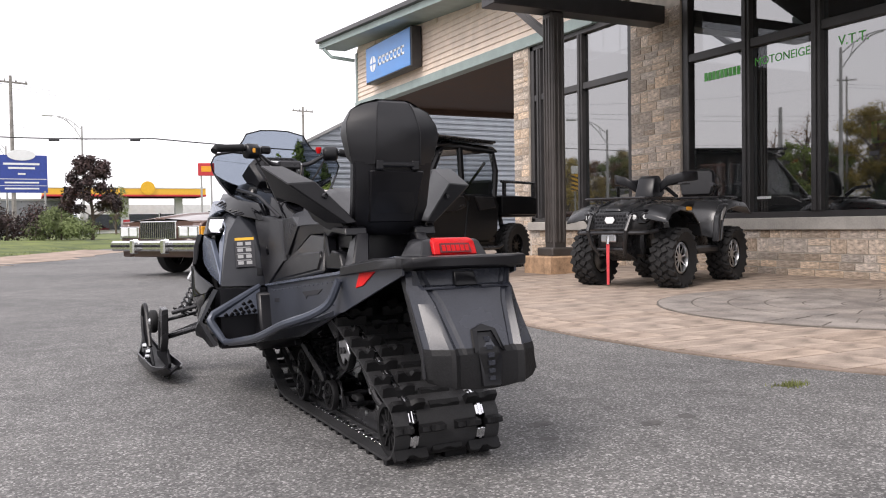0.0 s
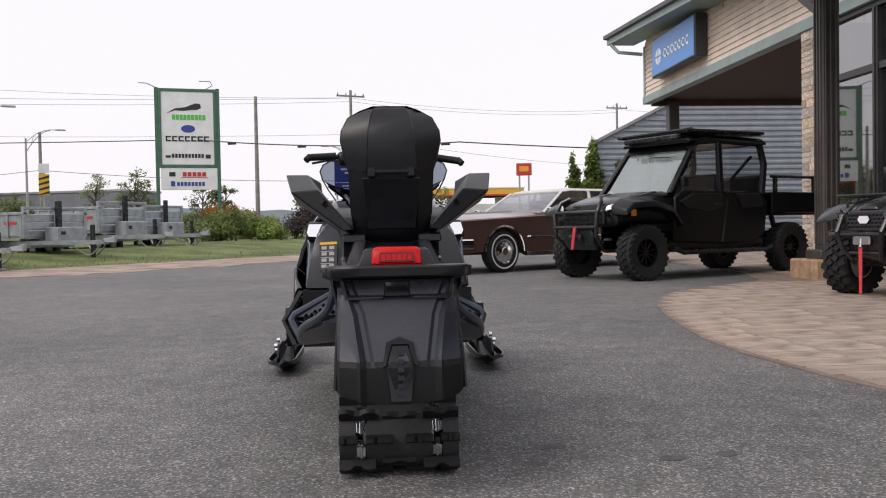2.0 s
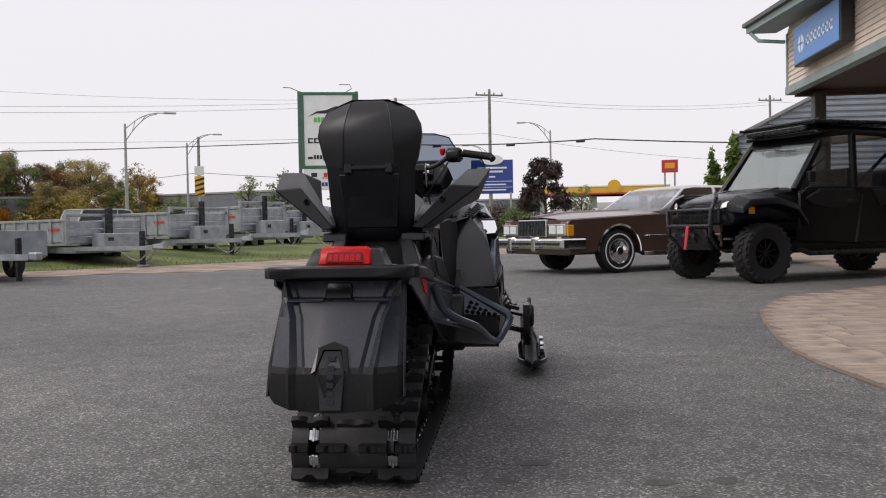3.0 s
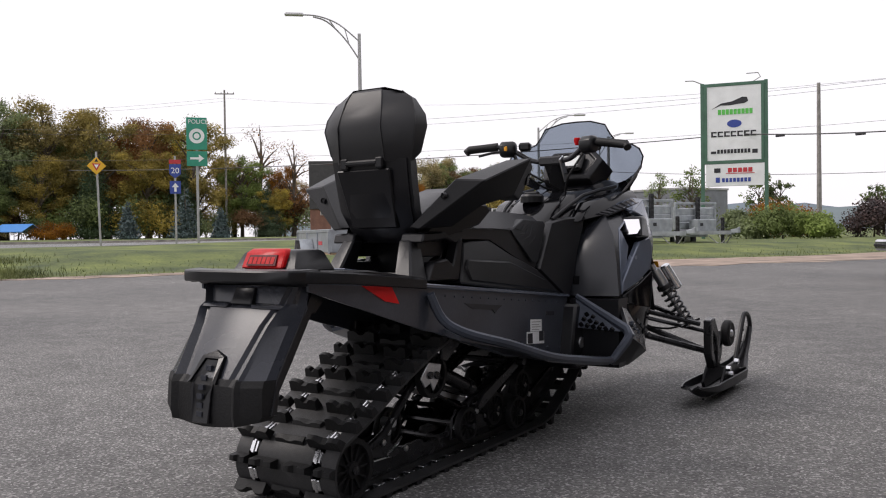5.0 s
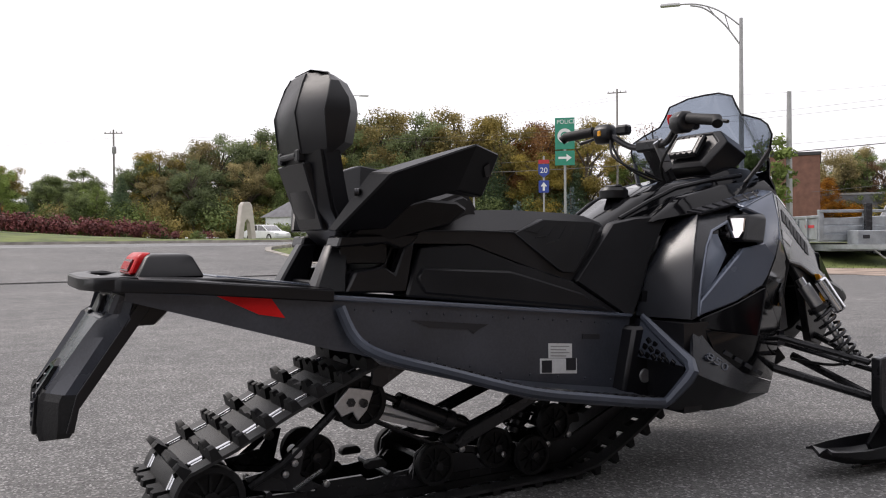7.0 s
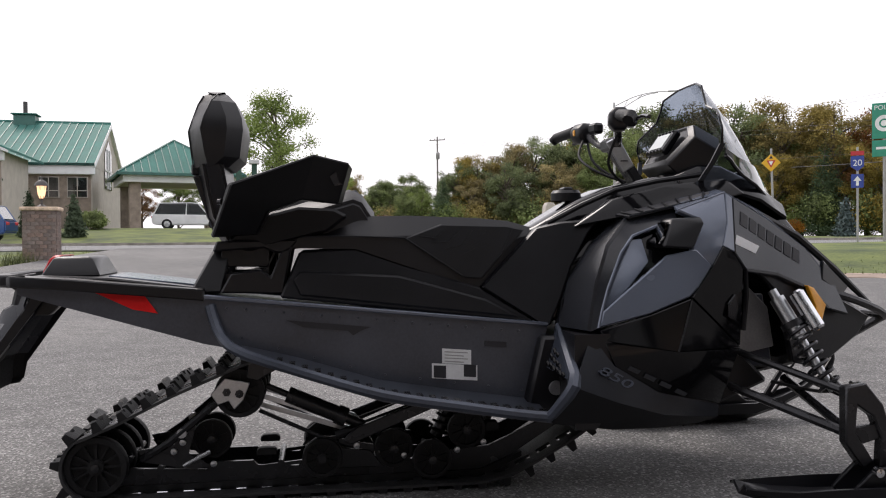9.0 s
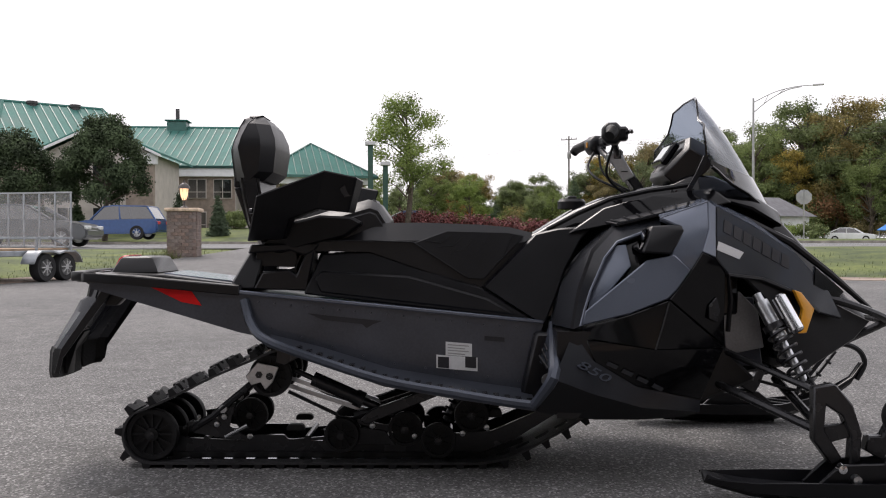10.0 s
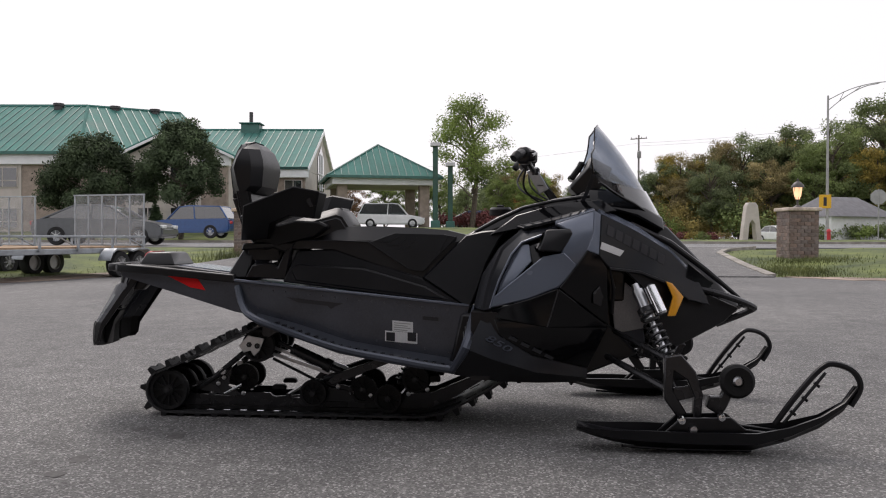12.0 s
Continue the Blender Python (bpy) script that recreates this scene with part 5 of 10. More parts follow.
        part("swing_arm", tube([(s * 0.12, 1.12, 0.3), (s * 0.12, 0.7, 0.17)], 0.01, 8), STEELBLACK, sled)
        part("rear_arm", tube([(s * 0.12, 0.37, 0.31), (s * 0.12, 0.19, 0.16), (s * 0.1, 0.11, 0.11)], 0.012, 8), STEELBLACK, sled)
        part("link_rod", tube([(s * 0.11, 0.44, 0.24), (s * 0.11, 0.66, 0.135)], 0.006, 6), STEELBLACK, sled)
        part("carrier_plate", prism([(0.31, 0.3), (0.35, 0.345), (0.42, 0.33), (0.4, 0.28), (0.375, 0.255), (0.36, 0.28), (0.33, 0.27)], "x", s * 0.166 - 0.003, s * 0.166 + 0.003, 0.002), ALU, sled, "bare aluminium carrier plate")
        part("carrier_bolt", lathe([(0.001, 0.01), (0.011, 0.01), (0.013, 0.0)], 6, shift(s * 0.166, 0.355, 0.305) @ (rot("Z", 180) if s < 0 else Matrix())), STEELBLACK, sled)
        part("drop_bracket", prism([(0.42, 0.45), (0.58, 0.42), (0.5, 0.37), (0.44, 0.335), (0.41, 0.345)], "x", s * 0.17 - 0.006, s * 0.17 + 0.006, 0.003), STEELBLACK, sled)
        for dz in (0.0, 0.028):
            part("strut", prism([(0.42, 0.262 + dz), (0.72, 0.168 + dz * 0.7), (0.735, 0.155 + dz * 0.7), (0.72, 0.15 + dz * 0.7), (0.42, 0.248 + dz)], "x", s * 0.06 - 0.004, s * 0.06 + 0.004), ALU, sled)
        part("rear_link", prism([(0.1, 0.135), (0.2, 0.15), (0.235, 0.2), (0.26, 0.2), (0.24, 0.12), (0.3, 0.085), (0.26, 0.075), (0.12, 0.1)], "x", s * 0.1 - 0.004, s * 0.1 + 0.004), STEELBLACK, sled)
        part("front_link", prism([(0.55, 0.07), (0.6, 0.15), (0.66, 0.155), (0.67, 0.14), (0.625, 0.13), (0.6, 0.07)], "x", s * 0.1 - 0.004, s * 0.1 + 0.004), STEELBLACK, sled)
        part("front_link", prism([(0.66, 0.15), (0.8, 0.118), (0.9, 0.118), (0.94, 0.085), (0.91, 0.085), (0.88, 0.1), (0.78, 0.102), (0.66, 0.135)], "x", s * 0.1 - 0.004, s * 0.1 + 0.004), STEELBLACK, sled)
        part("spacer", lathe([(0.001, -0.02), (0.014, -0.02), (0.014, 0.02), (0.001, 0.02)], 10, shift(s * 0.11, 0.225, 0.185)), ALU, sled)
        part("strap_bolt", lathe([(0.001, 0.006), (0.014, 0.004), (0.014, 0.0)], 8, shift(s * 0.106, 0.62, 0.1) @ (rot("Z", 180) if s < 0 else Matrix())), ALU, sled)
    part("rear_shock", tube([(0.1, 0.46, 0.31), (0.1, 0.52, 0.282), (0.1, 0.521, 0.282), (0.1, 0.68, 0.212), (0.1, 0.682, 0.211), (0.1, 0.79, 0.163)], [0.009, 0.009, 0.024, 0.024, 0.014, 0.014], 14), STEELBLACK, sled, "black rear suspension shock")
    part("shock_collar", tube([(0.1, 0.662, 0.22), (0.1, 0.69, 0.207)], 0.029, 14), STEELBLACK, sled)
    for s in (-1, 1):
        for y, z, w, h in ((0.46, 0.105, 0.06, 0.022), (0.85, 0.1, 0.05, 0.03), (1.13, 0.15, 0.045, 0.03)):
            part("rail_bumper", prism([(y - w / 2, z), (y - w / 2, z + h * 0.6), (y - w / 3, z + h), (y + w / 3, z + h), (y + w / 2, z + h * 0.6), (y + w / 2, z)], "x", s * 0.085 - 0.014, s * 0.085 + 0.014, 0.003), RUBBER, sled)
        part("limit_strap", prism([(1.08, 0.12), (1.1, 0.125), (1.2, 0.3), (1.18, 0.3)], "x", s * 0.05 - 0.02, s * 0.05 + 0.02), RUBBER, sled)
        part("torque_arm", prism([(0.68, 0.15), (0.72, 0.185), (1.08, 0.315), (1.1, 0.295), (0.74, 0.15), (0.7, 0.135)], "x", s * 0.13 - 0.008, s * 0.13 + 0.008, 0.003), STEELBLACK, sled)
        part("rail_plate", prism([(0.56, 0.06), (0.57, 0.13), (0.61, 0.16), (0.66, 0.15), (0.68, 0.12), (0.76, 0.11), (0.8, 0.06)], "x", s * 0.105 - 0.004, s * 0.105 + 0.004, 0.002), STEELBLACK, sled)
        part("slide_shoe", prism([(0.05, 0.018), (1.1, 0.018), (1.22, 0.07), (1.22, 0.085), (1.09, 0.034), (0.05, 0.034)], "x", s * 0.085 - 0.016, s * 0.085 + 0.016), RUBBER, sled)
        part("axle_block", box((s * 0.1 - 0.012, -0.03, 0.085), (s * 0.1 + 0.012, 0.06, 0.13), 0.004), ALU, sled)
        for y, z in ((0.075, 0.11), (0.16, 0.08), (0.5, 0.082), (0.66, 0.085), (0.98, 0.085)):
            part("cross_tube", tube([(0.0, y, z), (s * 0.1, y, z)], 0.009, 8), STEELBLACK, sled)
    part("centre_shock", tube([(0.0, 1.05, 0.27), (0.0, 0.97, 0.12)], 0.02, 12), STEELBLACK, sled)
    part("centre_spring", coil((0.0, 1.06, 0.28), (0.0, 0.98, 0.13), 0.032, 7, 0.005), STEELBLACK, sled)
    part("cross_shaft", tube([(-0.16, 0.97, 0.26), (0.16, 0.97, 0.26)], 0.012, 8), STEELBLACK, sled)
    part("bright_rod", tube([(0.1, 0.225, 0.085), (0.1, 0.3, 0.125)], 0.007, 8), BRIGHT, sled)
    part("drive_shaft", tube([(-0.18, 1.46, 0.27), (0.18, 1.46, 0.27)], 0.05, 12), STEELBLACK, sled)


def belt_material():
    """Rubber with a fine woven relief."""
    m = material("track_rubber", (0.024, 0.024, 0.026), 0.55, var=0.2, scale=6, fine=80, bump=0)
    n, l = m.node_tree.nodes, m.node_tree.links
    co, ck, bp = n.new("ShaderNodeTexCoord"), n.new("ShaderNodeTexChecker"), n.new("ShaderNodeBump")
    ck.inputs["Scale"].default_value = 260
    l.new(co.outputs["Object"], ck.inputs["Vector"])
    bp.inputs["Strength"].default_value, bp.inputs["Distance"].default_value = 0.7, 0.002
    l.new(ck.outputs["Fac"], bp.inputs["Height"])
    l.new(bp.outputs[0], n["Principled BSDF"].inputs["Normal"])
    return m


def coil(a, b, r, turns, wire):
    a, b = Vector(a), Vector(b)
    d = b - a
    u = d.orthogonal().normalized()
    v = d.normalized().cross(u)
    n = turns * 12
    return tube([a + d * (k / n) + r * (math.cos(2 * math.pi * k / 12) * u + math.sin(2 * math.pi * k / 12) * v) for k in range(n + 1)], wire, 6)


def build_front(sled):
    for s in (1, -1):
        def add(name, bm, mat, label="", parent=sled):
            return part(name, bm if s > 0 else mirrored(bm), mat, parent, label)

        # ski: keel-shaped sheet with raised edges and a loop at its tip
        prof = ((1.69, 0.075), (1.74, 0.058), (1.82, 0.036), (1.93, 0.02), (2.1, 0.014), (2.3, 0.016), (2.42, 0.05), (2.53, 0.1), (2.61, 0.16), (2.655, 0.225))
        rows = []
        for y, z in prof:
            w = float(np.interp(y, [1.69, 1.8, 2.3, 2.42, 2.52, 2.66], [0.045, 0.075, 0.078, 0.05, 0.026, 0.014]))
            up = float(np.interp(y, [1.69, 1.8, 1.95, 2.3, 2.45, 2.66], [0.012, 0.042, 0.066, 0.066, 0.045, 0.016]))
            rows.append([(0.545 + x * w, y, z + dz) for x, dz in ((-1, up), (-0.94, up * 0.4), (-0.6, 0.012), (-0.3, 0.002), (0, -0.01), (0.3, 0.002), (0.6, 0.012), (0.94, up * 0.4), (1, up))])
        ski = add("ski", sheet(rows, 0.008), PLASTIC, "black plastic ski with tip loop")
        add("ski_loop", tube(smooth_line([(0.545, 2.38, 0.1), (0.545, 2.45, 0.2), (0.545, 2.535, 0.3), (0.545, 2.585, 0.315), (0.545, 2.645, 0.29), (0.545, 2.668, 0.235), (0.545, 2.635, 0.17)], 4), 0.011, 8), PLASTIC, "", ski)
        add("loop_web", tube([(0.545, 2.41, 0.105), (0.545, 2.55, 0.285)], 0.006, 6), PLASTIC, "", ski)
        for k in range(3):
            y = 2.42 + 0.04 * k
            add("loop_rung", tube([(0.545, y + 0.012, 0.15 + 0.05 * k), (0.545, y + 0.03, 0.135 + 0.05 * k)], 0.006, 6), PLASTIC, "", ski)
        for x in (0.505, 0.585):
            add("ski_cheek", prism([(1.98, 0.06), (2.05, 0.125), (2.22, 0.13), (2.27, 0.09), (2.4, 0.075), (2.4, 0.05), (2.0, 0.03)], "x", x - 0.007, x + 0.007, 0.003), PLASTIC, "", ski)
        for y, z, mat in ((2.09, 0.088, ALU), (2.185, 0.132, BRIGHT), (2.05, 0.118, BRIGHT), (2.21, 0.055, ALU)):
            add("ski_bolt", lathe([(0.001, 0.02), (0.012, 0.018), (0.014, 0.0)], 12, shift(0.592, y, z)), mat, "", ski)
        add("wear_bar", tube([(0.545, 1.85, 0.012), (0.545, 2.0, 0.004), (0.545, 2.3, 0.005)], 0.005, 6), STEELBLACK, "", ski)
        # transport wheel on its arm
        arm = add("wheel_arm", prism([(2.15, 0.15), (2.2, 0.12), (2.22, 0.15), (2.25, 0.22), (2.27, 0.25), (2.235, 0.26), (2.2, 0.19), (2.16, 0.19)], "x", 0.49, 0.525, 0.004), STEELBLACK)
        wheel = lathe([(0.02, -0.016), (0.05, -0.02), (0.06, -0.012), (0.062, 0.0), (0.06, 0.012), (0.05, 0.02), (0.02, 0.016)], 24, shift(0.545, 2.25, 0.25))
        wheel = add("ski_wheel", wheel, RUBBER, "small black transport wheel")
        add("wheel_hub", lathe([(0.001, 0.024), (0.012, 0.024), (0.018, 0.016), (0.018, -0.016)], 12, shift(0.545, 2.25, 0.25)), ALU, "", wheel)
        # spindle
        add("spindle", prism([(2.0, 0.33), (2.06, 0.34), (2.11, 0.28), (2.135, 0.2), (2.13, 0.12), (2.1, 0.11), (2.105, 0.19), (2.08, 0.25), (2.035, 0.28), (2.03, 0.21), (2.08, 0.13), (2.05, 0.11), (2.0, 0.18)], "x", 0.505, 0.54, 0.004), STEELBLACK)
        add("spindle_web", prism([(2.03, 0.22), (2.11, 0.23), (2.115, 0.19), (2.04, 0.17)], "x", 0.515, 0.53, 0.003), STEELBLACK)
        # a-arms, tie rod and shock
        for a, b, r in (((0.2, 1.8, 0.3), (0.5, 2.05, 0.19), 0.014), ((0.2, 2.02, 0.3), (0.5, 2.05, 0.19), 0.014), ((0.2, 1.83, 0.4), (0.48, 2.03, 0.31), 0.011), ((0.2, 2.05, 0.4), (0.48, 2.03, 0.31), 0.011), ((0.16, 1.98, 0.35), (0.5, 2.09, 0.27), 0.009)):
            add("suspension_arm", tube([a, b], r, 8), STEELBLACK)
        top, low = Vector((0.3, 1.925, 0.575)), Vector((0.43, 2.035, 0.3))
        d = low - top
        shock = add("front_shock", tube([top, top + d * 0.08, top + d * 0.081, top + d * 0.46, top + d * 0.47, top + d], [0.014, 0.014, 0.022, 0.022, 0.012, 0.012], 14), ALU, "aluminium gas shock with black spring")
        add("shock_spring", coil(top + d * 0.36, top + d * 0.96, 0.031, 7, 0.0055), STEELBLACK, "", shock)
        add("shock_collar", tube([top + d * 0.32, top + d * 0.38], 0.034, 14), STEELBLACK, "", shock)
        off = Vector((0.035, 0.045, 0.01))
        add("gas_reservoir", tube([top + d * 0.04 + off, top + d * 0.06 + off, top + d * 0.4 + off, top + d * 0.42 + off], [0.016, 0.022, 0.022, 0.016], 14), BRIGHT, "polished gas reservoir", shock)
        add("bay_panel", prism([(1.85, 0.56), (1.95, 0.56), (1.98, 0.34), (1.86, 0.34)], "x", 0.19, 0.205, 0.004), TUNNEL)
        add("brake_hose", tube(smooth_line([(0.25, 1.95, 0.3), (0.33, 2.06, 0.28), (0.42, 2.1, 0.31), (0.47, 2.06, 0.33)], 4), 0.005, 6), RUBBER)


build_snowmobile()


# ---- ground: one grass sheet to the horizon, with the lot, the drive and the road laid on it ----
LOT = [(60, 60), (14, 45), (2.0, 33), (0.2, 30), (-2.6, 22), (-7.4, 15.6), (-10.6, 12.4), (-12.0, 9.0), (-13.4, 6.3), (-20.5, 6.9), (-23.5, 8.2), (-23.5, -5.3), (-13.2, -6.6), (-9.8, -7.4), (-6, -9.5), (-3, -14), (-2, -45), (60, -45)]


def edge_distance(x, y, poly):
    """Signed distance to an outline, positive outside; x and y are arrays."""
    best, inside = np.full(x.shape, 1e9), np.zeros(x.shape, bool)
    for (x0, y0), (x1, y1) in zip(poly, poly[1:] + poly[:1]):
        dx, dy = x1 - x0, y1 - y0
        t = np.clip(((x - x0) * dx + (y - y0) * dy) / (dx * dx + dy * dy), 0, 1)
        best = np.minimum(best, np.hypot(x - x0 - t * dx, y - y0 - t * dy))
        inside ^= ((y0 > y) != (y1 > y)) & (x < dx * (y - y0) / (dy if dy else 1e-9) + x0)
    return np.where(inside, -best, best)


def terrain(x, y):
    """The land rises towards the road, and again towards the hotel."""
    x, y = np.asarray(x, float), np.asarray(y, float)
    south = np.clip((10 - y) / 12, 0, 1)
    near = np.interp(-x, [13.3, 19, 23.5, 37], [0.0, 0.26, 0.46, 0.5])
    return near + np.interp(-x, [37, 50, 60], [0, 0.9, 1.0]) * south


def road_edge(y):
    return np.interp(y, [9, 22], [-23.4, -26.6])


def ground_height(x, y):
    x, y = np.asarray(x, float), np.asarray(y, float)
    d = edge_distance(x, y, LOT)
    road = np.maximum(x - road_edge(y), -36.5 - x)
    lift = 0.3 - 0.14 * np.clip((-x - 13) / 10, 0, 1) - 0.1 * np.clip((8 - y) / 6, 0, 1) * (x < -13)
    d = np.minimum(d, road)
    return terrain(x, y) + np.where(d < 0, -0.06, -0.02 + lift * np.clip(d / 4.5, 0, 1) ** 1.3)


def flat(name, outline, z, mat, label, category, thick=0.03):
    """A paved sheet of some thickness inside an outline."""
    bm = prism(outline, "z", z - thick, z)
    bmesh.ops.triangulate(bm, faces=[f for f in bm.faces if len(f.verts) > 4])
    return tagged(part(name, bm, mat), label, category, kind="structure")


def build_ground():
    a = np.concatenate([[-1800, -700, -300, -160], np.arange(-110, 31, 1.0), [45, 80, 160, 400, 900, 1800]])
    b = np.concatenate([[-1800, -700, -300, -140, -90], np.arange(-60, 76, 1.0), [90, 120, 180, 320, 700, 1800]])
    gx, gy = np.meshgrid(a, b, indexing="ij")
    gz = ground_height(gx, gy) + 0.03 * np.sin(gx * 0.7) * np.sin(gy * 0.53 + 1) * (ground_height(gx, gy) > 0)
    me = bpy.data.meshes.new("ground")
    n = len(b)
    faces = [(i * n + j, (i + 1) * n + j, (i + 1) * n + j + 1, i * n + j + 1) for i in range(len(a) - 1) for j in range(n - 1)]
    me.from_pydata(np.stack([gx, gy, gz], -1).reshape(-1, 3).tolist(), [], faces)
    me.materials.append(GRASS)
    ob = new("ground", me)
    finish(ob)
    tagged(ob, "mown grass with dry patches round the lot", "grass", kind="structure")
    flat("asphalt_lot", LOT[:9] + LOT[12:], 0.0, ASPHALT, "worn grey asphalt parking lot with stains", "asphalt")
    rows = []
    for x in (-13.15, -15, -17, -19, -21, -23.5):
        a, b = float(np.interp(-x, [13.3, 20.5, 23.5], [6.3, 6.9, 8.2])), float(np.interp(-x, [13.3, 23.5], [-6.6, -5.3]))
        rows.append([(x, b + (a - b) * k / 6, float(terrain(x, 0)) - (0.006 if x > -14 else 0)) for k in range(7)])
    tagged(part("drive", sheet(rows, 0.03), ASPHALT), "worn asphalt entrance drive rising to the road", "asphalt", kind="structure")
    ys = list(range(-300, 0, 20)) + list(range(0, 40, 4)) + list(range(40, 301, 20))
    rows = [[(x or float(road_edge(y)), y, float(terrain(x or road_edge(y), 20))) for y in ys] for x in (None, -30, -36.5)]
    tagged(part("road", sheet(rows, 0.03), ROAD), "grey asphalt road with pale edge lines", "road", kind="structure")
    for x in (-27.2, -35.8, -31.0):
        flat("road_line", [(x, -120), (x, 160), (x + 0.14, 160), (x + 0.14, -120)], float(terrain(x, 20)) + 0.012, LINEWHITE, "worn white painted road line", "road marking", 0.004)
    rnd = random.Random(3)
    inner = [(-13.0, 6.5), (-11.4, 9.2), (-8.8, 11.6), (-5.2, 13.8), (-2.6, 17.0), (-0.4, 20.2), (2.6, 29.5)]
    rough = []
    for (x0, y0), (x1, y1) in zip(inner, inner[1:]):
        for k in range(9):
            rough.append((x0 + (x1 - x0) * k / 9 + rnd.gauss(0, 0.16), y0 + (y1 - y0) * k / 9 + rnd.gauss(0, 0.16)))
    flat("dirt_verge", [(1.0, 32.4), (-2.6, 22.6), (-7.6, 16.2), (-11.2, 12.6), (-13.2, 9.0), (-13.6, 6.6)] + rough, 0.008, DIRT, "reddish dirt and gravel verge", "dirt")
    flat("dirt_verge", [(-6, -9.2), (-9.8, -6.9), (-13.2, -6.1), (-13.4, -7.3), (-10, -8.1), (-6.6, -10)], 0.012, DIRT, "reddish dirt and gravel verge", "dirt")
    for pts in ([(-13.4, 6.3), (-16, 6.45), (-18, 6.65), (-20.5, 6.9), (-22, 7.4), (-23.5, 8.6)],):
        bm = loft([[(x, y - 0.08, z - 0.05), (x, y - 0.08, z + 0.05), (x, y + 0.1, z + 0.06), (x, y + 0.1, z - 0.05)] for x, y, z in ((*p, float(terrain(*p))) for p in pts)], 0.0)
        tagged(part("kerb", bm, KERB), "weathered concrete kerb at the drive", "kerb", kind="structure")
    bm = box((-36.8, -120, 0.4), (-36.5, 160, 0.62))
    tagged(part("kerb", bm, KERB), "weathered concrete kerb along the road", "kerb", kind="structure")
    # oil stains on the lot
    rnd = random.Random(4)
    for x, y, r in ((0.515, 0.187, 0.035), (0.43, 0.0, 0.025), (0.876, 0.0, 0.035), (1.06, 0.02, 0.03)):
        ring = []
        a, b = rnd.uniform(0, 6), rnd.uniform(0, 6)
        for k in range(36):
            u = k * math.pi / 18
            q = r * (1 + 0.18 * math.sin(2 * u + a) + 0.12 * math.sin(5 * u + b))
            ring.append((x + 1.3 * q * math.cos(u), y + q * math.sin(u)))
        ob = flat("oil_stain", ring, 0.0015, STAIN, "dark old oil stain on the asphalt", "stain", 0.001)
    # grass tufts along the edges
    rnd = random.Random(7)
    verts, faces = [], []

    def blade(x, y, z, h, w):
        a = rnd.uniform(0, 6.283)
        dx, dy, lx, ly = w * math.cos(a), w * math.sin(a), rnd.gauss(0, 0.3) * h, rnd.gauss(0, 0.3) * h
        k = len(verts)
        verts.extend([(x - dx, y - dy, z), (x + dx, y + dy, z), (x + lx, y + ly, z + h)])
        faces.append((k, k + 1, k + 2))

    def scatter(count, cx, cy, sx, sy, hmin, hmax):
        xs = np.array([rnd.gauss(cx, sx) for _ in range(count)])
        ys = np.array([rnd.gauss(cy, sy) for _ in range(count)])
        d = edge_distance(xs, ys, LOT)
        z = ground_height(xs, ys)
        for x, y, dd, zz in zip(xs, ys, d, z):
            if dd > 0.1:
                blade(x, y, zz - 0.01, rnd.uniform(hmin, hmax), 0.008)

    for (x0, y0), (x1, y1) in zip(LOT[2:16], LOT[3:17]):
        m = int(140 * math.hypot(x1 - x0, y1 - y0))
        for k in range(14):
            t = (k + 0.5) / 14
            scatter(m // 14, x0 + t * (x1 - x0), y0 + t * (y1 - y0), 1.4, 1.4, 0.03, 0.09)
    scatter(2600, -18.2, -5.6, 0.9, 0.5, 0.1, 0.4)
    scatter(1500, -14.5, 7.1, 0.8, 0.4, 0.05, 0.14)
    scatter(900, -17.2, 8.2, 0.6, 0.6, 0.05, 0.14)
    for _ in range(160):
        blade(rnd.gauss(1.864, 0.035), rnd.gauss(0.231, 0.02), 0.0, rnd.uniform(0.008, 0.025), 0.004)
    me = bpy.data.meshes.new("grass_tufts")
    me.from_pydata(verts, [], faces)
    me.materials.append(BLADE)
    tagged(new("grass_tufts", me), "uncut grass blades along the verge", "grass", kind="stuff")


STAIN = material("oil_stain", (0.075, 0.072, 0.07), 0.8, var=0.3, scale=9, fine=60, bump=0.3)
LINEWHITE = material("road_paint", (0.62, 0.62, 0.6), 0.8, var=0.12, scale=1.5, fine=30, bump=0.1)
build_ground()


# ---- the dealer's building ----
def wall_box(name, lo, hi, mat, label, category="wall", bev=0.0, parent=None):
    ob = part(name, box(lo, hi, bev), mat, parent)
    return tagged(ob, label, category, kind="structure") if parent is None else ob


FX = 7.8


TANSTONE = material("tan_stone", (0.4, 0.26, 0.16), 0.85, var=0.2, scale=9, fine=50, bump=0.6)


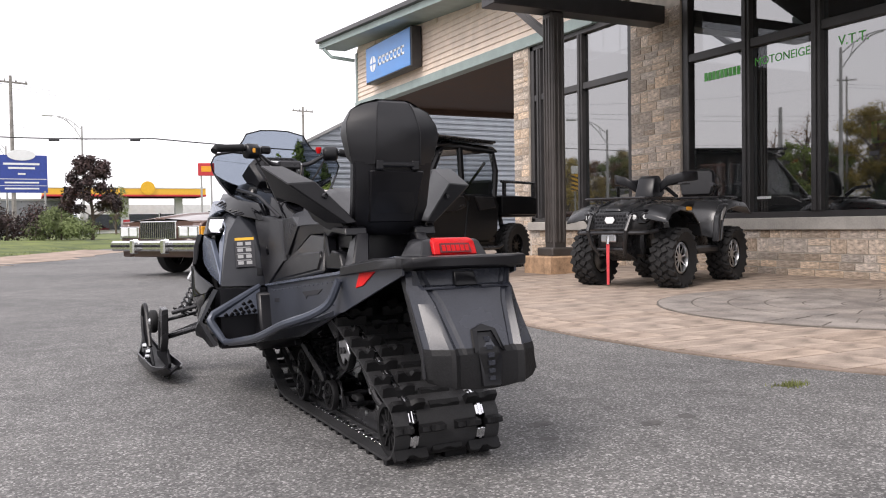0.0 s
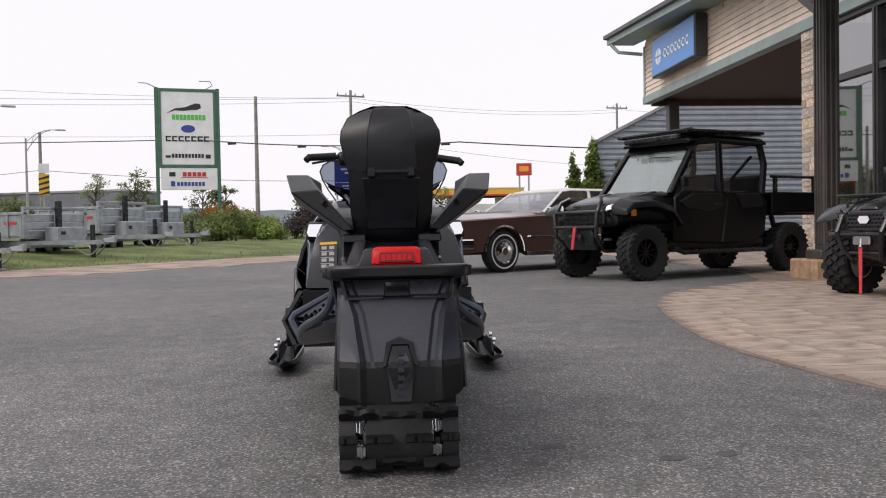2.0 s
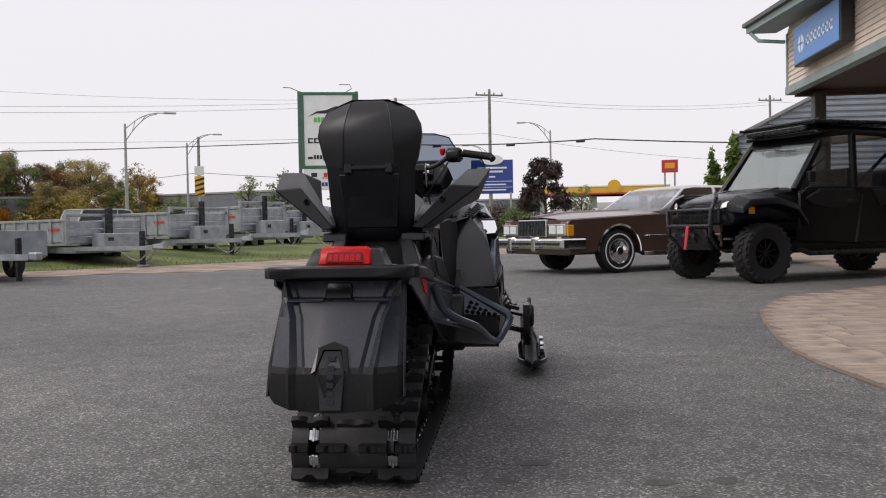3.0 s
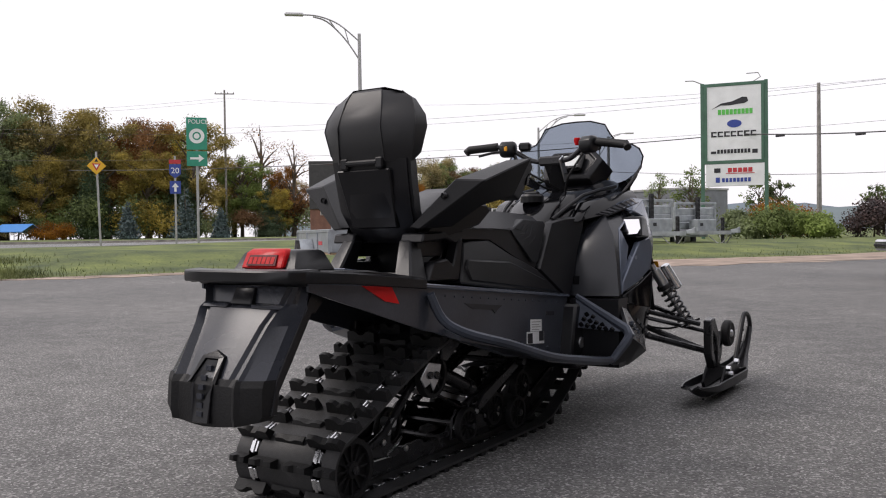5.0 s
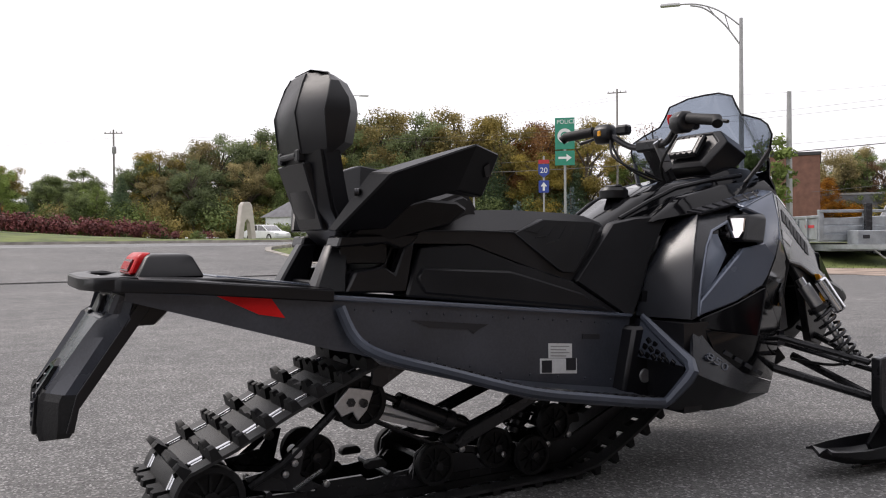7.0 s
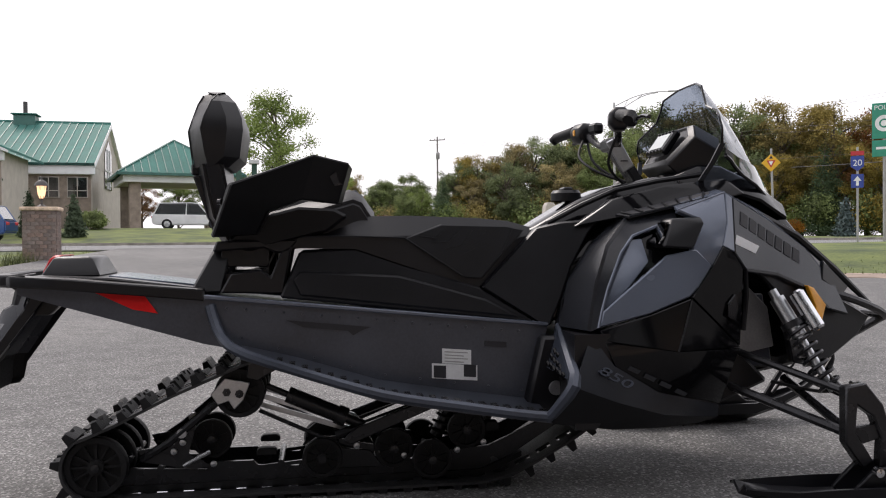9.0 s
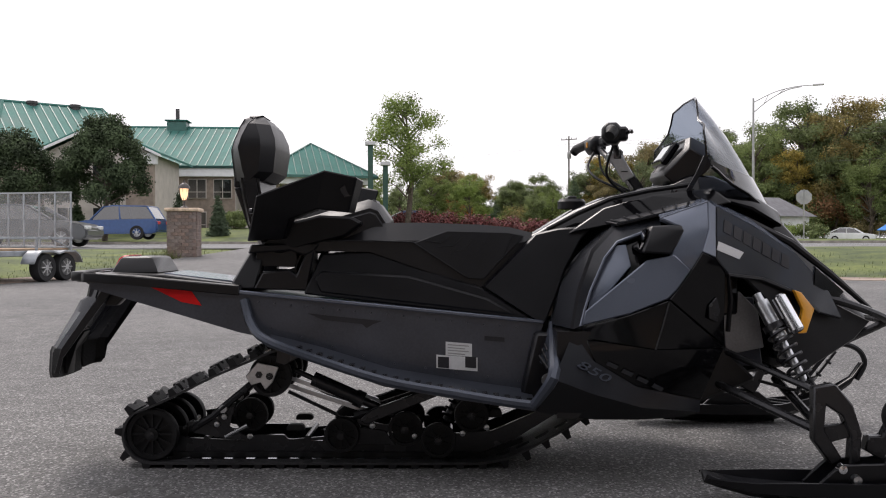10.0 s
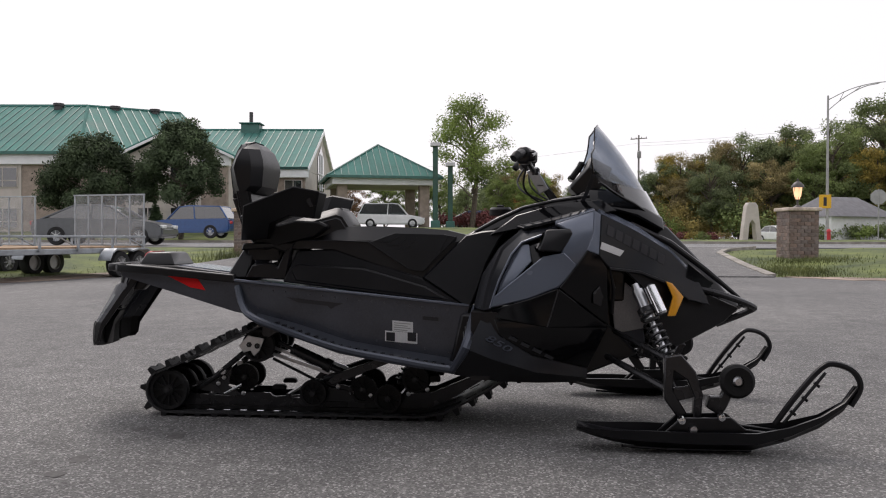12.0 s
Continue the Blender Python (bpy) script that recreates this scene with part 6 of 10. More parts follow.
def build_dealer():
    wall_box("wall_low", (FX, -14, -0.05), (FX + 0.3, 11.6, 0.6), MORTAR, "low cut-stone wall under the shop windows")
    wall_box("wall_pier", (FX, 7.38, 0.75), (FX + 0.45, 8.52, 5.2), MORTAR, "tall cut-stone pier between shop windows")
    wall_box("wall_corner_pier", (FX, 11.6, -0.05), (FX + 0.6, 12.15, 4.3), MORTAR, "cut-stone corner pier at the carport")
    wall_box("sill", (FX - 0.07, -14, 0.6), (FX + 0.3, 7.38, 0.76), CONCRETE, "pale concrete window sill", "sill", 0.01)
    wall_box("sill", (FX - 0.07, 8.52, 0.6), (FX + 0.3, 11.6, 0.76), CONCRETE, "pale concrete window sill", "sill", 0.01)
    wall_box("sill", (FX - 0.07, 7.38, 0.6), (FX, 8.52, 0.76), CONCRETE, "pale concrete band", "sill", 0.01)
    wall_box("wall_side", (FX + 0.6, 11.9, -0.05), (20, 12.15, 4.3), SIDING, "beige side wall in the carport")
    wall_box("floor_shop", (FX + 0.3, -14, -0.05), (20, 11.9, 0.02), CONCRETE, "grey showroom floor", "floor")
    wall_box("wall_shop_back", (16, -14, 0.02), (16.2, 11.9, 5.2), DIMSHOP, "showroom back wall with its dimness put into a dark colour")
    wall_box("ceiling_shop", (FX + 0.3, -14, 5.2), (20, 11.9, 5.3), DIMSHOP, "showroom ceiling with its dimness put into a dark colour", "ceiling")
    # windows
    for n, (y0, y1, mull, top) in enumerate(((8.52, 11.6, (11.3, 9.97), 4.18), (-14, 7.38, (6.135, 4.99, 3.85, 2.7, 1.55, 0.4, -0.75, -1.9, -4, -6, -8, -10, -12), 5.0))):
        win = thing(f"window_{n + 1}", "dark-framed showroom window reflecting the overcast sky", "window", kind="structure")
        for a, b in ((y0, y0 + 0.13), (y1 - 0.13, y1)):
            part("window_frame", box((FX + 0.03, a, 0.76), (FX + 0.2, b, top), 0.008), DARKTRIM, win)
        part("window_frame", box((FX + 0.03, y0, top - 0.1), (FX + 0.2, y1, top), 0.008), DARKTRIM, win)
        part("window_frame", box((FX + 0.03, y0, 0.76), (FX + 0.2, y1, 0.84), 0.008), DARKTRIM, win)
        part("transom", box((FX + 0.04, y0 + 0.13, 3.1), (FX + 0.19, y1 - 0.13, 3.22), 0.008), DARKTRIM, win)
        for y in mull:
            part("mullion", box((FX + 0.02, y - 0.07, 0.84), (FX + 0.21, y + 0.07, top - 0.1), 0.008), DARKTRIM, win)
            part("mullion", box((FX + 0.0, y - 0.02, 0.84), (FX + 0.02, y + 0.02, top - 0.1), 0.004), DARKTRIM, win)
        ends = sorted((y0 + 0.13, y1 - 0.13) + mull)
        for a, b in zip(ends, ends[1:]):
            for z0, z1 in ((0.84, 3.1), (3.22, top - 0.1)):
                pane = part("pane", box((FX + 0.1, a + 0.05, z0), (FX + 0.112, b - 0.05, z1)), SHOP, win)
                pane.visible_shadow = False
        if n == 0:
            for y in (8.95, 9.4, 10.4, 10.85):
                part("glazing_bar", box((FX + 0.116, y - 0.012, 3.22), (FX + 0.13, y + 0.012, top - 0.1)), WHITE, win)
            part("glazing_bar", box((FX + 0.116, y0 + 0.13, 3.6), (FX + 0.129, y1 - 0.13, 3.624)), WHITE, win)
    face = Matrix(((0, 0, -1, FX + 0.098), (-1, 0, 0, 0), (0, 1, 0, 0), (0, 0, 0, 1)))

    def on_glass(y, z):
        m = face.copy()
        m[1][3], m[2][3] = y, z
        return m

    for text, y, z, h in (("MOTONEIGES", 6.04, 2.84, 0.11), ("V.T.T.", 4.72, 2.86, 0.12)):
        ob = words(text, h, GREENMARK, on_glass(y, z))
        ob.scale = (1.0, 1.0, 0.5)
        tagged(ob, "green lettering on the shop window", "lettering", kind="structure")
    tagged(bars(None, "window_mark", GREENMARK, [(0.078 * k, 0, 0.06, 0.12) for k in range(9)], on_glass(6.98, 2.78)), "green marks on the shop window", "lettering", kind="structure")
    tagged(bars(None, "window_mark", WHITE, [(0.035 * k, 0, 0.026, 0.035) for k in range(7)], on_glass(6.0, 1.02)), "small white marks on the shop window", "lettering", kind="structure")
    poster = thing("poster", "white product poster with green picture behind the glass", "poster")
    part("sheet", box((FX + 0.115, 3.55, 1.4), (FX + 0.12, 4.41, 1.95)), WHITE, poster)
    part("picture", box((FX + 0.112, 3.75, 1.62), (FX + 0.1145, 4.28, 1.88)), GREENMARK, poster)
    part("picture", box((FX + 0.109, 4.0, 1.65), (FX + 0.1115, 4.2, 1.85)), BLACKMARK, poster)
    bars(poster, "picture", BLACKMARK, [(0.12 + 0.22 * k, 0.06, 0.12, 0.05) for k in range(3)], on_glass(4.41, 1.42))
    banner = part("banner", box((16.1 - 0.13, 2.6, 1.75), (16.0 - 0.004, 6.4, 2.2), 0.0), YELLOW)
    tagged(banner, "yellow banner on the showroom's back wall", "banner")
    # display machines behind the glass, seen dimly
    for y, mat in ((5.7, REDMARK), (4.2, BLACKPAINT), (2.4, BLACKPAINT), (7.0, BLACKPAINT)):
        m = thing("display_vehicle", "vehicle standing in the dim showroom", "vehicle", shift(FX + 1.6, y, 0.02))
        part("body", loft([[(-w, yy, 0.35), (-w * 0.7, yy, zt), (w * 0.7, yy, zt), (w, yy, 0.35)] for yy, w, zt in ((-0.7, 0.3, 0.7), (-0.2, 0.4, 0.95), (0.2, 0.4, 0.85), (0.8, 0.3, 0.8))], 0.05), mat, m)
        for yy in (-0.5, 0.55):
            for x in (-0.4, 0.4):
                part("wheel", lathe([(0.1, -0.1), (0.28, -0.1), (0.3, 0), (0.28, 0.1), (0.1, 0.1)], 16, shift(x, yy, 0.3)), TYRE, m)

    # upper wall: lapped boards below a falling eave
    def top(y):
        return 5.86 - 0.066 * (20.85 - y)

    wall = wall_box("wall_upper", (FX + 0.03, 8.52, 4.3), (FX + 0.25, 20.85, 4.8), SIDING, "beige lapped siding wall above the carport")
    k = 0
    while True:
        z = 4.38 + 0.128 * k
        k += 1
        y0 = 8.52 if z + 0.13 < top(8.52) + 0.15 else 20.85 - (6.01 - z - 0.13) / 0.066
        if y0 > 20.6:
            break
        part("siding_board", prism([(FX - 0.015, z), (FX + 0.03, z), (FX + 0.03, z + 0.135), (FX + 0.012, z + 0.135)], "y", y0, 20.85), SIDING, wall)
    part("backing", prism([(8.52, 4.3), (20.85, 4.3), (20.85, top(20.85) + 0.15), (8.52, top(8.52) + 0.15)], "x", FX + 0.03, FX + 0.25), SIDING, wall)
    wall_box("trim_fascia", (FX - 0.05, 9.5, 4.17), (FX + 0.2, 20.95, 4.38), TEAL, "grey-green fascia band over the carport", "trim", 0.008)
    wall_box("trim_corner", (FX - 0.03, 20.8, 4.38), (FX + 0.1, 20.93, 5.8), TEAL, "grey-green corner trim", "trim", 0.006)
    wall_box("ceiling_carport", (FX + 0.2, 12.15, 4.28), (17, 20.95, 4.36), SOFFIT, "brown boarded carport soffit", "ceiling")
    wall_box("trim_carport_back", (16.9, 12.15, 4.05), (17.1, 20.95, 4.36), SOFFIT, "dark carport beam", "trim")
    wall_box("trim_carport_side", (FX + 0.2, 20.75, 4.12), (17, 20.95, 4.36), SOFFIT, "dark carport beam", "trim")
    roof = thing("roof", "dark shingled roof with grey-green eave", "roof", kind="structure")
    part("roof_sheet", loft([[(FX - 0.72, y, z), (FX - 0.72, y, z + 0.1), (FX + 9, y, z + 2.6), (FX + 9, y, z + 2.5)] for y, z in ((22.0, top(22.0) + 0.30), (8.0, top(8.0) + 0.30))]), ROOFDARK, roof)
    part("eave_board", loft([[(FX - 0.77, y, z - 0.12), (FX - 0.77, y, z + 0.14), (FX - 0.7, y, z + 0.14), (FX - 0.7, y, z - 0.12)] for y, z in ((22.0, top(22.0) + 0.26), (8.0, top(8.0) + 0.26))]), TEAL, roof)
    part("gutter", loft([[(FX - 0.87, y, z + 0.02), (FX - 0.87, y, z + 0.12), (FX - 0.77, y, z + 0.12), (FX - 0.77, y, z)] for y, z in ((22.05, top(22.0) + 0.30), (8.0, top(8.0) + 0.30))]), DARKTRIM, roof)
    part("soffit", loft([[(FX - 0.72, y, z), (FX + 0.05, y, z), (FX + 0.05, y, z + 0.03), (FX - 0.72, y, z + 0.03)] for y, z in ((22.0, top(22.0) + 0.14), (8.0, top(8.0) + 0.14))]), TEAL, roof)
    part("downpipe", tube([(FX - 0.75, 21.6, 6.0), (FX - 0.6, 21.4, 5.75), (FX - 0.05, 20.95, 5.6)], 0.05, 8), TEAL, roof)
    post = thing("carport_post", "dark bronze carport post", "post", shift(8.5, 20.6, 0))
    part("shaft", box((-0.15, -0.15, 0.0), (0.15, 0.15, 4.2), 0.02), BROWN, post)
    part("foot", box((-0.24, -0.24, 0.0), (0.24, 0.24, 0.25), 0.02), CONCRETE, post)

    # wall sign
    sign = thing("wall_sign", "blue lit box sign with white marks on the siding", "sign")
    part("case", box((FX - 0.32, 16.35, 4.62), (FX - 0.03, 19.35, 5.62), 0.02), DARKTRIM, sign)
    part("face", box((FX - 0.335, 16.4, 4.66), (FX - 0.32, 19.3, 5.58), 0.006), SIGNBLUE, sign)
    m = Matrix(((0, 0, -1, FX - 0.336), (-1, 0, 0, 19.3), (0, 1, 0, 4.66), (0, 0, 0, 1)))
    part("mark", lathe([(0.001, 0.004), (0.21, 0.004), (0.21, 0.0)], 24, shift(FX - 0.336, 18.8, 5.1) @ rot("Z", 180)), WHITE, sign)
    bars(sign, "mark", SIGNBLUE, [(0.48, 0.24, 0.04, 0.4), (0.3, 0.42, 0.4, 0.04)], shift(-0.006, 0, 0) @ m)
    bars(sign, "mark", WHITE, [(0.86 + 0.25 * k, 0.33, 0.2, 0.06) for k in range(7)] + [(0.86 + 0.25 * k, 0.5, 0.2, 0.06) for k in range(7)] + [(0.86 + 0.25 * k, 0.33, 0.06, 0.23) for k in range(7)], m, 0.004)

    # porch: fluted square column on a stone foot, beams, brace, dark ceiling
    col = thing("porch_column", "dark bronze fluted porch column on a stone foot", "column", shift(5.85, 7.88, 0))
    part("shaft", box((-0.115, -0.115, 0.27), (0.115, 0.115, 3.78), 0.02), BROWN, col)
    for k in range(3):
        for dx, dy in ((-0.116, -0.07 + 0.07 * k), (0.116, -0.07 + 0.07 * k), (-0.07 + 0.07 * k, -0.116)):
            part("flute", box((dx - 0.015, dy - 0.015, 0.45), (dx + 0.015, dy + 0.015, 3.7), 0.006), BROWN, col)
    part("base", box((-0.2, -0.2, 0.25), (0.2, 0.2, 0.38), 0.02), BROWN, col)
    foot = part("foot", box((-0.34, -0.34, -0.03), (0.34, 0.34, 0.26), 0.02), TANSTONE, col, "tan cut-stone foot")
    part("brace", prism([(0.1, 3.4), (0.1, 3.53), (0.95, 4.1), (1.1, 4.1)], "x", -0.05, 0.05), BROWN, col)
    porch = thing("porch_roof", "dark entrance canopy with grey-green trim", "canopy", kind="structure")
    part("beam", box((4.75, 7.7, 3.78), (FX, 8.05, 4.05), 0.01), DARKTRIM, porch)
    part("ceiling", prism([(4.75, 4.02), (FX, 5.3), (FX, 5.38), (4.75, 4.1)], "y", -14, 7.75), DARKTRIM, porch)
    part("edge", box((4.66, -14, 3.93), (4.78, 8.1, 4.28), 0.01), TEAL, porch)
    part("roof_sheet", prism([(4.6, 4.28), (FX + 0.05, 5.6), (FX + 0.05, 5.68), (4.6, 4.36)], "y", -14, 8.15), ROOFDARK, porch)
    for y in (6.3, 3.4):
        lamp = thing("canopy_lamp", "flush ceiling lamp under the canopy", "lamp", shift(6.9, y, 4.9))
        part("body", lathe([(0.001, 0.05), (0.15, 0.05), (0.17, 0.0)], 18, rot("Y", 90)), LAMP, lamp)

    # grey clad hall behind
    hall = thing("metal_hall", "blue-grey clad metal hall behind the dealer", "building", shift(0, 28, 0))
    shape = [(8.2, -0.1), (8.2, 3.73), (11.3, 5.3), (13.6, 5.45), (30, 5.45), (30, -0.1)]
    part("wall", loft([[(x, 0.03, z) for x, z in shape], [(x + 4.4, 12, z) for x, z in shape]]), CORRUGATED, hall)
    for k in range(26):
        z = 0.1 + 0.205 * k
        x0 = float(np.interp(z + 0.1, [3.73, 5.3], [8.2, 11.3])) + 0.05
        part("cladding_rib", prism([(0.03, z), (-0.012, z + 0.02), (-0.012, z + 0.1), (0.03, z + 0.125)], "x", x0, 29.9), CORRUGATED, hall)
    part("roof_edge", loft([[(x, -0.08, z), (x, -0.08, z + 0.12), (x + 4.4, 12, z + 0.12), (x + 4.4, 12, z)] for x, z in ((8.0, 3.64), (11.3, 5.3), (13.6, 5.45), (30, 5.45))]), GALVPOLE, hall)


build_dealer()


# ---- vehicles: built with x to the right side, y to the front, middle of the front axle over the origin ----
def tyre_mesh(r, w, rim, blocks, h=0.02):
    """Knobbly tyre on the x axis."""
    bm = lathe([(rim, -w * 0.36), (r * 0.86, -w * 0.5), (r - h, -w * 0.42), (r - h, w * 0.42), (r * 0.86, w * 0.5), (rim, w * 0.36), (rim, -w * 0.36)], 32)
    if blocks:
        for k in range(blocks):
            for x0, x1, o, lean in ((-0.5, -0.24, 0.0, 24), (-0.21, 0.0, 0.45, -28), (0.02, 0.22, 0.0, 28), (0.25, 0.5, 0.5, -24)):
                a = 360 * (k + o) / blocks
                mid = (x0 + x1) / 2 * w
                low = 0.05 * r if abs(mid) > 0.3 * w else 0.0
                merge(bm, box((x0 * w - mid, -math.pi * r / blocks * 0.52, r - h - 0.012 - low), (x1 * w - mid, math.pi * r / blocks * 0.52, r - low * 0.55), 0, rot("X", a) @ shift(mid, 0, 0) @ rot("Z", lean)))
    return mesh_of("tyre", bm, TYRE)


def rim_mesh(r, w, mat, spokes, dish=0.3, face=None):
    bm = lathe([(r * 0.9, -w * 0.45), (r, -w * 0.45), (r, w * 0.4), (r * 0.93, w * 0.42), (r * 0.88, w * 0.3), (r * 0.88, -w * 0.45)], 28)
    lathe([(0.001, w * dish), (r * 0.3, w * dish), (r * 0.34, 0)], 16, None, bm)
    for k in range(spokes):
        merge(bm, box((w * 0.12, -r * 0.055, r * 0.2), (w * dish, r * 0.055, r * 0.92), 0.004, rot("X", 360 * k / spokes)))
    merge(bm, lathe([(0.001, -w * 0.2), (r * 0.9, -w * 0.2), (r * 0.9, -w * 0.18)], 20))
    return mesh_of("rim", bm, mat)


def add_wheel(parent, tyre, rim, x, y, z):
    m = shift(x, y, z) @ (rot("Z", 180) if x < 0 else Matrix())
    ob = part("wheel", tyre, None, parent, at=m)
    part("rim", rim, None, ob)
    return ob


def heading(x, y, degrees):
    """Pose whose +y looks along the given compass-free angle from +x."""
    return shift(x, y, 0) @ rot("Z", degrees - 90)


def build_utv():
    utv = thing("side_by_side", "black four-door utility side-by-side on knobbly tyres", "utility vehicle", heading(3.22, 8.85, 207.5))
    tyre, rim = tyre_mesh(0.38, 0.25, 0.19, 26, 0.018), rim_mesh(0.19, 0.22, BLACKPAINT, 10)
    for x in (-0.64, 0.64):
        for y in (0.0, -3.05):
            add_wheel(utv, tyre, rim, x, y, 0.37)
    # tub and doors
    part("chassis", box((-0.62, -2.6, 0.36), (0.62, -0.45, 0.55), 0.03), BLACKPAINT, utv)
    both("sill_bar", lambda: tube([(0.74, -2.55, 0.4), (0.76, -2.4, 0.36), (0.76, -0.65, 0.36), (0.72, -0.5, 0.42)], 0.035, 8), STEELBLACK, utv)
    front = both("front_door", lambda: prism([(-0.52, 0.5), (-0.52, 1.12), (-0.75, 1.2), (-1.5, 1.2), (-1.6, 1.1), (-1.45, 0.46)], "x", 0.66, [0.73, 0.74, 0.73, 0.73, 0.74, 0.75], 0.02), BLACKPAINT, utv)
    both("rear_door", lambda: prism([(-1.47, 0.46), (-1.62, 1.1), (-1.52, 1.2), (-2.35, 1.2), (-2.5, 1.05), (-2.45, 0.6), (-2.2, 0.46)], "x", 0.655, [0.735, 0.735, 0.73, 0.73, 0.73, 0.72, 0.73], 0.02), BLACKPAINT, utv)
    both("door_insert", lambda: prism([(-0.6, 1.05), (-0.85, 1.17), (-1.45, 1.17), (-1.5, 1.0), (-1.2, 0.92), (-0.75, 0.95)], "x", 0.72, 0.765, 0.015), PLASTIC, utv)
    both("door_insert", lambda: prism([(-1.75, 1.17), (-2.3, 1.17), (-2.38, 1.0), (-1.9, 0.95)], "x", 0.72, 0.755, 0.015), PLASTIC, utv)
    both("door_handle", lambda: box((0.755, -1.42, 1.0), (0.775, -1.3, 1.03), 0.005), STEELBLACK, utv)
    # hood, grille, guard
    hood = loft([[(-w, y, zb), (-w, y, zt - 0.06), (-w * 0.75, y, zt), (w * 0.75, y, zt), (w, y, zt - 0.06), (w, y, zb)] for y, w, zb, zt in ((-0.55, 0.7, 0.75, 1.2), (-0.1, 0.68, 0.8, 1.14), (0.3, 0.62, 0.75, 1.05), (0.42, 0.58, 0.72, 0.98))], 0.03)
    part("hood", hood, BLACKPAINT, utv)
    both("fender", lambda: loft([[(x0, y, z), (x0, y, z + 0.12), (0.8, y, z + 0.06), (0.82, y, z - 0.02)] for y, z, x0 in ((-0.6, 0.72, 0.6), (-0.42, 0.92, 0.58), (-0.1, 1.0, 0.56), (0.3, 0.98, 0.54), (0.45, 0.88, 0.52))], 0.01), PLASTIC, utv)
    grille = part("grille", box((-0.4, 0.38, 0.74), (0.4, 0.47, 0.95), 0.02), STEELBLACK, utv)
    for k in range(6):
        for j in range(3):
            part("grille_cell", box((-0.36 + 0.125 * k, 0.468, 0.755 + 0.065 * j), (-0.27 + 0.125 * k, 0.48, 0.795 + 0.065 * j), 0.004), PLASTIC, grille)
    both("headlamp", lambda: prism([(0.42, 0.93), (0.44, 1.0), (0.62, 1.06), (0.66, 0.98)], "y", [0.44, 0.42, 0.3, 0.33], [0.47, 0.45, 0.33, 0.36], 0.008), LAMP, utv)
    both("marker", lambda: box((0.7, 0.18, 0.86), (0.725, 0.27, 0.95), 0.006), AMBER, utv)
    part("bumper_plate", prism([(0.45, 0.4), (0.56, 0.5), (0.6, 0.7), (0.5, 0.74), (0.45, 0.7)], "x", -0.3, 0.3, 0.02), STEELBLACK, utv)
    both("guard_bar", lambda: tube([(0.36, 0.45, 0.45), (0.4, 0.6, 0.6), (0.42, 0.6, 0.9), (0.4, 0.5, 1.06), (0.3, 0.42, 1.12)], 0.028, 8), STEELBLACK, utv)
    for z, y in ((0.72, 0.61), (0.92, 0.6)):
        part("guard_bar", tube([(-0.42, y, z), (0.42, y, z)], 0.025, 8), STEELBLACK, utv)
    part("winch", tube([(-0.12, 0.55, 0.58), (0.12, 0.55, 0.58)], 0.07, 12), STEELBLACK, utv)
    part("tow_strap", prism([(-0.06, 0.72), (0.0, 0.72), (0.05, 0.42), (0.0, 0.42)], "y", 0.63, 0.65, 0.004), STRAP, utv, "red winch strap")
    # cab frame and roof
    for s in (-1, 1):
        part("pillar", tube([(s * 0.68, -0.5, 1.15), (s * 0.62, -0.95, 1.72), (s * 0.6, -1.1, 1.9)], 0.048, 8), BLACKPAINT, utv)
        part("pillar", tube([(s * 0.69, -1.5, 1.18), (s * 0.64, -1.52, 1.9)], 0.048, 8), BLACKPAINT, utv)
        part("pillar", tube([(s * 0.69, -2.4, 1.15), (s * 0.66, -2.5, 1.6), (s * 0.62, -2.45, 1.9)], 0.05, 8), BLACKPAINT, utv)
        part("roof_rail", tube([(s * 0.6, -1.05, 1.88), (s * 0.63, -1.5, 1.92), (s * 0.62, -2.48, 1.9)], 0.04, 8), BLACKPAINT, utv)
        part("mirror", box((-0.04, -0.06, -0.07), (0.02, 0.06, 0.07), 0.015, shift(s * 0.72, -0.72, 1.32)), PLASTIC, utv)
        for y0, y1 in ((-0.98, -1.46), (-1.58, -2.42)):
            lo = -0.72 if y0 > -1.2 else -1.56
            pane = prism([(lo, 1.2), (y0, 1.82), (y1, 1.86), (y1, 1.2)], "x", s * 0.655, s * 0.66)
            part("side_window", pane, CARGLASS, utv).visible_shadow = False
        part("grab_bar", tube([(s * 0.55, -2.35, 1.72), (s * 0.6, -1.75, 1.3)], 0.022, 6), BLACKPAINT, utv)
    part("windscreen", prism([(-0.58, 1.17), (0.58, 1.17), (0.54, 1.84), (-0.54, 1.84)], "y", [-0.52, -0.52, -1.03, -1.03], [-0.53, -0.53, -1.04, -1.04]), SKYPALEGLASS, utv).visible_shadow = False
    part("screen_frame", loft([[(-0.6, y, z), (0.6, y, z), (0.6, y + 0.03, z - 0.05), (-0.6, y + 0.03, z - 0.05)] for y, z in ((-1.02, 1.89), (-0.98, 1.83))], 0.01), BLACKPAINT, utv)
    part("hood_panel", prism([(-0.45, 1.205), (0.38, 1.03), (0.4, 0.99), (-0.45, 1.16)], "x", -0.3, 0.3, 0.012), PLASTIC, utv)
    both("hood_vent", lambda: prism([(-0.42, 1.2), (-0.1, 1.14), (-0.1, 1.12), (-0.42, 1.17)], "x", 0.36, 0.5, 0.006), PLASTIC, utv)
    both("front_arm", lambda: tube([(0.28, 0.1, 0.52), (0.58, 0.02, 0.38)], 0.03, 8), STEELBLACK, utv)
    both("front_shock", lambda: tube([(0.5, 0.02, 0.42), (0.42, -0.05, 0.85)], 0.045, 10), STEELBLACK, utv)
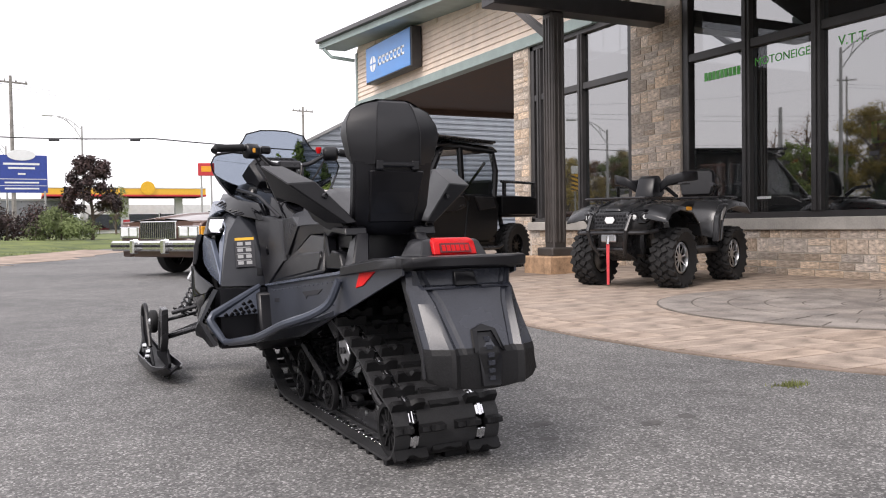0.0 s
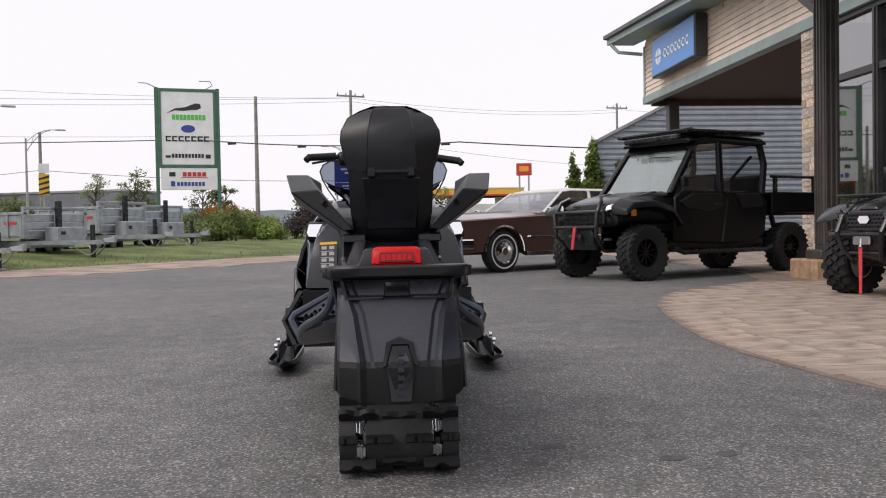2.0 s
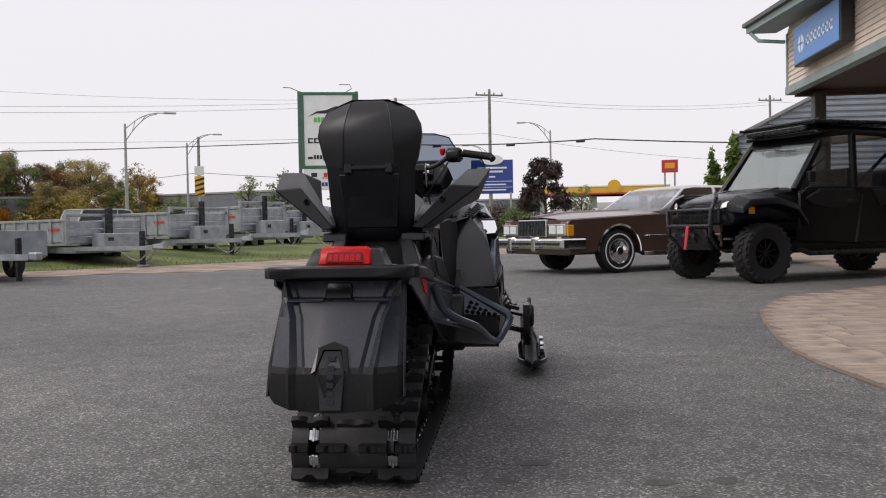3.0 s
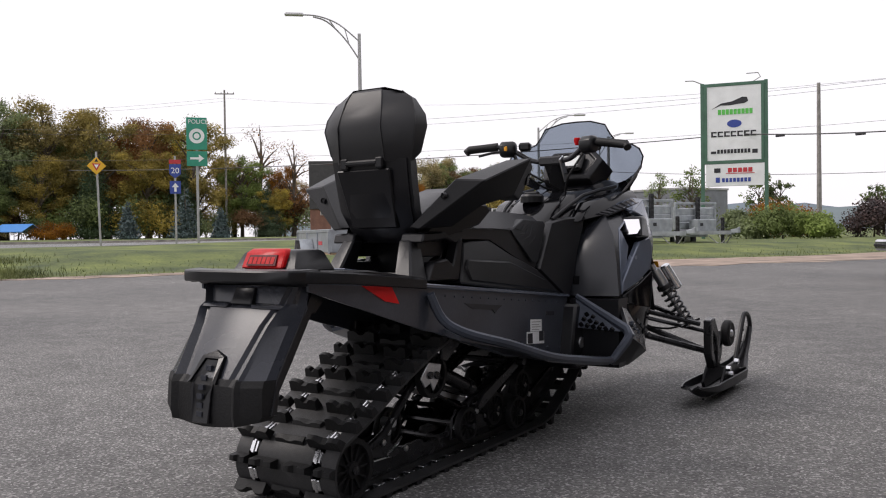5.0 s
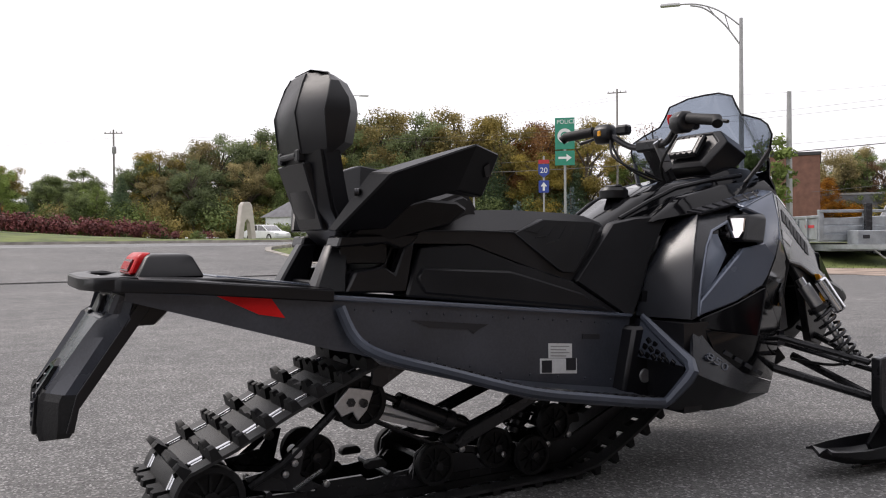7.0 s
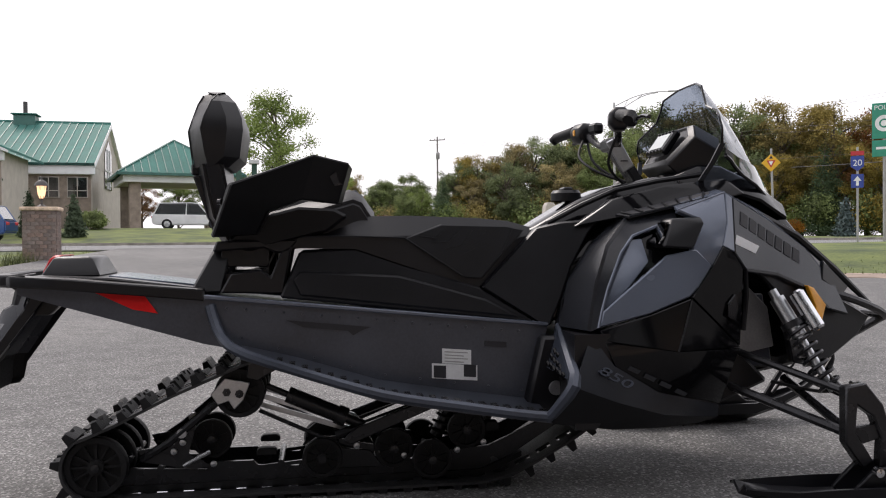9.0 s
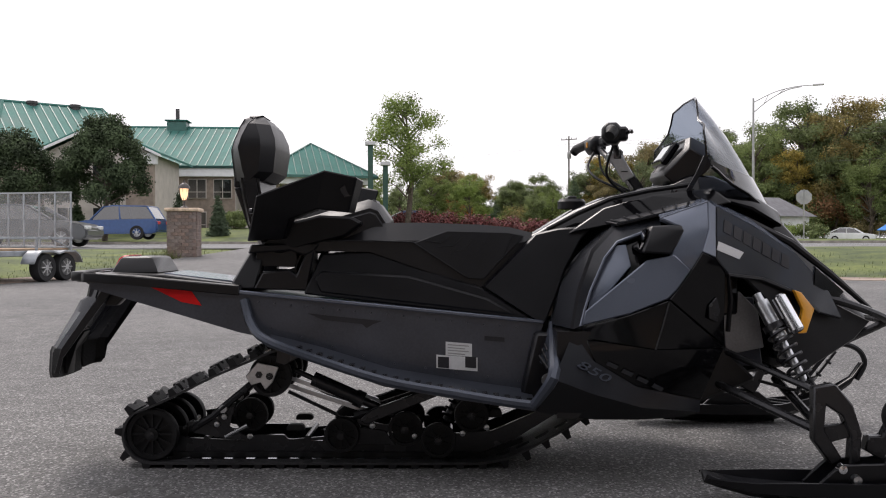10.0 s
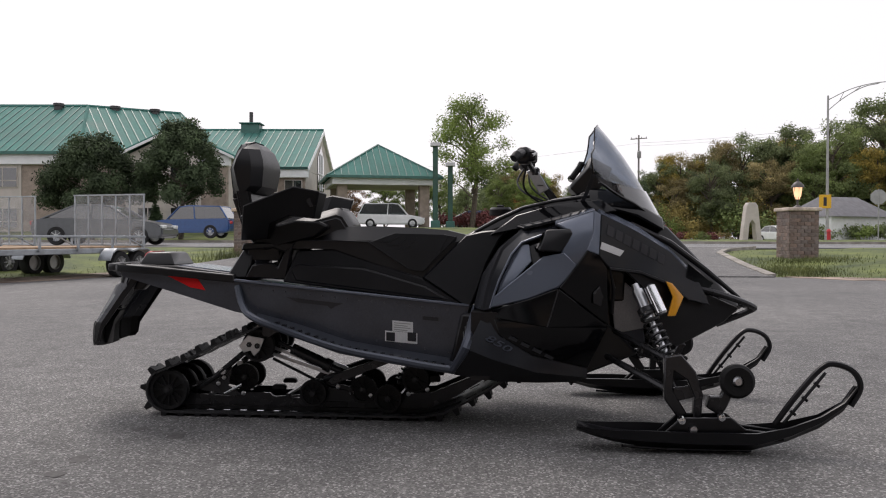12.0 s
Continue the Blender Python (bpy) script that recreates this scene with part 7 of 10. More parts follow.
    part("wiper", tube([(0.1, -0.92, 1.74), (-0.1, -0.85, 1.7), (-0.35, -0.86, 1.68)], 0.008, 6), STEELBLACK, utv)
    part("roof", loft([[(-0.66, y, z), (-0.62, y, z + 0.06), (0.62, y, z + 0.06), (0.66, y, z)] for y, z in ((-0.92, 1.88), (-1.2, 1.93), (-2.5, 1.93), (-2.6, 1.89))], 0.02), BLACKPAINT, utv)
    bar = part("light_bar", box((-0.52, -0.9, 1.93), (0.52, -0.82, 2.0), 0.015), STEELBLACK, utv, "black roof light bar")
    for k in range(8):
        part("light_cell", box((-0.49 + 0.125 * k, -0.821, 1.943), (-0.385 + 0.125 * k, -0.814, 1.987), 0.004), CARGLASS, bar)
    rack = part("roof_rack", box((-0.64, -2.5, 2.02), (0.64, -0.95, 2.05), 0.01), STEELBLACK, utv)
    for y in (-2.5, -0.95):
        part("rack_bar", tube([(-0.66, y, 2.06), (0.66, y, 2.06)], 0.022, 6), STEELBLACK, rack)
    for s in (-1, 1):
        part("rack_bar", tube([(s * 0.66, -2.5, 2.06), (s * 0.66, -0.85, 2.04)], 0.022, 6), STEELBLACK, rack)
    # seats, bed, rear frame
    for y in (-1.25, -2.2):
        part("bench_seat", box((-0.6, y - 0.25, 0.6), (0.6, y + 0.25, 0.85), 0.05), VINYL, utv)
        part("bench_back", box((-0.6, y - 0.36, 0.8), (0.6, y - 0.24, 1.45), 0.04), VINYL, utv)
    part("steering_wheel", lathe([(0.17, -0.015), (0.185, 0.0), (0.17, 0.015), (0.155, 0.0), (0.17, -0.015)], 24, shift(-0.32, -0.95, 1.22) @ rot("Z", -90) @ rot("Y", 40)), STEELBLACK, utv)
    part("dashboard", box((-0.62, -0.75, 0.9), (0.62, -0.5, 1.16), 0.04), PLASTIC, utv)
    part("floor_pan", box((-0.64, -2.5, 0.45), (0.64, -0.5, 0.52)), PLASTIC, utv)
    bed = part("cargo_bed", box((-0.68, -3.75, 0.85), (0.68, -2.66, 0.92), 0.01), BLACKPAINT, utv)
    for lo, hi in (((-0.7, -3.75, 0.88), (-0.64, -2.66, 1.2)), ((0.64, -3.75, 0.88), (0.7, -2.66, 1.2)), ((-0.7, -2.7, 0.88), (0.7, -2.64, 1.2)), ((-0.7, -3.78, 0.88), (0.7, -3.72, 1.18))):
        part("bed_side", box(lo, hi, 0.015), BLACKPAINT, bed)
    for s in (-1, 1):
        for y in (-3.7, -2.75):
            part("bed_post", box((s * 0.67 - 0.025, y - 0.03, 1.2), (s * 0.67 + 0.025, y + 0.03, 1.42), 0.006), STEELBLACK, bed)
        part("bed_rail", tube([(s * 0.67, -3.75, 1.43), (s * 0.67, -2.66, 1.43)], 0.024, 6), STEELBLACK, bed)
        part("rear_arm", tube([(s * 0.3, -2.5, 0.5), (s * 0.6, -3.05, 0.4)], 0.03, 6), STEELBLACK, utv)
        part("rear_shock", tube([(s * 0.5, -3.05, 0.42), (s * 0.45, -2.95, 0.85)], 0.04, 8), STEELBLACK, utv)
    part("rear_frame", box((-0.35, -3.6, 0.5), (0.35, -2.5, 0.62), 0.02), STEELBLACK, utv)


def build_atv():
    atv = thing("quad_bike", "grey two-up quad bike with racks and winch strap", "quad bike", heading(5.02, 5.13, 203))
    tyre, rim = tyre_mesh(0.335, 0.27, 0.19, 20, 0.03), rim_mesh(0.19, 0.2, BLACKPAINT, 9)
    bright = rim_mesh(0.17, 0.214, ALU, 9)
    for x in (-0.49, 0.49):
        for y in (0.0, -1.48):
            w = add_wheel(atv, tyre, rim, x, y, 0.335)
            part("rim_spokes", bright, None, w)
    part("frame", box((-0.22, -1.7, 0.35), (0.22, 0.2, 0.62), 0.03), STEELBLACK, atv)
    both("footwell", lambda: box((0.2, -1.12, 0.36), (0.55, -0.38, 0.44), 0.02), PLASTIC, atv)
    both("front_fender", lambda: loft([[(0.22, y, z + 0.04), (0.42, y, z + 0.05), (0.6, y, z), (0.62, y, z - 0.05), (0.5, y, z - 0.03)] for y, z in ((-0.46, 0.6), (-0.4, 0.74), (-0.2, 0.87), (0.1, 0.9), (0.3, 0.86), (0.42, 0.76))], 0.01), ATVGREY, atv)
    both("rear_fender", lambda: loft([[(0.2, y, z + 0.05), (0.42, y, z + 0.05), (0.6, y, z), (0.62, y, z - 0.06), (0.5, y, z - 0.03)] for y, z in ((-1.02, 0.55), (-1.08, 0.78), (-1.2, 0.92), (-1.5, 0.96), (-1.8, 0.95), (-1.95, 0.86))], 0.01), ATVGREY, atv)
    both("fender_side", lambda: prism([(-0.95, 0.48), (-1.0, 0.78), (-1.14, 0.93), (-1.3, 0.94), (-1.12, 0.7), (-1.1, 0.5)], "x", 0.52, 0.6, 0.015), ATVGREY, atv)
    both("side_plate", lambda: prism([(-1.03, 0.74), (-1.06, 0.84), (-1.16, 0.9), (-1.2, 0.86), (-1.12, 0.74)], "x", 0.6, 0.606, 0.002), SILVER, atv, "silver side plate")
    nose = part("nose", loft([[(-w, y, zb), (-w, y, zt - 0.04), (-w * 0.6, y, zt), (w * 0.6, y, zt), (w, y, zt - 0.04), (w, y, zb)] for y, w, zb, zt in ((-0.35, 0.22, 0.6, 0.96), (0.05, 0.3, 0.62, 0.97), (0.35, 0.34, 0.62, 0.9), (0.5, 0.28, 0.64, 0.82))], 0.02), ATVGREY, atv)
    part("grille", prism([(-0.22, 0.66), (0.22, 0.66), (0.17, 0.83), (-0.17, 0.83)], "y", [0.52, 0.52, 0.5, 0.5], [0.45, 0.45, 0.42, 0.42]), STEELBLACK, nose)
    bm = bmesh.new()
    for j in range(4):
        for k in range(9):
            merge(bm, box((-0.19 + 0.042 * k + 0.02 * (j % 2), 0.512 - 0.004 * j, 0.68 + 0.036 * j), (-0.165 + 0.042 * k + 0.02 * (j % 2), 0.526 - 0.004 * j, 0.7 + 0.036 * j), 0.0))
    part("grille_mesh", bm, PLASTIC, nose)
    part("badge", prism([(-0.06, 0.755), (-0.04, 0.79), (0.04, 0.79), (0.06, 0.755), (0.035, 0.72), (-0.035, 0.72)], "y", 0.524, 0.536), WHITE, nose, "white hexagonal badge")
    both("headlamp", lambda: prism([(0.22, 0.72), (0.2, 0.83), (0.36, 0.87), (0.44, 0.8), (0.36, 0.71)], "y", [0.48, 0.46, 0.34, 0.3, 0.38], [0.52, 0.5, 0.38, 0.34, 0.42], 0.01), GLOSS, nose)
    for s in (-1, 1):
        for x in (0.27, 0.36):
            part("lamp_ring", lathe([(0.036, 0.004), (0.042, 0.01), (0.05, 0.004), (0.05, -0.01)], 16, shift(s * x, 0.512 - 0.9 * (x - 0.25), 0.785) @ rot("Z", 90 - s * 30)), STEELBLACK, nose)
            part("headlamp_lens", lathe([(0.001, 0.004), (0.02, 0.002), (0.026, 0.0)], 14, shift(s * x, 0.512 - 0.9 * (x - 0.25), 0.785) @ rot("Z", 90 - s * 30)), LAMP, nose)
    part("front_bumper", tube(smooth_line([(-0.46, 0.34, 0.64), (-0.4, 0.5, 0.62), (-0.2, 0.58, 0.62), (0.2, 0.58, 0.62), (0.4, 0.5, 0.62), (0.46, 0.34, 0.64)], 3), 0.022, 8), STEELBLACK, atv)
    both("bumper_stay", lambda: tube([(0.24, 0.5, 0.8), (0.23, 0.6, 0.64), (0.2, 0.57, 0.5), (0.15, 0.48, 0.38)], 0.024, 8), STEELBLACK, atv)
    part("bumper_cross", tube([(-0.17, 0.52, 0.44), (0.17, 0.52, 0.44)], 0.018, 8), STEELBLACK, atv)
    part("hood_scoop", loft([[(-w, y, z), (-w * 0.7, y, z + 0.03), (w * 0.7, y, z + 0.03), (w, y, z)] for y, w, z in ((0.46, 0.1, 0.85), (0.3, 0.15, 0.9), (0.0, 0.18, 0.97))], 0.006), ATVGREY, atv)
    both("hood_ridge", lambda: tube([(0.2, 0.46, 0.84), (0.24, 0.3, 0.905), (0.24, 0.0, 0.98)], [0.012, 0.02, 0.015], 6), ATVGREY, atv)
    part("skid", prism([(0.2, 0.3), (0.5, 0.42), (0.52, 0.6), (0.2, 0.6)], "x", -0.16, 0.16, 0.01), STEELBLACK, atv)
    part("winch", box((-0.09, 0.5, 0.52), (0.09, 0.57, 0.6), 0.01), ALU, atv)
    part("tow_strap", prism([(-0.02, 0.5), (0.02, 0.5), (0.015, 0.06), (-0.015, 0.06)], "y", 0.57, 0.58, 0.003), STRAP, atv, "red winch strap")
    part("winch_hook", tube([(0, 0.575, 0.58), (0, 0.58, 0.5)], 0.014, 6), BRIGHT, atv)
    for y0, y1, z, w in ((-0.25, 0.42, 0.99, 0.4), (-2.0, -1.4, 1.02, 0.42)):
        rack = part("rack", tube(smooth_line([(-w, y0, z), (-w, y1 - 0.1, z), (-w * 0.6, y1, z), (w * 0.6, y1, z), (w, y1 - 0.1, z), (w, y0, z), (-w, y0, z)], 3), 0.015, 6), STEELBLACK, atv)
        for k in range(5):
            x = -w * 0.7 + w * 0.35 * k
            part("rack_bar", tube([(x, y0, z), (x, y1 - 0.02, z)], 0.01, 6), STEELBLACK, rack)
        for s in (-1, 1):
            part("rack_stay", tube([(s * w * 0.6, y1 - 0.15, z), (s * w * 0.6, y1 - 0.15, z - 0.14)], 0.012, 6), STEELBLACK, rack)
    part("tank", loft([[(-w, y, 0.62), (-w, y, zt - 0.05), (-w * 0.6, y, zt), (w * 0.6, y, zt), (w, y, zt - 0.05), (w, y, 0.62)] for y, w, zt in ((-0.28, 0.2, 0.98), (-0.5, 0.19, 0.97), (-0.72, 0.15, 0.88))], 0.02), ATVGREY, atv)
    part("rider_seat", loft([[(-w, y, zt - 0.12), (-w * 0.8, y, zt), (w * 0.8, y, zt), (w, y, zt - 0.12)] for y, w, zt in ((-0.68, 0.13, 0.9), (-0.9, 0.17, 0.9), (-1.15, 0.18, 0.97), (-1.7, 0.18, 1.0))], 0.03), VINYL, atv)
    part("passenger_back", loft([[(-w, y, z), (w, y, z), (w * 0.9, y - 0.1, z), (-w * 0.9, y - 0.1, z)] for w, y, z in ((0.2, -1.7, 1.05), (0.24, -1.72, 1.2), (0.22, -1.76, 1.36), (0.16, -1.78, 1.4))], 0.03), VINYL, atv)
    both("passenger_handle", lambda: tube([(0.25, -1.7, 1.05), (0.34, -1.6, 1.16), (0.34, -1.4, 1.18)], 0.025, 8), STEELBLACK, atv)
    bar = part("handlebar", tube(smooth_line([(-0.4, -0.62, 1.17), (-0.2, -0.52, 1.16), (0, -0.5, 1.1), (0.2, -0.52, 1.16), (0.4, -0.62, 1.17)], 4), 0.013, 8), STEELBLACK, atv)
    part("dash_pod", loft([[(-w, y, zb), (-w * 0.8, y, zt), (w * 0.8, y, zt), (w, y, zb)] for y, w, zb, zt in ((-0.6, 0.1, 1.05, 1.18), (-0.44, 0.14, 1.0, 1.27), (-0.34, 0.13, 1.0, 1.24), (-0.26, 0.12, 0.99, 1.06))], 0.015), PLASTIC, bar)
    part("pod_trim", box((-0.1, -0.36, 0.985), (0.1, -0.28, 1.03), 0.01), SILVER, bar)
    both("hand_guard", lambda: loft([[(x, y, z - 0.06), (x, y + 0.02, z + 0.05), (x + 0.005, y - 0.02, z + 0.06), (x + 0.005, y - 0.04, z - 0.05)] for x, y, z in ((0.14, -0.38, 1.12), (0.26, -0.34, 1.2), (0.42, -0.4, 1.24), (0.52, -0.54, 1.25))], 0.01), PLASTIC, bar)
    for s in (-1, 1):
        part("switch_box", box((-0.05, -0.03, -0.03), (0.05, 0.03, 0.03), 0.014, shift(s * 0.24, -0.53, 1.2)), PLASTIC, bar)
        part("front_shock", tube([(s * 0.36, 0.0, 0.36), (s * 0.26, -0.05, 0.75)], 0.035, 8), STEELBLACK, atv)
        part("arm", tube([(s * 0.15, 0.05, 0.36), (s * 0.42, 0.0, 0.32)], 0.022, 6), STEELBLACK, atv)
        part("arm", tube([(s * 0.15, -1.45, 0.36), (s * 0.42, -1.48, 0.32)], 0.022, 6), STEELBLACK, atv)
        part("reflector", box((-0.004, -0.06, -0.02), (0.004, 0.06, 0.02), 0.002, shift(s * 0.622, -0.1, 0.87)), AMBER, atv)


def build_sedan():
    car = thing("vintage_sedan", "maroon vintage luxury sedan with chrome bumper and white roof", "car", heading(1.62, 11.75, 213))
    tyre = mesh_of("tyre", lathe([(0.2, -0.09), (0.3, -0.11), (0.345, -0.08), (0.345, 0.08), (0.3, 0.11), (0.2, 0.09)], 32), TYRE)
    white = mesh_of("whitewall", lathe([(0.262, 0.112), (0.283, 0.113), (0.283, 0.105), (0.262, 0.104), (0.262, 0.112)], 32), WHITE)
    hub = lathe([(0.001, 0.13), (0.06, 0.13), (0.08, 0.115), (0.18, 0.1), (0.2, 0.112), (0.21, 0.09)], 32)
    hub = mesh_of("rim", hub, CHROME)
    for x in (-0.78, 0.78):
        for y in (0.0, -3.3):
            w = add_wheel(car, tyre, hub, x, y, 0.345)
            part("whitewall", white, None, w)
    # body: long hood, deck, wheel cut-outs
    def arch(y):
        return [(y + 0.44 * math.cos(radians(a)), 0.34 + 0.4 * math.sin(radians(a))) for a in range(0, 181, 20)]

    low = [(0.98, 0.3)] + arch(0.0) + [(-0.6, 0.26), (-2.6, 0.26)] + arch(-3.3) + [(-4.6, 0.36), (-4.75, 0.8), (-3.3, 0.97), (-1.0, 0.95), (0.95, 0.86), (1.02, 0.8)]
    both("body_side", lambda: prism(low, "x", 0.7, [0.9] * len(low), 0.02), MAROON, car)
    part("body_core", box((-0.7, -4.6, 0.3), (0.7, 0.95, 0.84), 0.02), MAROON, car)
    part("hood", loft([[(-0.88, y, z - 0.06), (-0.55, y, z), (-0.12, y, z + 0.03), (0.12, y, z + 0.03), (0.55, y, z), (0.88, y, z - 0.06)] for y, z in ((1.0, 0.87), (0.5, 0.93), (-0.3, 0.96), (-0.95, 0.98))], caps=False, closed=False), MAROON, car)
    part("hood_centre", loft([[(-0.12, y, z), (-0.07, y, z + 0.04), (0.07, y, z + 0.04), (0.12, y, z)] for y, z in ((1.02, 0.88), (0.4, 0.95), (-0.9, 1.0))], 0.01), MAROON, car)
    part("deck_lid", box((-0.86, -4.72, 0.86), (0.86, -3.35, 0.99), 0.04), MAROON, car)
    roof = part("roof", loft([[(-w, y, z - 0.05), (-w * 0.85, y, z), (w * 0.85, y, z), (w, y, z - 0.05)] for y, w, z in ((-1.55, 0.66, 1.38), (-1.8, 0.68, 1.42), (-2.8, 0.68, 1.42), (-3.2, 0.66, 1.36))], 0.02), VINYLROOF, car, "white vinyl roof")
    for s in (-1, 1):
        part("pillar", tube([(s * 0.8, -0.98, 0.98), (s * 0.66, -1.58, 1.36)], 0.025, 6), CHROME, car)
        part("pillar", tube([(s * 0.8, -2.2, 0.97), (s * 0.68, -2.25, 1.38)], 0.03, 6), VINYLROOF, car)
        part("rear_quarter", prism([(-2.95, 0.96), (-2.75, 1.38), (-3.2, 1.36), (-3.75, 0.97)], "x", [s * 0.74, s * 0.62, s * 0.62, s * 0.74], [s * 0.82, s * 0.68, s * 0.68, s * 0.82]), VINYLROOF, car)
        part("side_window", prism([(-1.05, 0.97), (-1.6, 1.36), (-2.75, 1.37), (-2.95, 0.97)], "x", [s * 0.795, s * 0.665, s * 0.665, s * 0.795], [s * 0.8, s * 0.67, s * 0.67, s * 0.8]), CARGLASS, car).visible_shadow = False
        part("side_trim", box((s * 0.905 - 0.01, -4.5, 0.56), (s * 0.905 + 0.01, -0.5, 0.59), 0.004), CHROME, car)
        part("sill_trim", box((s * 0.9 - 0.01, -2.8, 0.27), (s * 0.9 + 0.012, -0.5, 0.33), 0.004), CHROME, car)
        m = lathe([(0.41, 0.0), (0.44, 0.012), (0.41, 0.02)], 32, shift(s * 0.9 - (0.02 if s < 0 else 0), 0, 0.34))
        bmesh.ops.delete(m, geom=[v for v in m.verts if v.co.z < 0.3], context="VERTS")
        part("arch_trim", m, CHROME, car)
        part("mirror", box((-0.05, -0.04, -0.04), (0.05, 0.04, 0.04), 0.015, shift(s * 0.95, -1.0, 1.03)), CHROME, car)
        bez = part("lamp_bezel", box((s * 0.66 - 0.22, 0.97, 0.6), (s * 0.66 + 0.22, 1.05, 0.78), 0.01), CHROME, car)
        for dx in (-0.1, 0.1):
            part("headlamp", box((s * 0.66 + dx - 0.085, 1.04, 0.63), (s * 0.66 + dx + 0.085, 1.06, 0.76), 0.02), LAMP, bez)
        part("corner_lamp", box((s * 0.9 - 0.02, 0.9, 0.6), (s * 0.9 + 0.015, 1.02, 0.77), 0.008), AMBER, car)
        part("bumper_guard", box((s * 0.34 - 0.05, 1.16, 0.36), (s * 0.34 + 0.05, 1.28, 0.58), 0.02), CHROME, car)
        part("bumper_end", box((s * 0.93 - 0.04, 0.7, 0.4), (s * 0.93 + 0.03, 1.15, 0.56), 0.02), CHROME, car)
    part("windscreen", prism([(-0.78, 0.98), (0.78, 0.98), (0.62, 1.37), (-0.62, 1.37)], "y", [-0.95, -0.95, -1.56, -1.56], [-0.97, -0.97, -1.58, -1.58]), CARGLASS, car).visible_shadow = False
    part("interior", box((-0.68, -3.1, 0.7), (0.68, -1.1, 1.02), 0.05), MAROON, car)
    part("seat_back", box((-0.66, -2.2, 0.9), (0.66, -2.0, 1.24), 0.05), MAROON, car)
    grille = part("grille", box((-0.4, 0.98, 0.58), (0.4, 1.06, 0.86), 0.012), CHROME, car)
    for k in range(18):
        part("grille_bar", box((-0.375 + 0.043 * k, 1.06, 0.6), (-0.36 + 0.043 * k, 1.068, 0.84)), STEELBLACK, grille)
    part("front_panel", box((-0.88, 0.9, 0.5), (0.88, 1.0, 0.86), 0.02), MAROON, car)
    part("bumper", box((-0.95, 1.05, 0.4), (0.95, 1.18, 0.56), 0.03), CHROME, car, "heavy chrome bumper")
    part("bumper_strip", box((-0.93, 1.18, 0.46), (0.93, 1.195, 0.5), 0.006), STEELBLACK, car)
    part("ornament", box((-0.012, 0.99, 0.9), (0.012, 1.02, 0.99), 0.004), CHROME, car)


def build_far_car(name, label, x, y, angle, mat, length=4.5, height=1.45, tall=False, z=0.2):
    """A parked or passing car seen far off."""
    car = thing(name, label, "car", shift(0, 0, z) @ heading(x, y, angle))
    w, l = 0.88, length
    low = [(0.85, 0.35), (0.85, 0.62), (0.6, 0.78), (-0.2, 0.92)] + ([(-l + 1.0, 0.98), (-l + 0.8, 0.9)] if tall else [(-l + 1.5, 0.96), (-l + 0.85, 0.9)]) + [(-l + 0.8, 0.4), (-l + 1.0, 0.28), (0.7, 0.25)]
    part("body", prism(low, "x", -w, w, 0.06, 2), mat, car)
    if tall:
        cab = [(-0.35, 0.92), (-1.0, height - 0.06), (-1.4, height), (-l + 1.3, height - 0.03), (-l + 0.9, 0.95)]
    else:
        cab = [(-0.35, 0.9), (-1.1, height - 0.06), (-1.5, height), (-2.4, height - 0.02), (-l + 1.15, 0.95)]
    part("cabin", prism(cab, "x", -w + 0.1, w - 0.1, 0.05, 2), WINDOW, car)
    part("roof", prism([(p[0] * 1.0, p[1] + 0.01) for p in cab[1:4]] + [(cab[3][0], cab[3][1] - 0.05), (cab[1][0], cab[1][1] - 0.05)], "x", -w + 0.12, w - 0.12, 0.02), mat, car)
    for s in (-1, 1):
        for yy in ((cab[0][0], cab[1][0]), (-1.75, -1.7), (cab[4][0], cab[3][0])):
            part("pillar", tube([(s * (w - 0.1), yy[0], 0.92), (s * (w - 0.13), yy[1], height - 0.06)], 0.04, 6), mat, car)
        part("tail_lamp", box((s * 0.62 - 0.16, -l + 0.77, 0.72), (s * 0.62 + 0.2, -l + 0.86, 0.86), 0.02), REDMARK, car)
        part("headlamp", box((s * 0.62 - 0.15, 0.72, 0.6), (s * 0.62 + 0.2, 0.86, 0.72), 0.02), LAMP, car)
    tyre = mesh_of("tyre", lathe([(0.2, -0.1), (0.31, -0.11), (0.33, -0.08), (0.33, 0.08), (0.31, 0.11), (0.2, 0.1)], 20), TYRE)
    rim = rim_mesh(0.21, 0.2, ALU, 7, 0.5)
    for x in (-w + 0.07, w - 0.07):
        for yy in (0.0, -l + 1.75):
            add_wheel(car, tyre, rim, x, yy, 0.33)
    return car


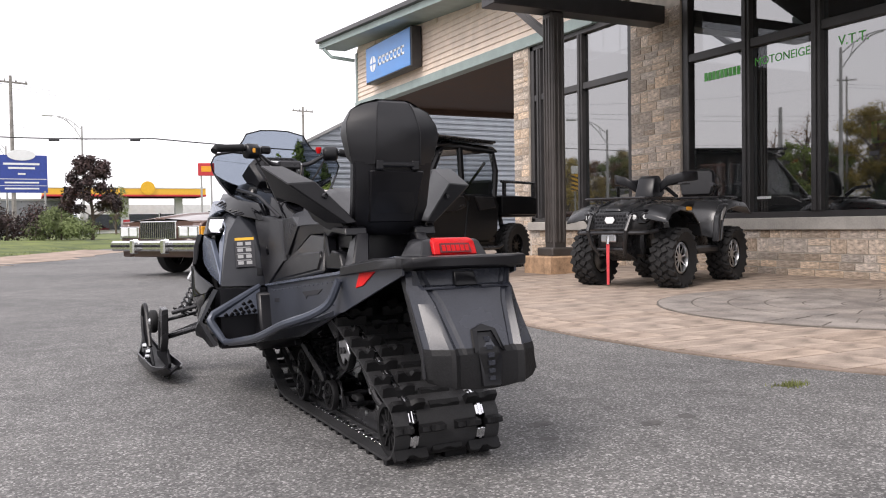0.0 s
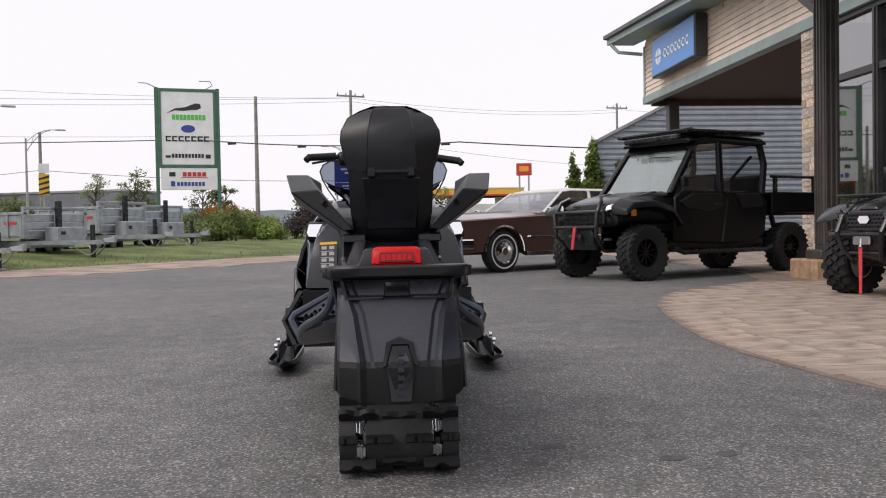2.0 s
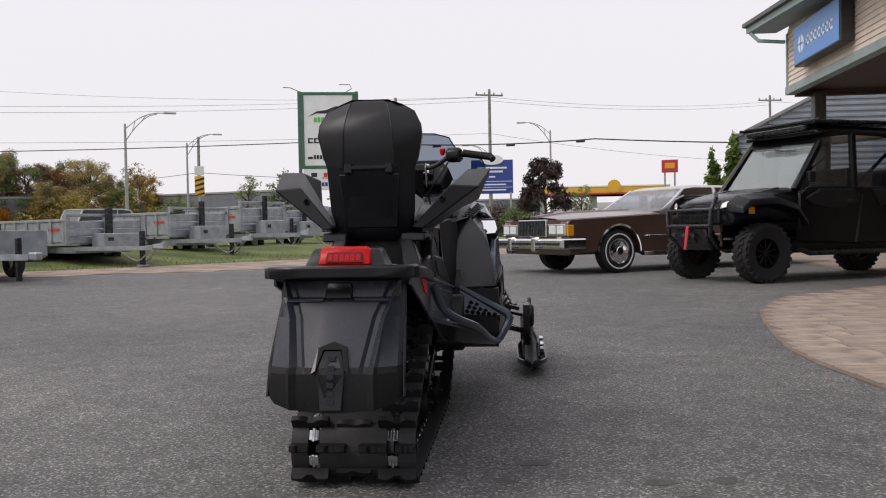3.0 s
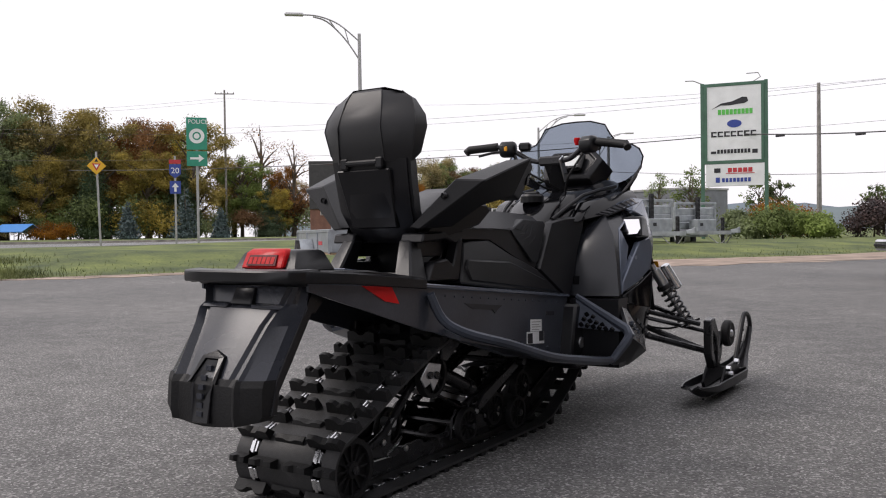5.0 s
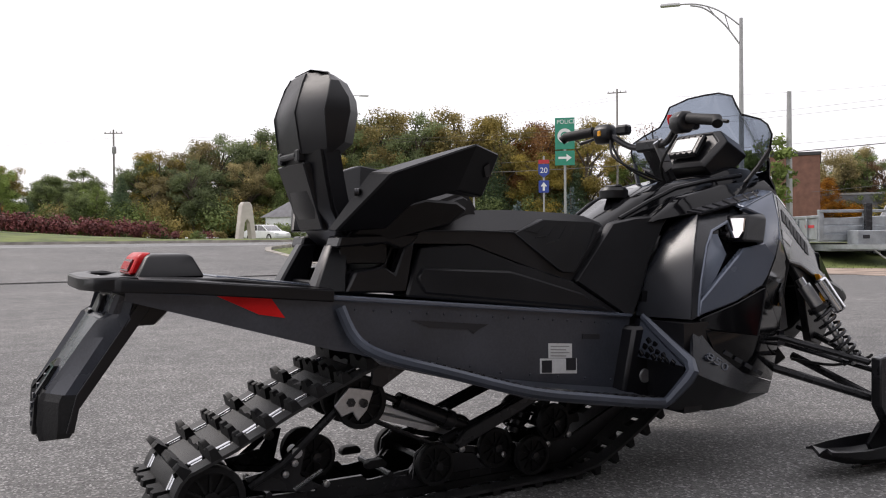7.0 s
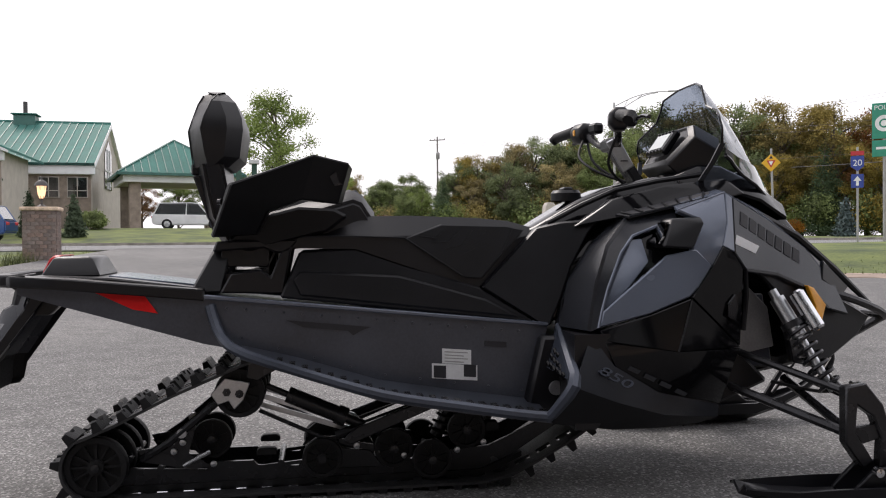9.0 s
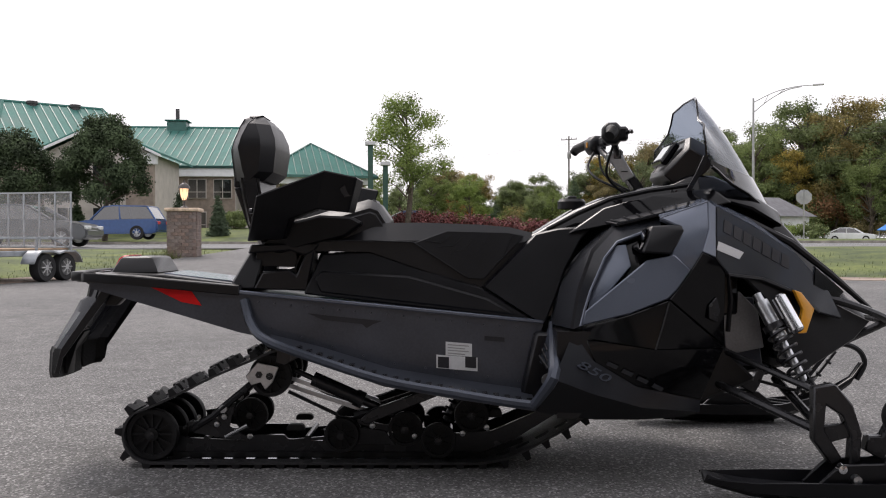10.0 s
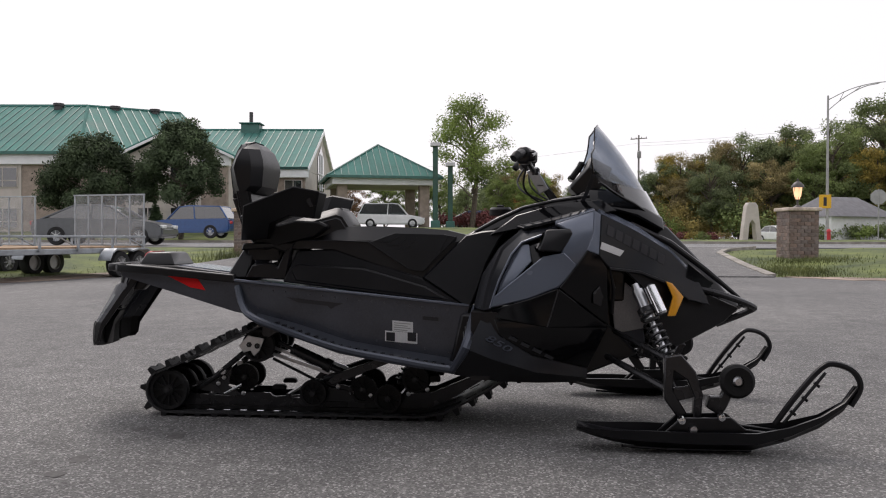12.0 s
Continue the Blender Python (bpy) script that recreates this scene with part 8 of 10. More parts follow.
def build_dump_trailer(name_label, at):
    """Galvanised tipping trailer: tray, ribs, frame, tongue, jack, tool box, wheels."""
    t = thing("dump_trailer", name_label, "trailer", at, group="trailers on the verge")
    for s in (-1, 1):
        part("tray_side", box((s * 0.95 - 0.03, -3.0, 0.75), (s * 0.95 + 0.03, 0.0, 1.35), 0.01), GALV, t)
        part("top_rail", box((s * 0.95 - 0.06, -3.05, 1.35), (s * 0.95 + 0.06, 0.05, 1.43), 0.01), GALV, t)
        for k in range(6):
            part("rib", box((s * 0.985 - 0.03, -2.85 + 0.55 * k, 0.72), (s * 0.985 + 0.03, -2.77 + 0.55 * k, 1.35), 0.005), GALV, t)
        part("fender", loft([[(s * 0.95, y, z), (s * 1.28, y, z), (s * 1.28, y, z - 0.03), (s * 0.95, y, z - 0.03)] for y, z in ((-2.9, 0.5), (-2.7, 0.74), (-1.3, 0.74), (-1.1, 0.5))]), GALV, t)
        part("tongue", loft([[(x - 0.05, y, 0.5), (x + 0.05, y, 0.5), (x + 0.05, y, 0.62), (x - 0.05, y, 0.62)] for x, y in ((s * 0.75, -0.2), (s * 0.04, 1.95))]), GALV, t)
        part("chain", tube(smooth_line([(s * 0.08, 1.85, 0.52), (s * 0.12, 1.45, 0.2), (s * 0.25, 1.0, 0.46)], 4), 0.018, 6), GALVPOLE, t)
    for z0, z1 in ((0.72, 0.9), (0.93, 1.13), (1.16, 1.36)):
        part("front_board", box((-0.93, -0.03, z0), (0.93, 0.02, z1), 0.01), GALV, t)
    for x in (-0.95, 0.0, 0.95):
        part("front_post", box((x - 0.05, -0.05, 0.7), (x + 0.05, 0.05, 1.52), 0.01), GALV, t)
    for s in (-1, 1):
        part("side_mark", box((s * 0.982 - 0.004, -0.75, 1.08), (s * 0.982 + 0.004, -0.25, 1.16)), REDMARK, t)
    part("front_rail", box((-1.0, -0.06, 1.5), (1.0, 0.06, 1.58), 0.01), GALV, t)
    part("tailgate", box((-0.95, -3.05, 0.75), (0.95, -2.99, 1.35), 0.01), GALV, t)
    part("tray_floor", box((-0.95, -3.0, 0.68), (0.95, 0.0, 0.75)), GALV, t)
    part("frame", box((-0.7, -3.0, 0.42), (0.7, -0.1, 0.62), 0.01), GALV, t)
    part("tool_box", box((-0.45, 0.15, 0.56), (0.45, 0.65, 1.0), 0.015), GALV, t)
    part("box_latch", box((0.2, 0.65, 0.78), (0.34, 0.665, 0.88), 0.004), BLACKMARK, t)
    part("coupler", loft([[(-w, y, 0.54), (w, y, 0.54), (w * 0.8, y, zt), (-w * 0.8, y, zt)] for y, w, zt in ((1.9, 0.08, 0.66), (2.15, 0.06, 0.68), (2.3, 0.05, 0.74))], 0.015), GALV, t)
    part("jack", box((-0.05, 1.4, 0.08), (0.05, 1.5, 1.05), 0.01), STEELBLACK, t)
    part("jack_foot", box((-0.1, 1.35, 0.02), (0.1, 1.55, 0.08), 0.01), GALV, t)
    part("mast", box((-0.07, 0.08, 0.5), (0.07, 0.2, 1.75), 0.01), STEELBLACK, t)
    tyre = mesh_of("tyre", lathe([(0.19, -0.09), (0.31, -0.1), (0.33, -0.07), (0.33, 0.07), (0.31, 0.1), (0.19, 0.09)], 20), TYRE)
    rim = rim_mesh(0.2, 0.18, ALU, 8, 0.5)
    for x in (-1.12, 1.12):
        for y in (-1.65, -2.4):
            add_wheel(t, tyre, rim, x, y, 0.33)
    return t


def build_low_trailer(x, y, angle):
    """Low galvanised utility trailer with solid sides and a mesh ramp."""
    t = thing("utility_trailer", "low galvanised utility trailer with a mesh ramp on the verge", "trailer", heading(x, y, angle))
    for s in (-1, 1):
        part("side_panel", box((s * 0.8 - 0.02, -3.0, 0.42), (s * 0.8 + 0.02, 0.0, 0.78), 0.006), GALV, t)
        part("top_rail", box((s * 0.8 - 0.03, -3.0, 0.78), (s * 0.8 + 0.03, 0.0, 0.84), 0.006), GALV, t)
        for k in range(4):
            part("rail_post", box((s * 0.825 - 0.02, -2.95 + 0.96 * k, 0.4), (s * 0.825 + 0.02, -2.9 + 0.96 * k, 0.8), 0.004), GALV, t)
        part("fender", loft([[(s * 0.83, y0, z), (s * 1.08, y0, z), (s * 1.08, y0, z - 0.02), (s * 0.83, y0, z - 0.02)] for y0, z in ((-2.0, 0.45), (-1.85, 0.66), (-1.45, 0.66), (-1.3, 0.45))]), GALV, t)
        part("tongue", loft([[(q - 0.04, y0, 0.38), (q + 0.04, y0, 0.38), (q + 0.04, y0, 0.47), (q - 0.04, y0, 0.47)] for q, y0 in ((s * 0.7, -0.1), (s * 0.03, 1.4))]), GALV, t)
        part("side_mark", box((s * 0.823 - 0.004, -0.9, 0.55), (s * 0.823 + 0.004, -0.6, 0.62)), REDMARK, t)
    part("front_panel", box((-0.8, -0.02, 0.42), (0.8, 0.02, 0.84), 0.006), GALV, t)
    part("floor", box((-0.8, -3.0, 0.38), (0.8, 0.0, 0.42)), WOODDECK, t)
    part("jack", box((-0.04, 0.85, 0.05), (0.04, 0.93, 0.72), 0.01), STEELBLACK, t)
    part("coupler", box((-0.06, 1.35, 0.38), (0.06, 1.6, 0.5), 0.02), GALV, t)
    part("ramp_mesh", box((-0.76, -3.03, 0.44), (0.06, -3.026, 1.46)), MESHMAT, t, "expanded steel mesh")
    for k in range(5):
        part("ramp_bar", box((-0.79 + 0.21 * k, -3.05, 0.42), (-0.76 + 0.21 * k, -3.02, 1.48), 0.004), GALV, t)
    part("ramp_bar", box((-0.79, -3.05, 1.46), (0.08, -3.02, 1.49), 0.004), GALV, t)
    tyre = mesh_of("tyre", lathe([(0.17, -0.08), (0.29, -0.09), (0.31, -0.06), (0.31, 0.06), (0.29, 0.09), (0.17, 0.08)], 20), TYRE)
    rim = rim_mesh(0.18, 0.16, ALU, 8, 0.5)
    for q in (-0.95, 0.95):
        add_wheel(t, tyre, rim, q, -1.65, 0.31)


def build_flat_trailer():
    """Tandem-axle utility trailer with plank deck and mesh ramp."""
    t = thing("utility_trailer", "galvanised utility trailer with plank deck and mesh ramp", "trailer", shift(0, 0, -0.05) @ heading(-13.15, -6.98, 168), group="flat trailers")
    part("frame", box((-0.85, -4.0, 0.5), (0.85, -0.19, 0.6), 0.01), GALV, t)
    for k in range(8):
        part("plank", box((-0.84 + 0.21 * k, -3.95, 0.6), (-0.645 + 0.21 * k, -0.24, 0.635), 0.004), WOODDECK, t)
    for s in (-1, 1):
        part("side_rail", box((s * 0.88 - 0.02, -4.0, 0.8), (s * 0.88 + 0.02, -0.19, 0.84), 0.005), GALV, t)
        for k in range(5):
            part("rail_post", box((s * 0.88 - 0.02, -3.95 + 0.92 * k, 0.55), (s * 0.88 + 0.02, -3.91 + 0.92 * k, 0.8), 0.004), GALV, t)
        part("fender", loft([[(s * 0.88, y, z), (s * 1.16, y, z), (s * 1.16, y, z - 0.03), (s * 0.88, y, z - 0.03)] for y, z in ((-1.57, 0.4), (-1.5, 0.52), (-1.38, 0.6), (-1.1, 0.6), (-0.92, 0.56), (-0.76, 0.6), (-0.48, 0.6), (-0.35, 0.52), (-0.28, 0.4))]), GALV, t)
        part("tongue", loft([[(q - 0.04, y0, 0.46), (q + 0.04, y0, 0.46), (q + 0.04, y0, 0.56), (q - 0.04, y0, 0.56)] for q, y0 in ((s * 0.7, -3.9), (s * 0.03, -5.4))]), GALV, t)
        part("ramp_stay", tube([(s * 0.86, -0.22, 0.62), (s * 0.8, -0.74, 0.84)], 0.015, 6), GALV, t)
    part("ramp_mesh", box((-0.86, -0.198, 0.66), (0.86, -0.194, 1.66)), MESHMAT, t, "expanded steel mesh")
    for k in range(6):
        part("ramp_bar", box((-0.86 + 0.34 * k, -0.21, 0.62), (-0.83 + 0.34 * k, -0.18, 1.68), 0.004), GALV, t)
    for z in (0.64, 1.66):
        part("ramp_bar", box((-0.88, -0.21, z), (0.88, -0.18, z + 0.03), 0.004), GALV, t)
    for x in (-0.8, 0.8):
        part("tail_marker", box((x - 0.06, -0.18, 0.52), (x + 0.06, -0.16, 0.58), 0.004), REDMARK, t)
        part("marker", box((x * 1.07 - 0.01, -0.4, 0.53), (x * 1.07 + 0.03, -0.3, 0.58), 0.004), AMBER, t)
    tyre = mesh_of("tyre", lathe([(0.15, -0.08), (0.235, -0.09), (0.25, -0.06), (0.25, 0.06), (0.235, 0.09), (0.15, 0.08)], 24), TYRE)
    rim = rim_mesh(0.155, 0.16, SILVER, 8, 0.6)
    for x in (-1.02, 1.02):
        for y in (-0.65, -1.19):
            add_wheel(t, tyre, rim, x, y, 0.3)
    copy_thing(t, shift(0, 0, -0.05) @ heading(-13.75, -9.7, 170))


def mesh_material():
    """Expanded metal: thin grey lines with clear gaps."""
    m = material("expanded_mesh", (0.45, 0.46, 0.47), 0.5, 0.5, bump=0)
    n, l = m.node_tree.nodes, m.node_tree.links
    t, mix = n.new("ShaderNodeBsdfTransparent"), n.new("ShaderNodeMixShader")
    mix.inputs["Fac"].default_value = 0.8
    l.new(n["Principled BSDF"].outputs[0], mix.inputs[1])
    l.new(t.outputs[0], mix.inputs[2])
    l.new(mix.outputs[0], n["Material Output"].inputs["Surface"])
    return m


MESHMAT = mesh_material()
build_utv()
build_atv()
build_sedan()
first = build_dump_trailer("galvanised tipping trailer parked on the grass verge", heading(-8.65, 21.2, -32) @ Matrix.Diagonal((1, 1, 0.95, 1)))
for x, y, a, tall in ((-8.23, 25.98, -32, 1.2), (-8.01, 30.55, -32, 1.2), (-9.07, 16.47, -32, 0.82)):
    copy_thing(first, heading(x, y, a) @ Matrix.Diagonal((1, 1, tall, 1)))
build_low_trailer(-7.85, 10.37, -36)
build_flat_trailer()
build_far_car("sedan_car", "dark grey sedan on the road before the hotel", -25.9, -12.2, 95, CARGREY, 4.7, 1.45, z=0.48)
build_far_car("suv", "bright blue sport utility car before the hotel", -37.0, -16.4, 272, CARBLUE, 4.3, 1.62, True, z=0.72)
build_far_car("suv", "white estate car parked under the hotel canopy", -55.5, -6.4, 95, WHITE, 4.7, 1.75, True, 1.45)
build_far_car("sedan_car", "dark car parked before the hotel", -60.5, -0.5, 100, CARGREY, z=1.4)
build_far_car("sedan_car", "white car parked by the far house", -80, 41.5, 60, WHITE, z=0.3)
build_far_car("sedan_car", "small white car parked beside the bungalow", -69, 23.6, 20, WHITE, z=0.4)
build_far_car("suv", "silver van parked beyond the trailers", -18.5, 38.6, 60, SILVER, 4.8, 1.8, True)
build_far_car("sedan_car", "red car at the filling station", 9.5, 92, 160, REDMARK)


# ---- signs, poles, wires ----
def facing(x, y, z, toward):
    """Pose of a board at a place: its +z looks level toward a point, its +y is up."""
    d = Vector((toward[0] - x, toward[1] - y, 0)).normalized()
    right = Vector((0, 0, 1)).cross(d)
    m = Matrix((right, Vector((0, 0, 1)), d)).transposed().to_4x4()
    return shift(x, y, z) @ m


def build_billboard():
    at = shift(-7.8, 41.7, 0) @ rot("Z", 11.5)
    b = thing("pylon_sign", "white dealer pylon sign in a green frame", "sign", at)
    w = 3.0
    for x in (-w, 0.0):
        part("post", box((x - 0.09, -0.1, 0.0), (x + 0.09, 0.1, 8.1), 0.01), SIGNGREEN, b)
    for z in (7.98, 4.12):
        part("frame_bar", box((-w, -0.12, z - 0.08), (0, 0.12, z + 0.08), 0.01), SIGNGREEN, b)
    for x in (-w + 0.16, -0.16):
        part("frame_bar", box((x - 0.07, -0.13, 4.12), (x + 0.07, 0.13, 8.0), 0.01), SIGNGREEN, b)
    part("panel", box((-w + 0.2, -0.1, 4.2), (-0.2, 0.08, 7.9), 0.01), WHITE, b)
    part("panel", box((-w + 0.15, -0.1, 2.92), (-0.1, 0.08, 4.02), 0.01), WHITE, b)
    m = shift(-w, -0.102, 0) @ rot("X", 90)
    # plain shapes where the makers' marks stand
    part("mark", prism([(-2.55, 6.78), (-2.1, 7.05), (-1.6, 7.12), (-1.1, 7.32), (-0.88, 7.3), (-0.82, 7.1), (-1.0, 7.0), (-1.3, 6.98), (-1.7, 6.93), (-2.1, 6.95)], "y", -0.11, -0.1), BLACKMARK, b)
    bars(b, "mark", GREENMARK, [(0.75 + 0.185 * k, 6.48, 0.15, 0.26) for k in range(9)], m, 0.012)
    part("mark", lathe([(0.001, 0.012), (0.3, 0.012), (0.3, 0.0)], 24, shift(-1.48, -0.1, 6.02) @ Matrix.Diagonal((1.15, 1, 0.65, 1)) @ rot("Z", -90)), NAVY, b)
    bars(b, "mark", BLACKMARK, [(0.42 + 0.31 * k, 5.38, 0.26, 0.07) for k in range(7)] + [(0.42 + 0.31 * k, 5.58, 0.26, 0.07) for k in range(7)] + [(0.42 + 0.31 * k, 5.38, 0.08, 0.27) for k in range(7)], m, 0.012)
    bars(b, "mark", BLACKMARK, [(0.4, 4.55, 0.25, 0.12), (2.35, 4.52, 0.25, 0.2)] + [(0.7 + 0.16 * k, 4.55, 0.12, 0.2) for k in range(10)], m, 0.012)
    bars(b, "mark", BLACKMARK, [(0.55, 3.6, 0.3, 0.22)], m, 0.012)
    bars(b, "mark", REDMARK, [(1.2 + 0.24 * k, 3.6, 0.19, 0.22) for k in range(5)] + [(1.1, 3.53, 1.35, 0.03)], m, 0.012)
    bars(b, "mark", NAVY, [(0.62, 3.1, 0.2, 0.26)] + [(0.92 + 0.175 * k, 3.12, 0.13, 0.2) for k in range(8)], m, 0.012)
    for x, dx in ((-w + 0.1, -0.9), (-0.6, 0.0)):
        part("lamp_arm", tube([(x, 0, 8.05), (x + dx * 0.6, -0.1, 8.28), (x + dx, -0.3, 8.26)] if dx else [(x, 0, 8.05), (x + 0.35, -0.1, 8.25), (x + 0.25, -0.3, 8.42), (x - 0.3, -0.3, 8.42)], 0.025, 6), GALVPOLE, b)


def build_info_sign():
    b = thing("town_sign", "blue industrial park sign with white lines of text", "sign", facing(-0.98, 52.6, 0, (0.5, -2)))
    part("panel", box((-1.36, 3.0, -0.05), (1.36, 5.2, 0.05), 0.01), NAVY, b)
    part("crest", lathe([(0.001, 0.03), (1.0, 0.03), (1.0, 0.0)], 24, shift(0, 5.2, 0.05) @ Matrix.Diagonal((0.75, 0.32, 1, 1)) @ rot("Y", -90)), WHITE, b)
    bars(b, "text_line", WHITE, [(-0.95, 4.62, 1.9, 0.12), (-0.7, 4.38, 1.4, 0.12), (-0.2, 4.05, 0.4, 0.1), (-1.3, 3.78, 2.6, 0.04), (-0.9, 3.55, 1.8, 0.09), (-1.3, 3.4, 2.6, 0.03), (-0.9, 3.2, 1.8, 0.09)], shift(0, 0, 0.052), 0.01)
    for x in (-1.2, 1.2):
        part("post", box((x - 0.06, 0, -0.06), (x + 0.06, 3.1, 0.06), 0.01), GALVPOLE, b)


def build_road_signs():
    y = thing("yield_sign", "yellow diamond yield-ahead sign on a leaning post", "road sign", facing(-23.7, 15.6, -0.04, (2, 0)))
    part("post", tube([(0.1, 0.1, -0.03), (0, 3.7, -0.03)], 0.035, 8), GALVPOLE, y)
    part("plate", box((-0.215, -0.215, 0), (0.215, 0.215, 0.012), 0.004, shift(0, 3.22, 0) @ rot("Z", 45)), YELLOW, y)
    part("symbol", prism([(-0.14, 3.3), (0.14, 3.3), (0, 3.05)], "z", 0.012, 0.018), REDMARK, y)
    part("symbol", prism([(-0.07, 3.265), (0.07, 3.265), (0, 3.13)], "z", 0.018, 0.022), WHITE, y)
    part("symbol", prism([(-0.06, 3.36), (0.06, 3.36), (0, 3.47)], "z", 0.012, 0.018), BLACKMARK, y)
    p = thing("police_sign", "green police direction sign with white arrow", "road sign", facing(-22.6, 18.95, 0.45, (1.2, -2.5)))
    for x in (0.0,):
        part("post", tube([(x, 0, -0.04), (x, 4.6, -0.04)], 0.045, 8), GALVPOLE, p)
    part("plate", box((-0.36, 3.45, 0), (0.36, 4.62, 0.015), 0.006), ROADGREEN, p)
    part("plate", box((-0.36, 2.86, 0), (0.36, 3.4, 0.015), 0.006), ROADGREEN, p)
    words("POLICE", 0.15, WHITE, shift(-0.3, 4.4, 0.016), "lettering", p)
    part("emblem", lathe([(0.15, 0.01), (0.27, 0.01), (0.27, 0.0), (0.15, 0.0), (0.15, 0.01)], 24, shift(0, 3.95, 0.016) @ rot("Y", -90)), WHITE, p)
    part("emblem", lathe([(0.001, 0.01), (0.1, 0.01), (0.1, 0.0)], 12, shift(0, 3.95, 0.016) @ rot("Y", -90)), WHITE, p)
    part("arrow", prism([(-0.24, 3.1), (0.06, 3.1), (0.06, 3.0), (0.25, 3.14), (0.06, 3.28), (0.06, 3.18), (-0.24, 3.18)], "z", 0.015, 0.02), WHITE, p)
    r = thing("route_sign", "blue highway route shield with arrow plate", "road sign", facing(-22.9, 18.2, 0.45, (1.2, -2.5)))
    part("post", tube([(0, 0, -0.04), (0, 3.2, -0.04)], 0.035, 8), GALVPOLE, r)
    part("shield", prism([(-0.2, 2.55), (-0.2, 2.9), (0.2, 2.9), (0.2, 2.55), (0.0, 2.4)], "z", 0, 0.012), NAVY, r)
    part("shield_top", box((-0.2, 2.92, 0), (0.2, 3.06, 0.012)), REDMARK, r)
    words("20", 0.2, WHITE, shift(-0.14, 2.58, 0.013), "lettering", r)
    part("plate", box((-0.19, 1.85, 0), (0.19, 2.3, 0.012)), NAVY, r)
    part("arrow", prism([(-0.04, 1.92), (0.04, 1.92), (0.04, 2.08), (0.12, 2.08), (0, 2.24), (-0.12, 2.08), (-0.04, 2.08)], "z", 0.012, 0.017), WHITE, r)
    s = thing("stop_sign", "stop sign seen from behind on a post", "road sign", facing(-52.1, 23.8, 0.5, (3, 0)))
    part("post", tube([(0, 0, 0.04), (0, 3.4, 0.04)], 0.04, 8), GALVPOLE, s)
    part("plate", prism([(0.5 * math.cos(radians(22.5 + 45 * k)), 2.9 + 0.5 * math.sin(radians(22.5 + 45 * k))) for k in range(8)], "z", 0, 0.015), GALVPOLE, s)
    h = thing("hazard_marker", "yellow and black striped hazard board", "road sign", facing(-18.5, 47, 0.1, (0, -2)))
    part("post", tube([(0, 0, -0.04), (0, 4.4, -0.04)], 0.06, 8), GALVPOLE, h)
    part("board", box((-0.28, 2.9, 0), (0.28, 4.1, 0.02), 0.005), YELLOW, h)
    for k in range(4):
        part("stripe", prism([(-0.28, 2.95 + 0.3 * k), (0.28, 3.15 + 0.3 * k), (0.28, 3.0 + 0.3 * k), (-0.28, 2.9 + 0.3 * k - 0.05 * (k > 0))], "z", 0.02, 0.026), BLACKMARK, h)
    part("cap_board", box((-0.28, 4.15, 0), (0.28, 4.7, 0.02), 0.005), WHITE, h)
    a = thing("crossing_sign", "small yellow crossing sign on a lamp post", "road sign", facing(-66.9, 25.6, 0, (3, 0)))
    part("plate", box((-0.45, 3.2, 0.1), (0.45, 4.3, 0.13), 0.01), YELLOW, a)
    part("symbol", box((-0.12, 3.4, 0.13), (0.12, 4.1, 0.14)), BLACKMARK, a)


def build_lamp_post(x, y, h, reach, arm):
    """Tapered steel mast with a trussed, curved arm."""
    p = thing("street_lamp", "grey steel street lamp with a curved truss arm", "street lamp", shift(x, y, float(ground_height(x, y))) @ rot("Z", arm), group="street lamps")
    part("mast", tube([(0, 0, 0), (0, 0, h)], [0.13, 0.075], 10), GALVPOLE, p)
    part("base", box((-0.2, -0.2, 0), (0.2, 0.2, 0.4), 0.03), GALVPOLE, p)
    top = smooth_line([(0, 0, h - 0.35), (reach * 0.35, 0, h + 0.4), (reach * 0.7, 0, h + 0.75), (reach, 0, h + 0.8)], 4)
    low = smooth_line([(0, 0, h - 1.2), (reach * 0.25, 0, h - 0.25), (reach * 0.55, 0, h + 0.5), (reach * 0.8, 0, h + 0.72)], 4)
    for line in (top, low):
        part("arm", tube(line, 0.035, 6), GALVPOLE, p)
    for k in (3, 6):
        part("arm_tie", tube([top[k], low[k]], 0.025, 6), GALVPOLE, p)
    part("lamp_head", box((reach - 0.1, -0.12, h + 0.74), (reach + 0.75, 0.12, h + 0.88), 0.04), SILVER, p)
    return p


def build_pole(x, y, h, arm=None, lean=0.0, mat=None, transformer=False):
    p = thing("utility_pole", "weathered wooden utility pole", "utility pole", shift(x, y, float(ground_height(x, y)) - 0.05) @ rot("Y", lean), group="utility poles")
    part("shaft", tube([(0, 0, 0), (0, 0, h)], [0.17, 0.11], 8), mat or WOODPOLE, p)
    if arm is not None:
        bar = part("crossarm", box((-1.2, -0.06, h - 0.55), (1.2, 0.06, h - 0.42), 0.01), WOODPOLE, p, at=rot("Z", arm))
        for k in (-1.1, -0.4, 0.4, 1.1):
            part("insulator", lathe([(0.04, 0.0), (0.07, 0.05), (0.03, 0.2), (0.001, 0.22)], 8, shift(k, 0, h - 0.42) @ rot("Y", -90)), GALVPOLE, bar)
    if transformer:
        part("transformer", lathe([(0.25, 0), (0.28, 0.05), (0.28, 0.85), (0.2, 0.95), (0.001, 0.95)], 12, shift(0.4, 0, h - 3.2) @ rot("Y", -90)), GALVPOLE, p)


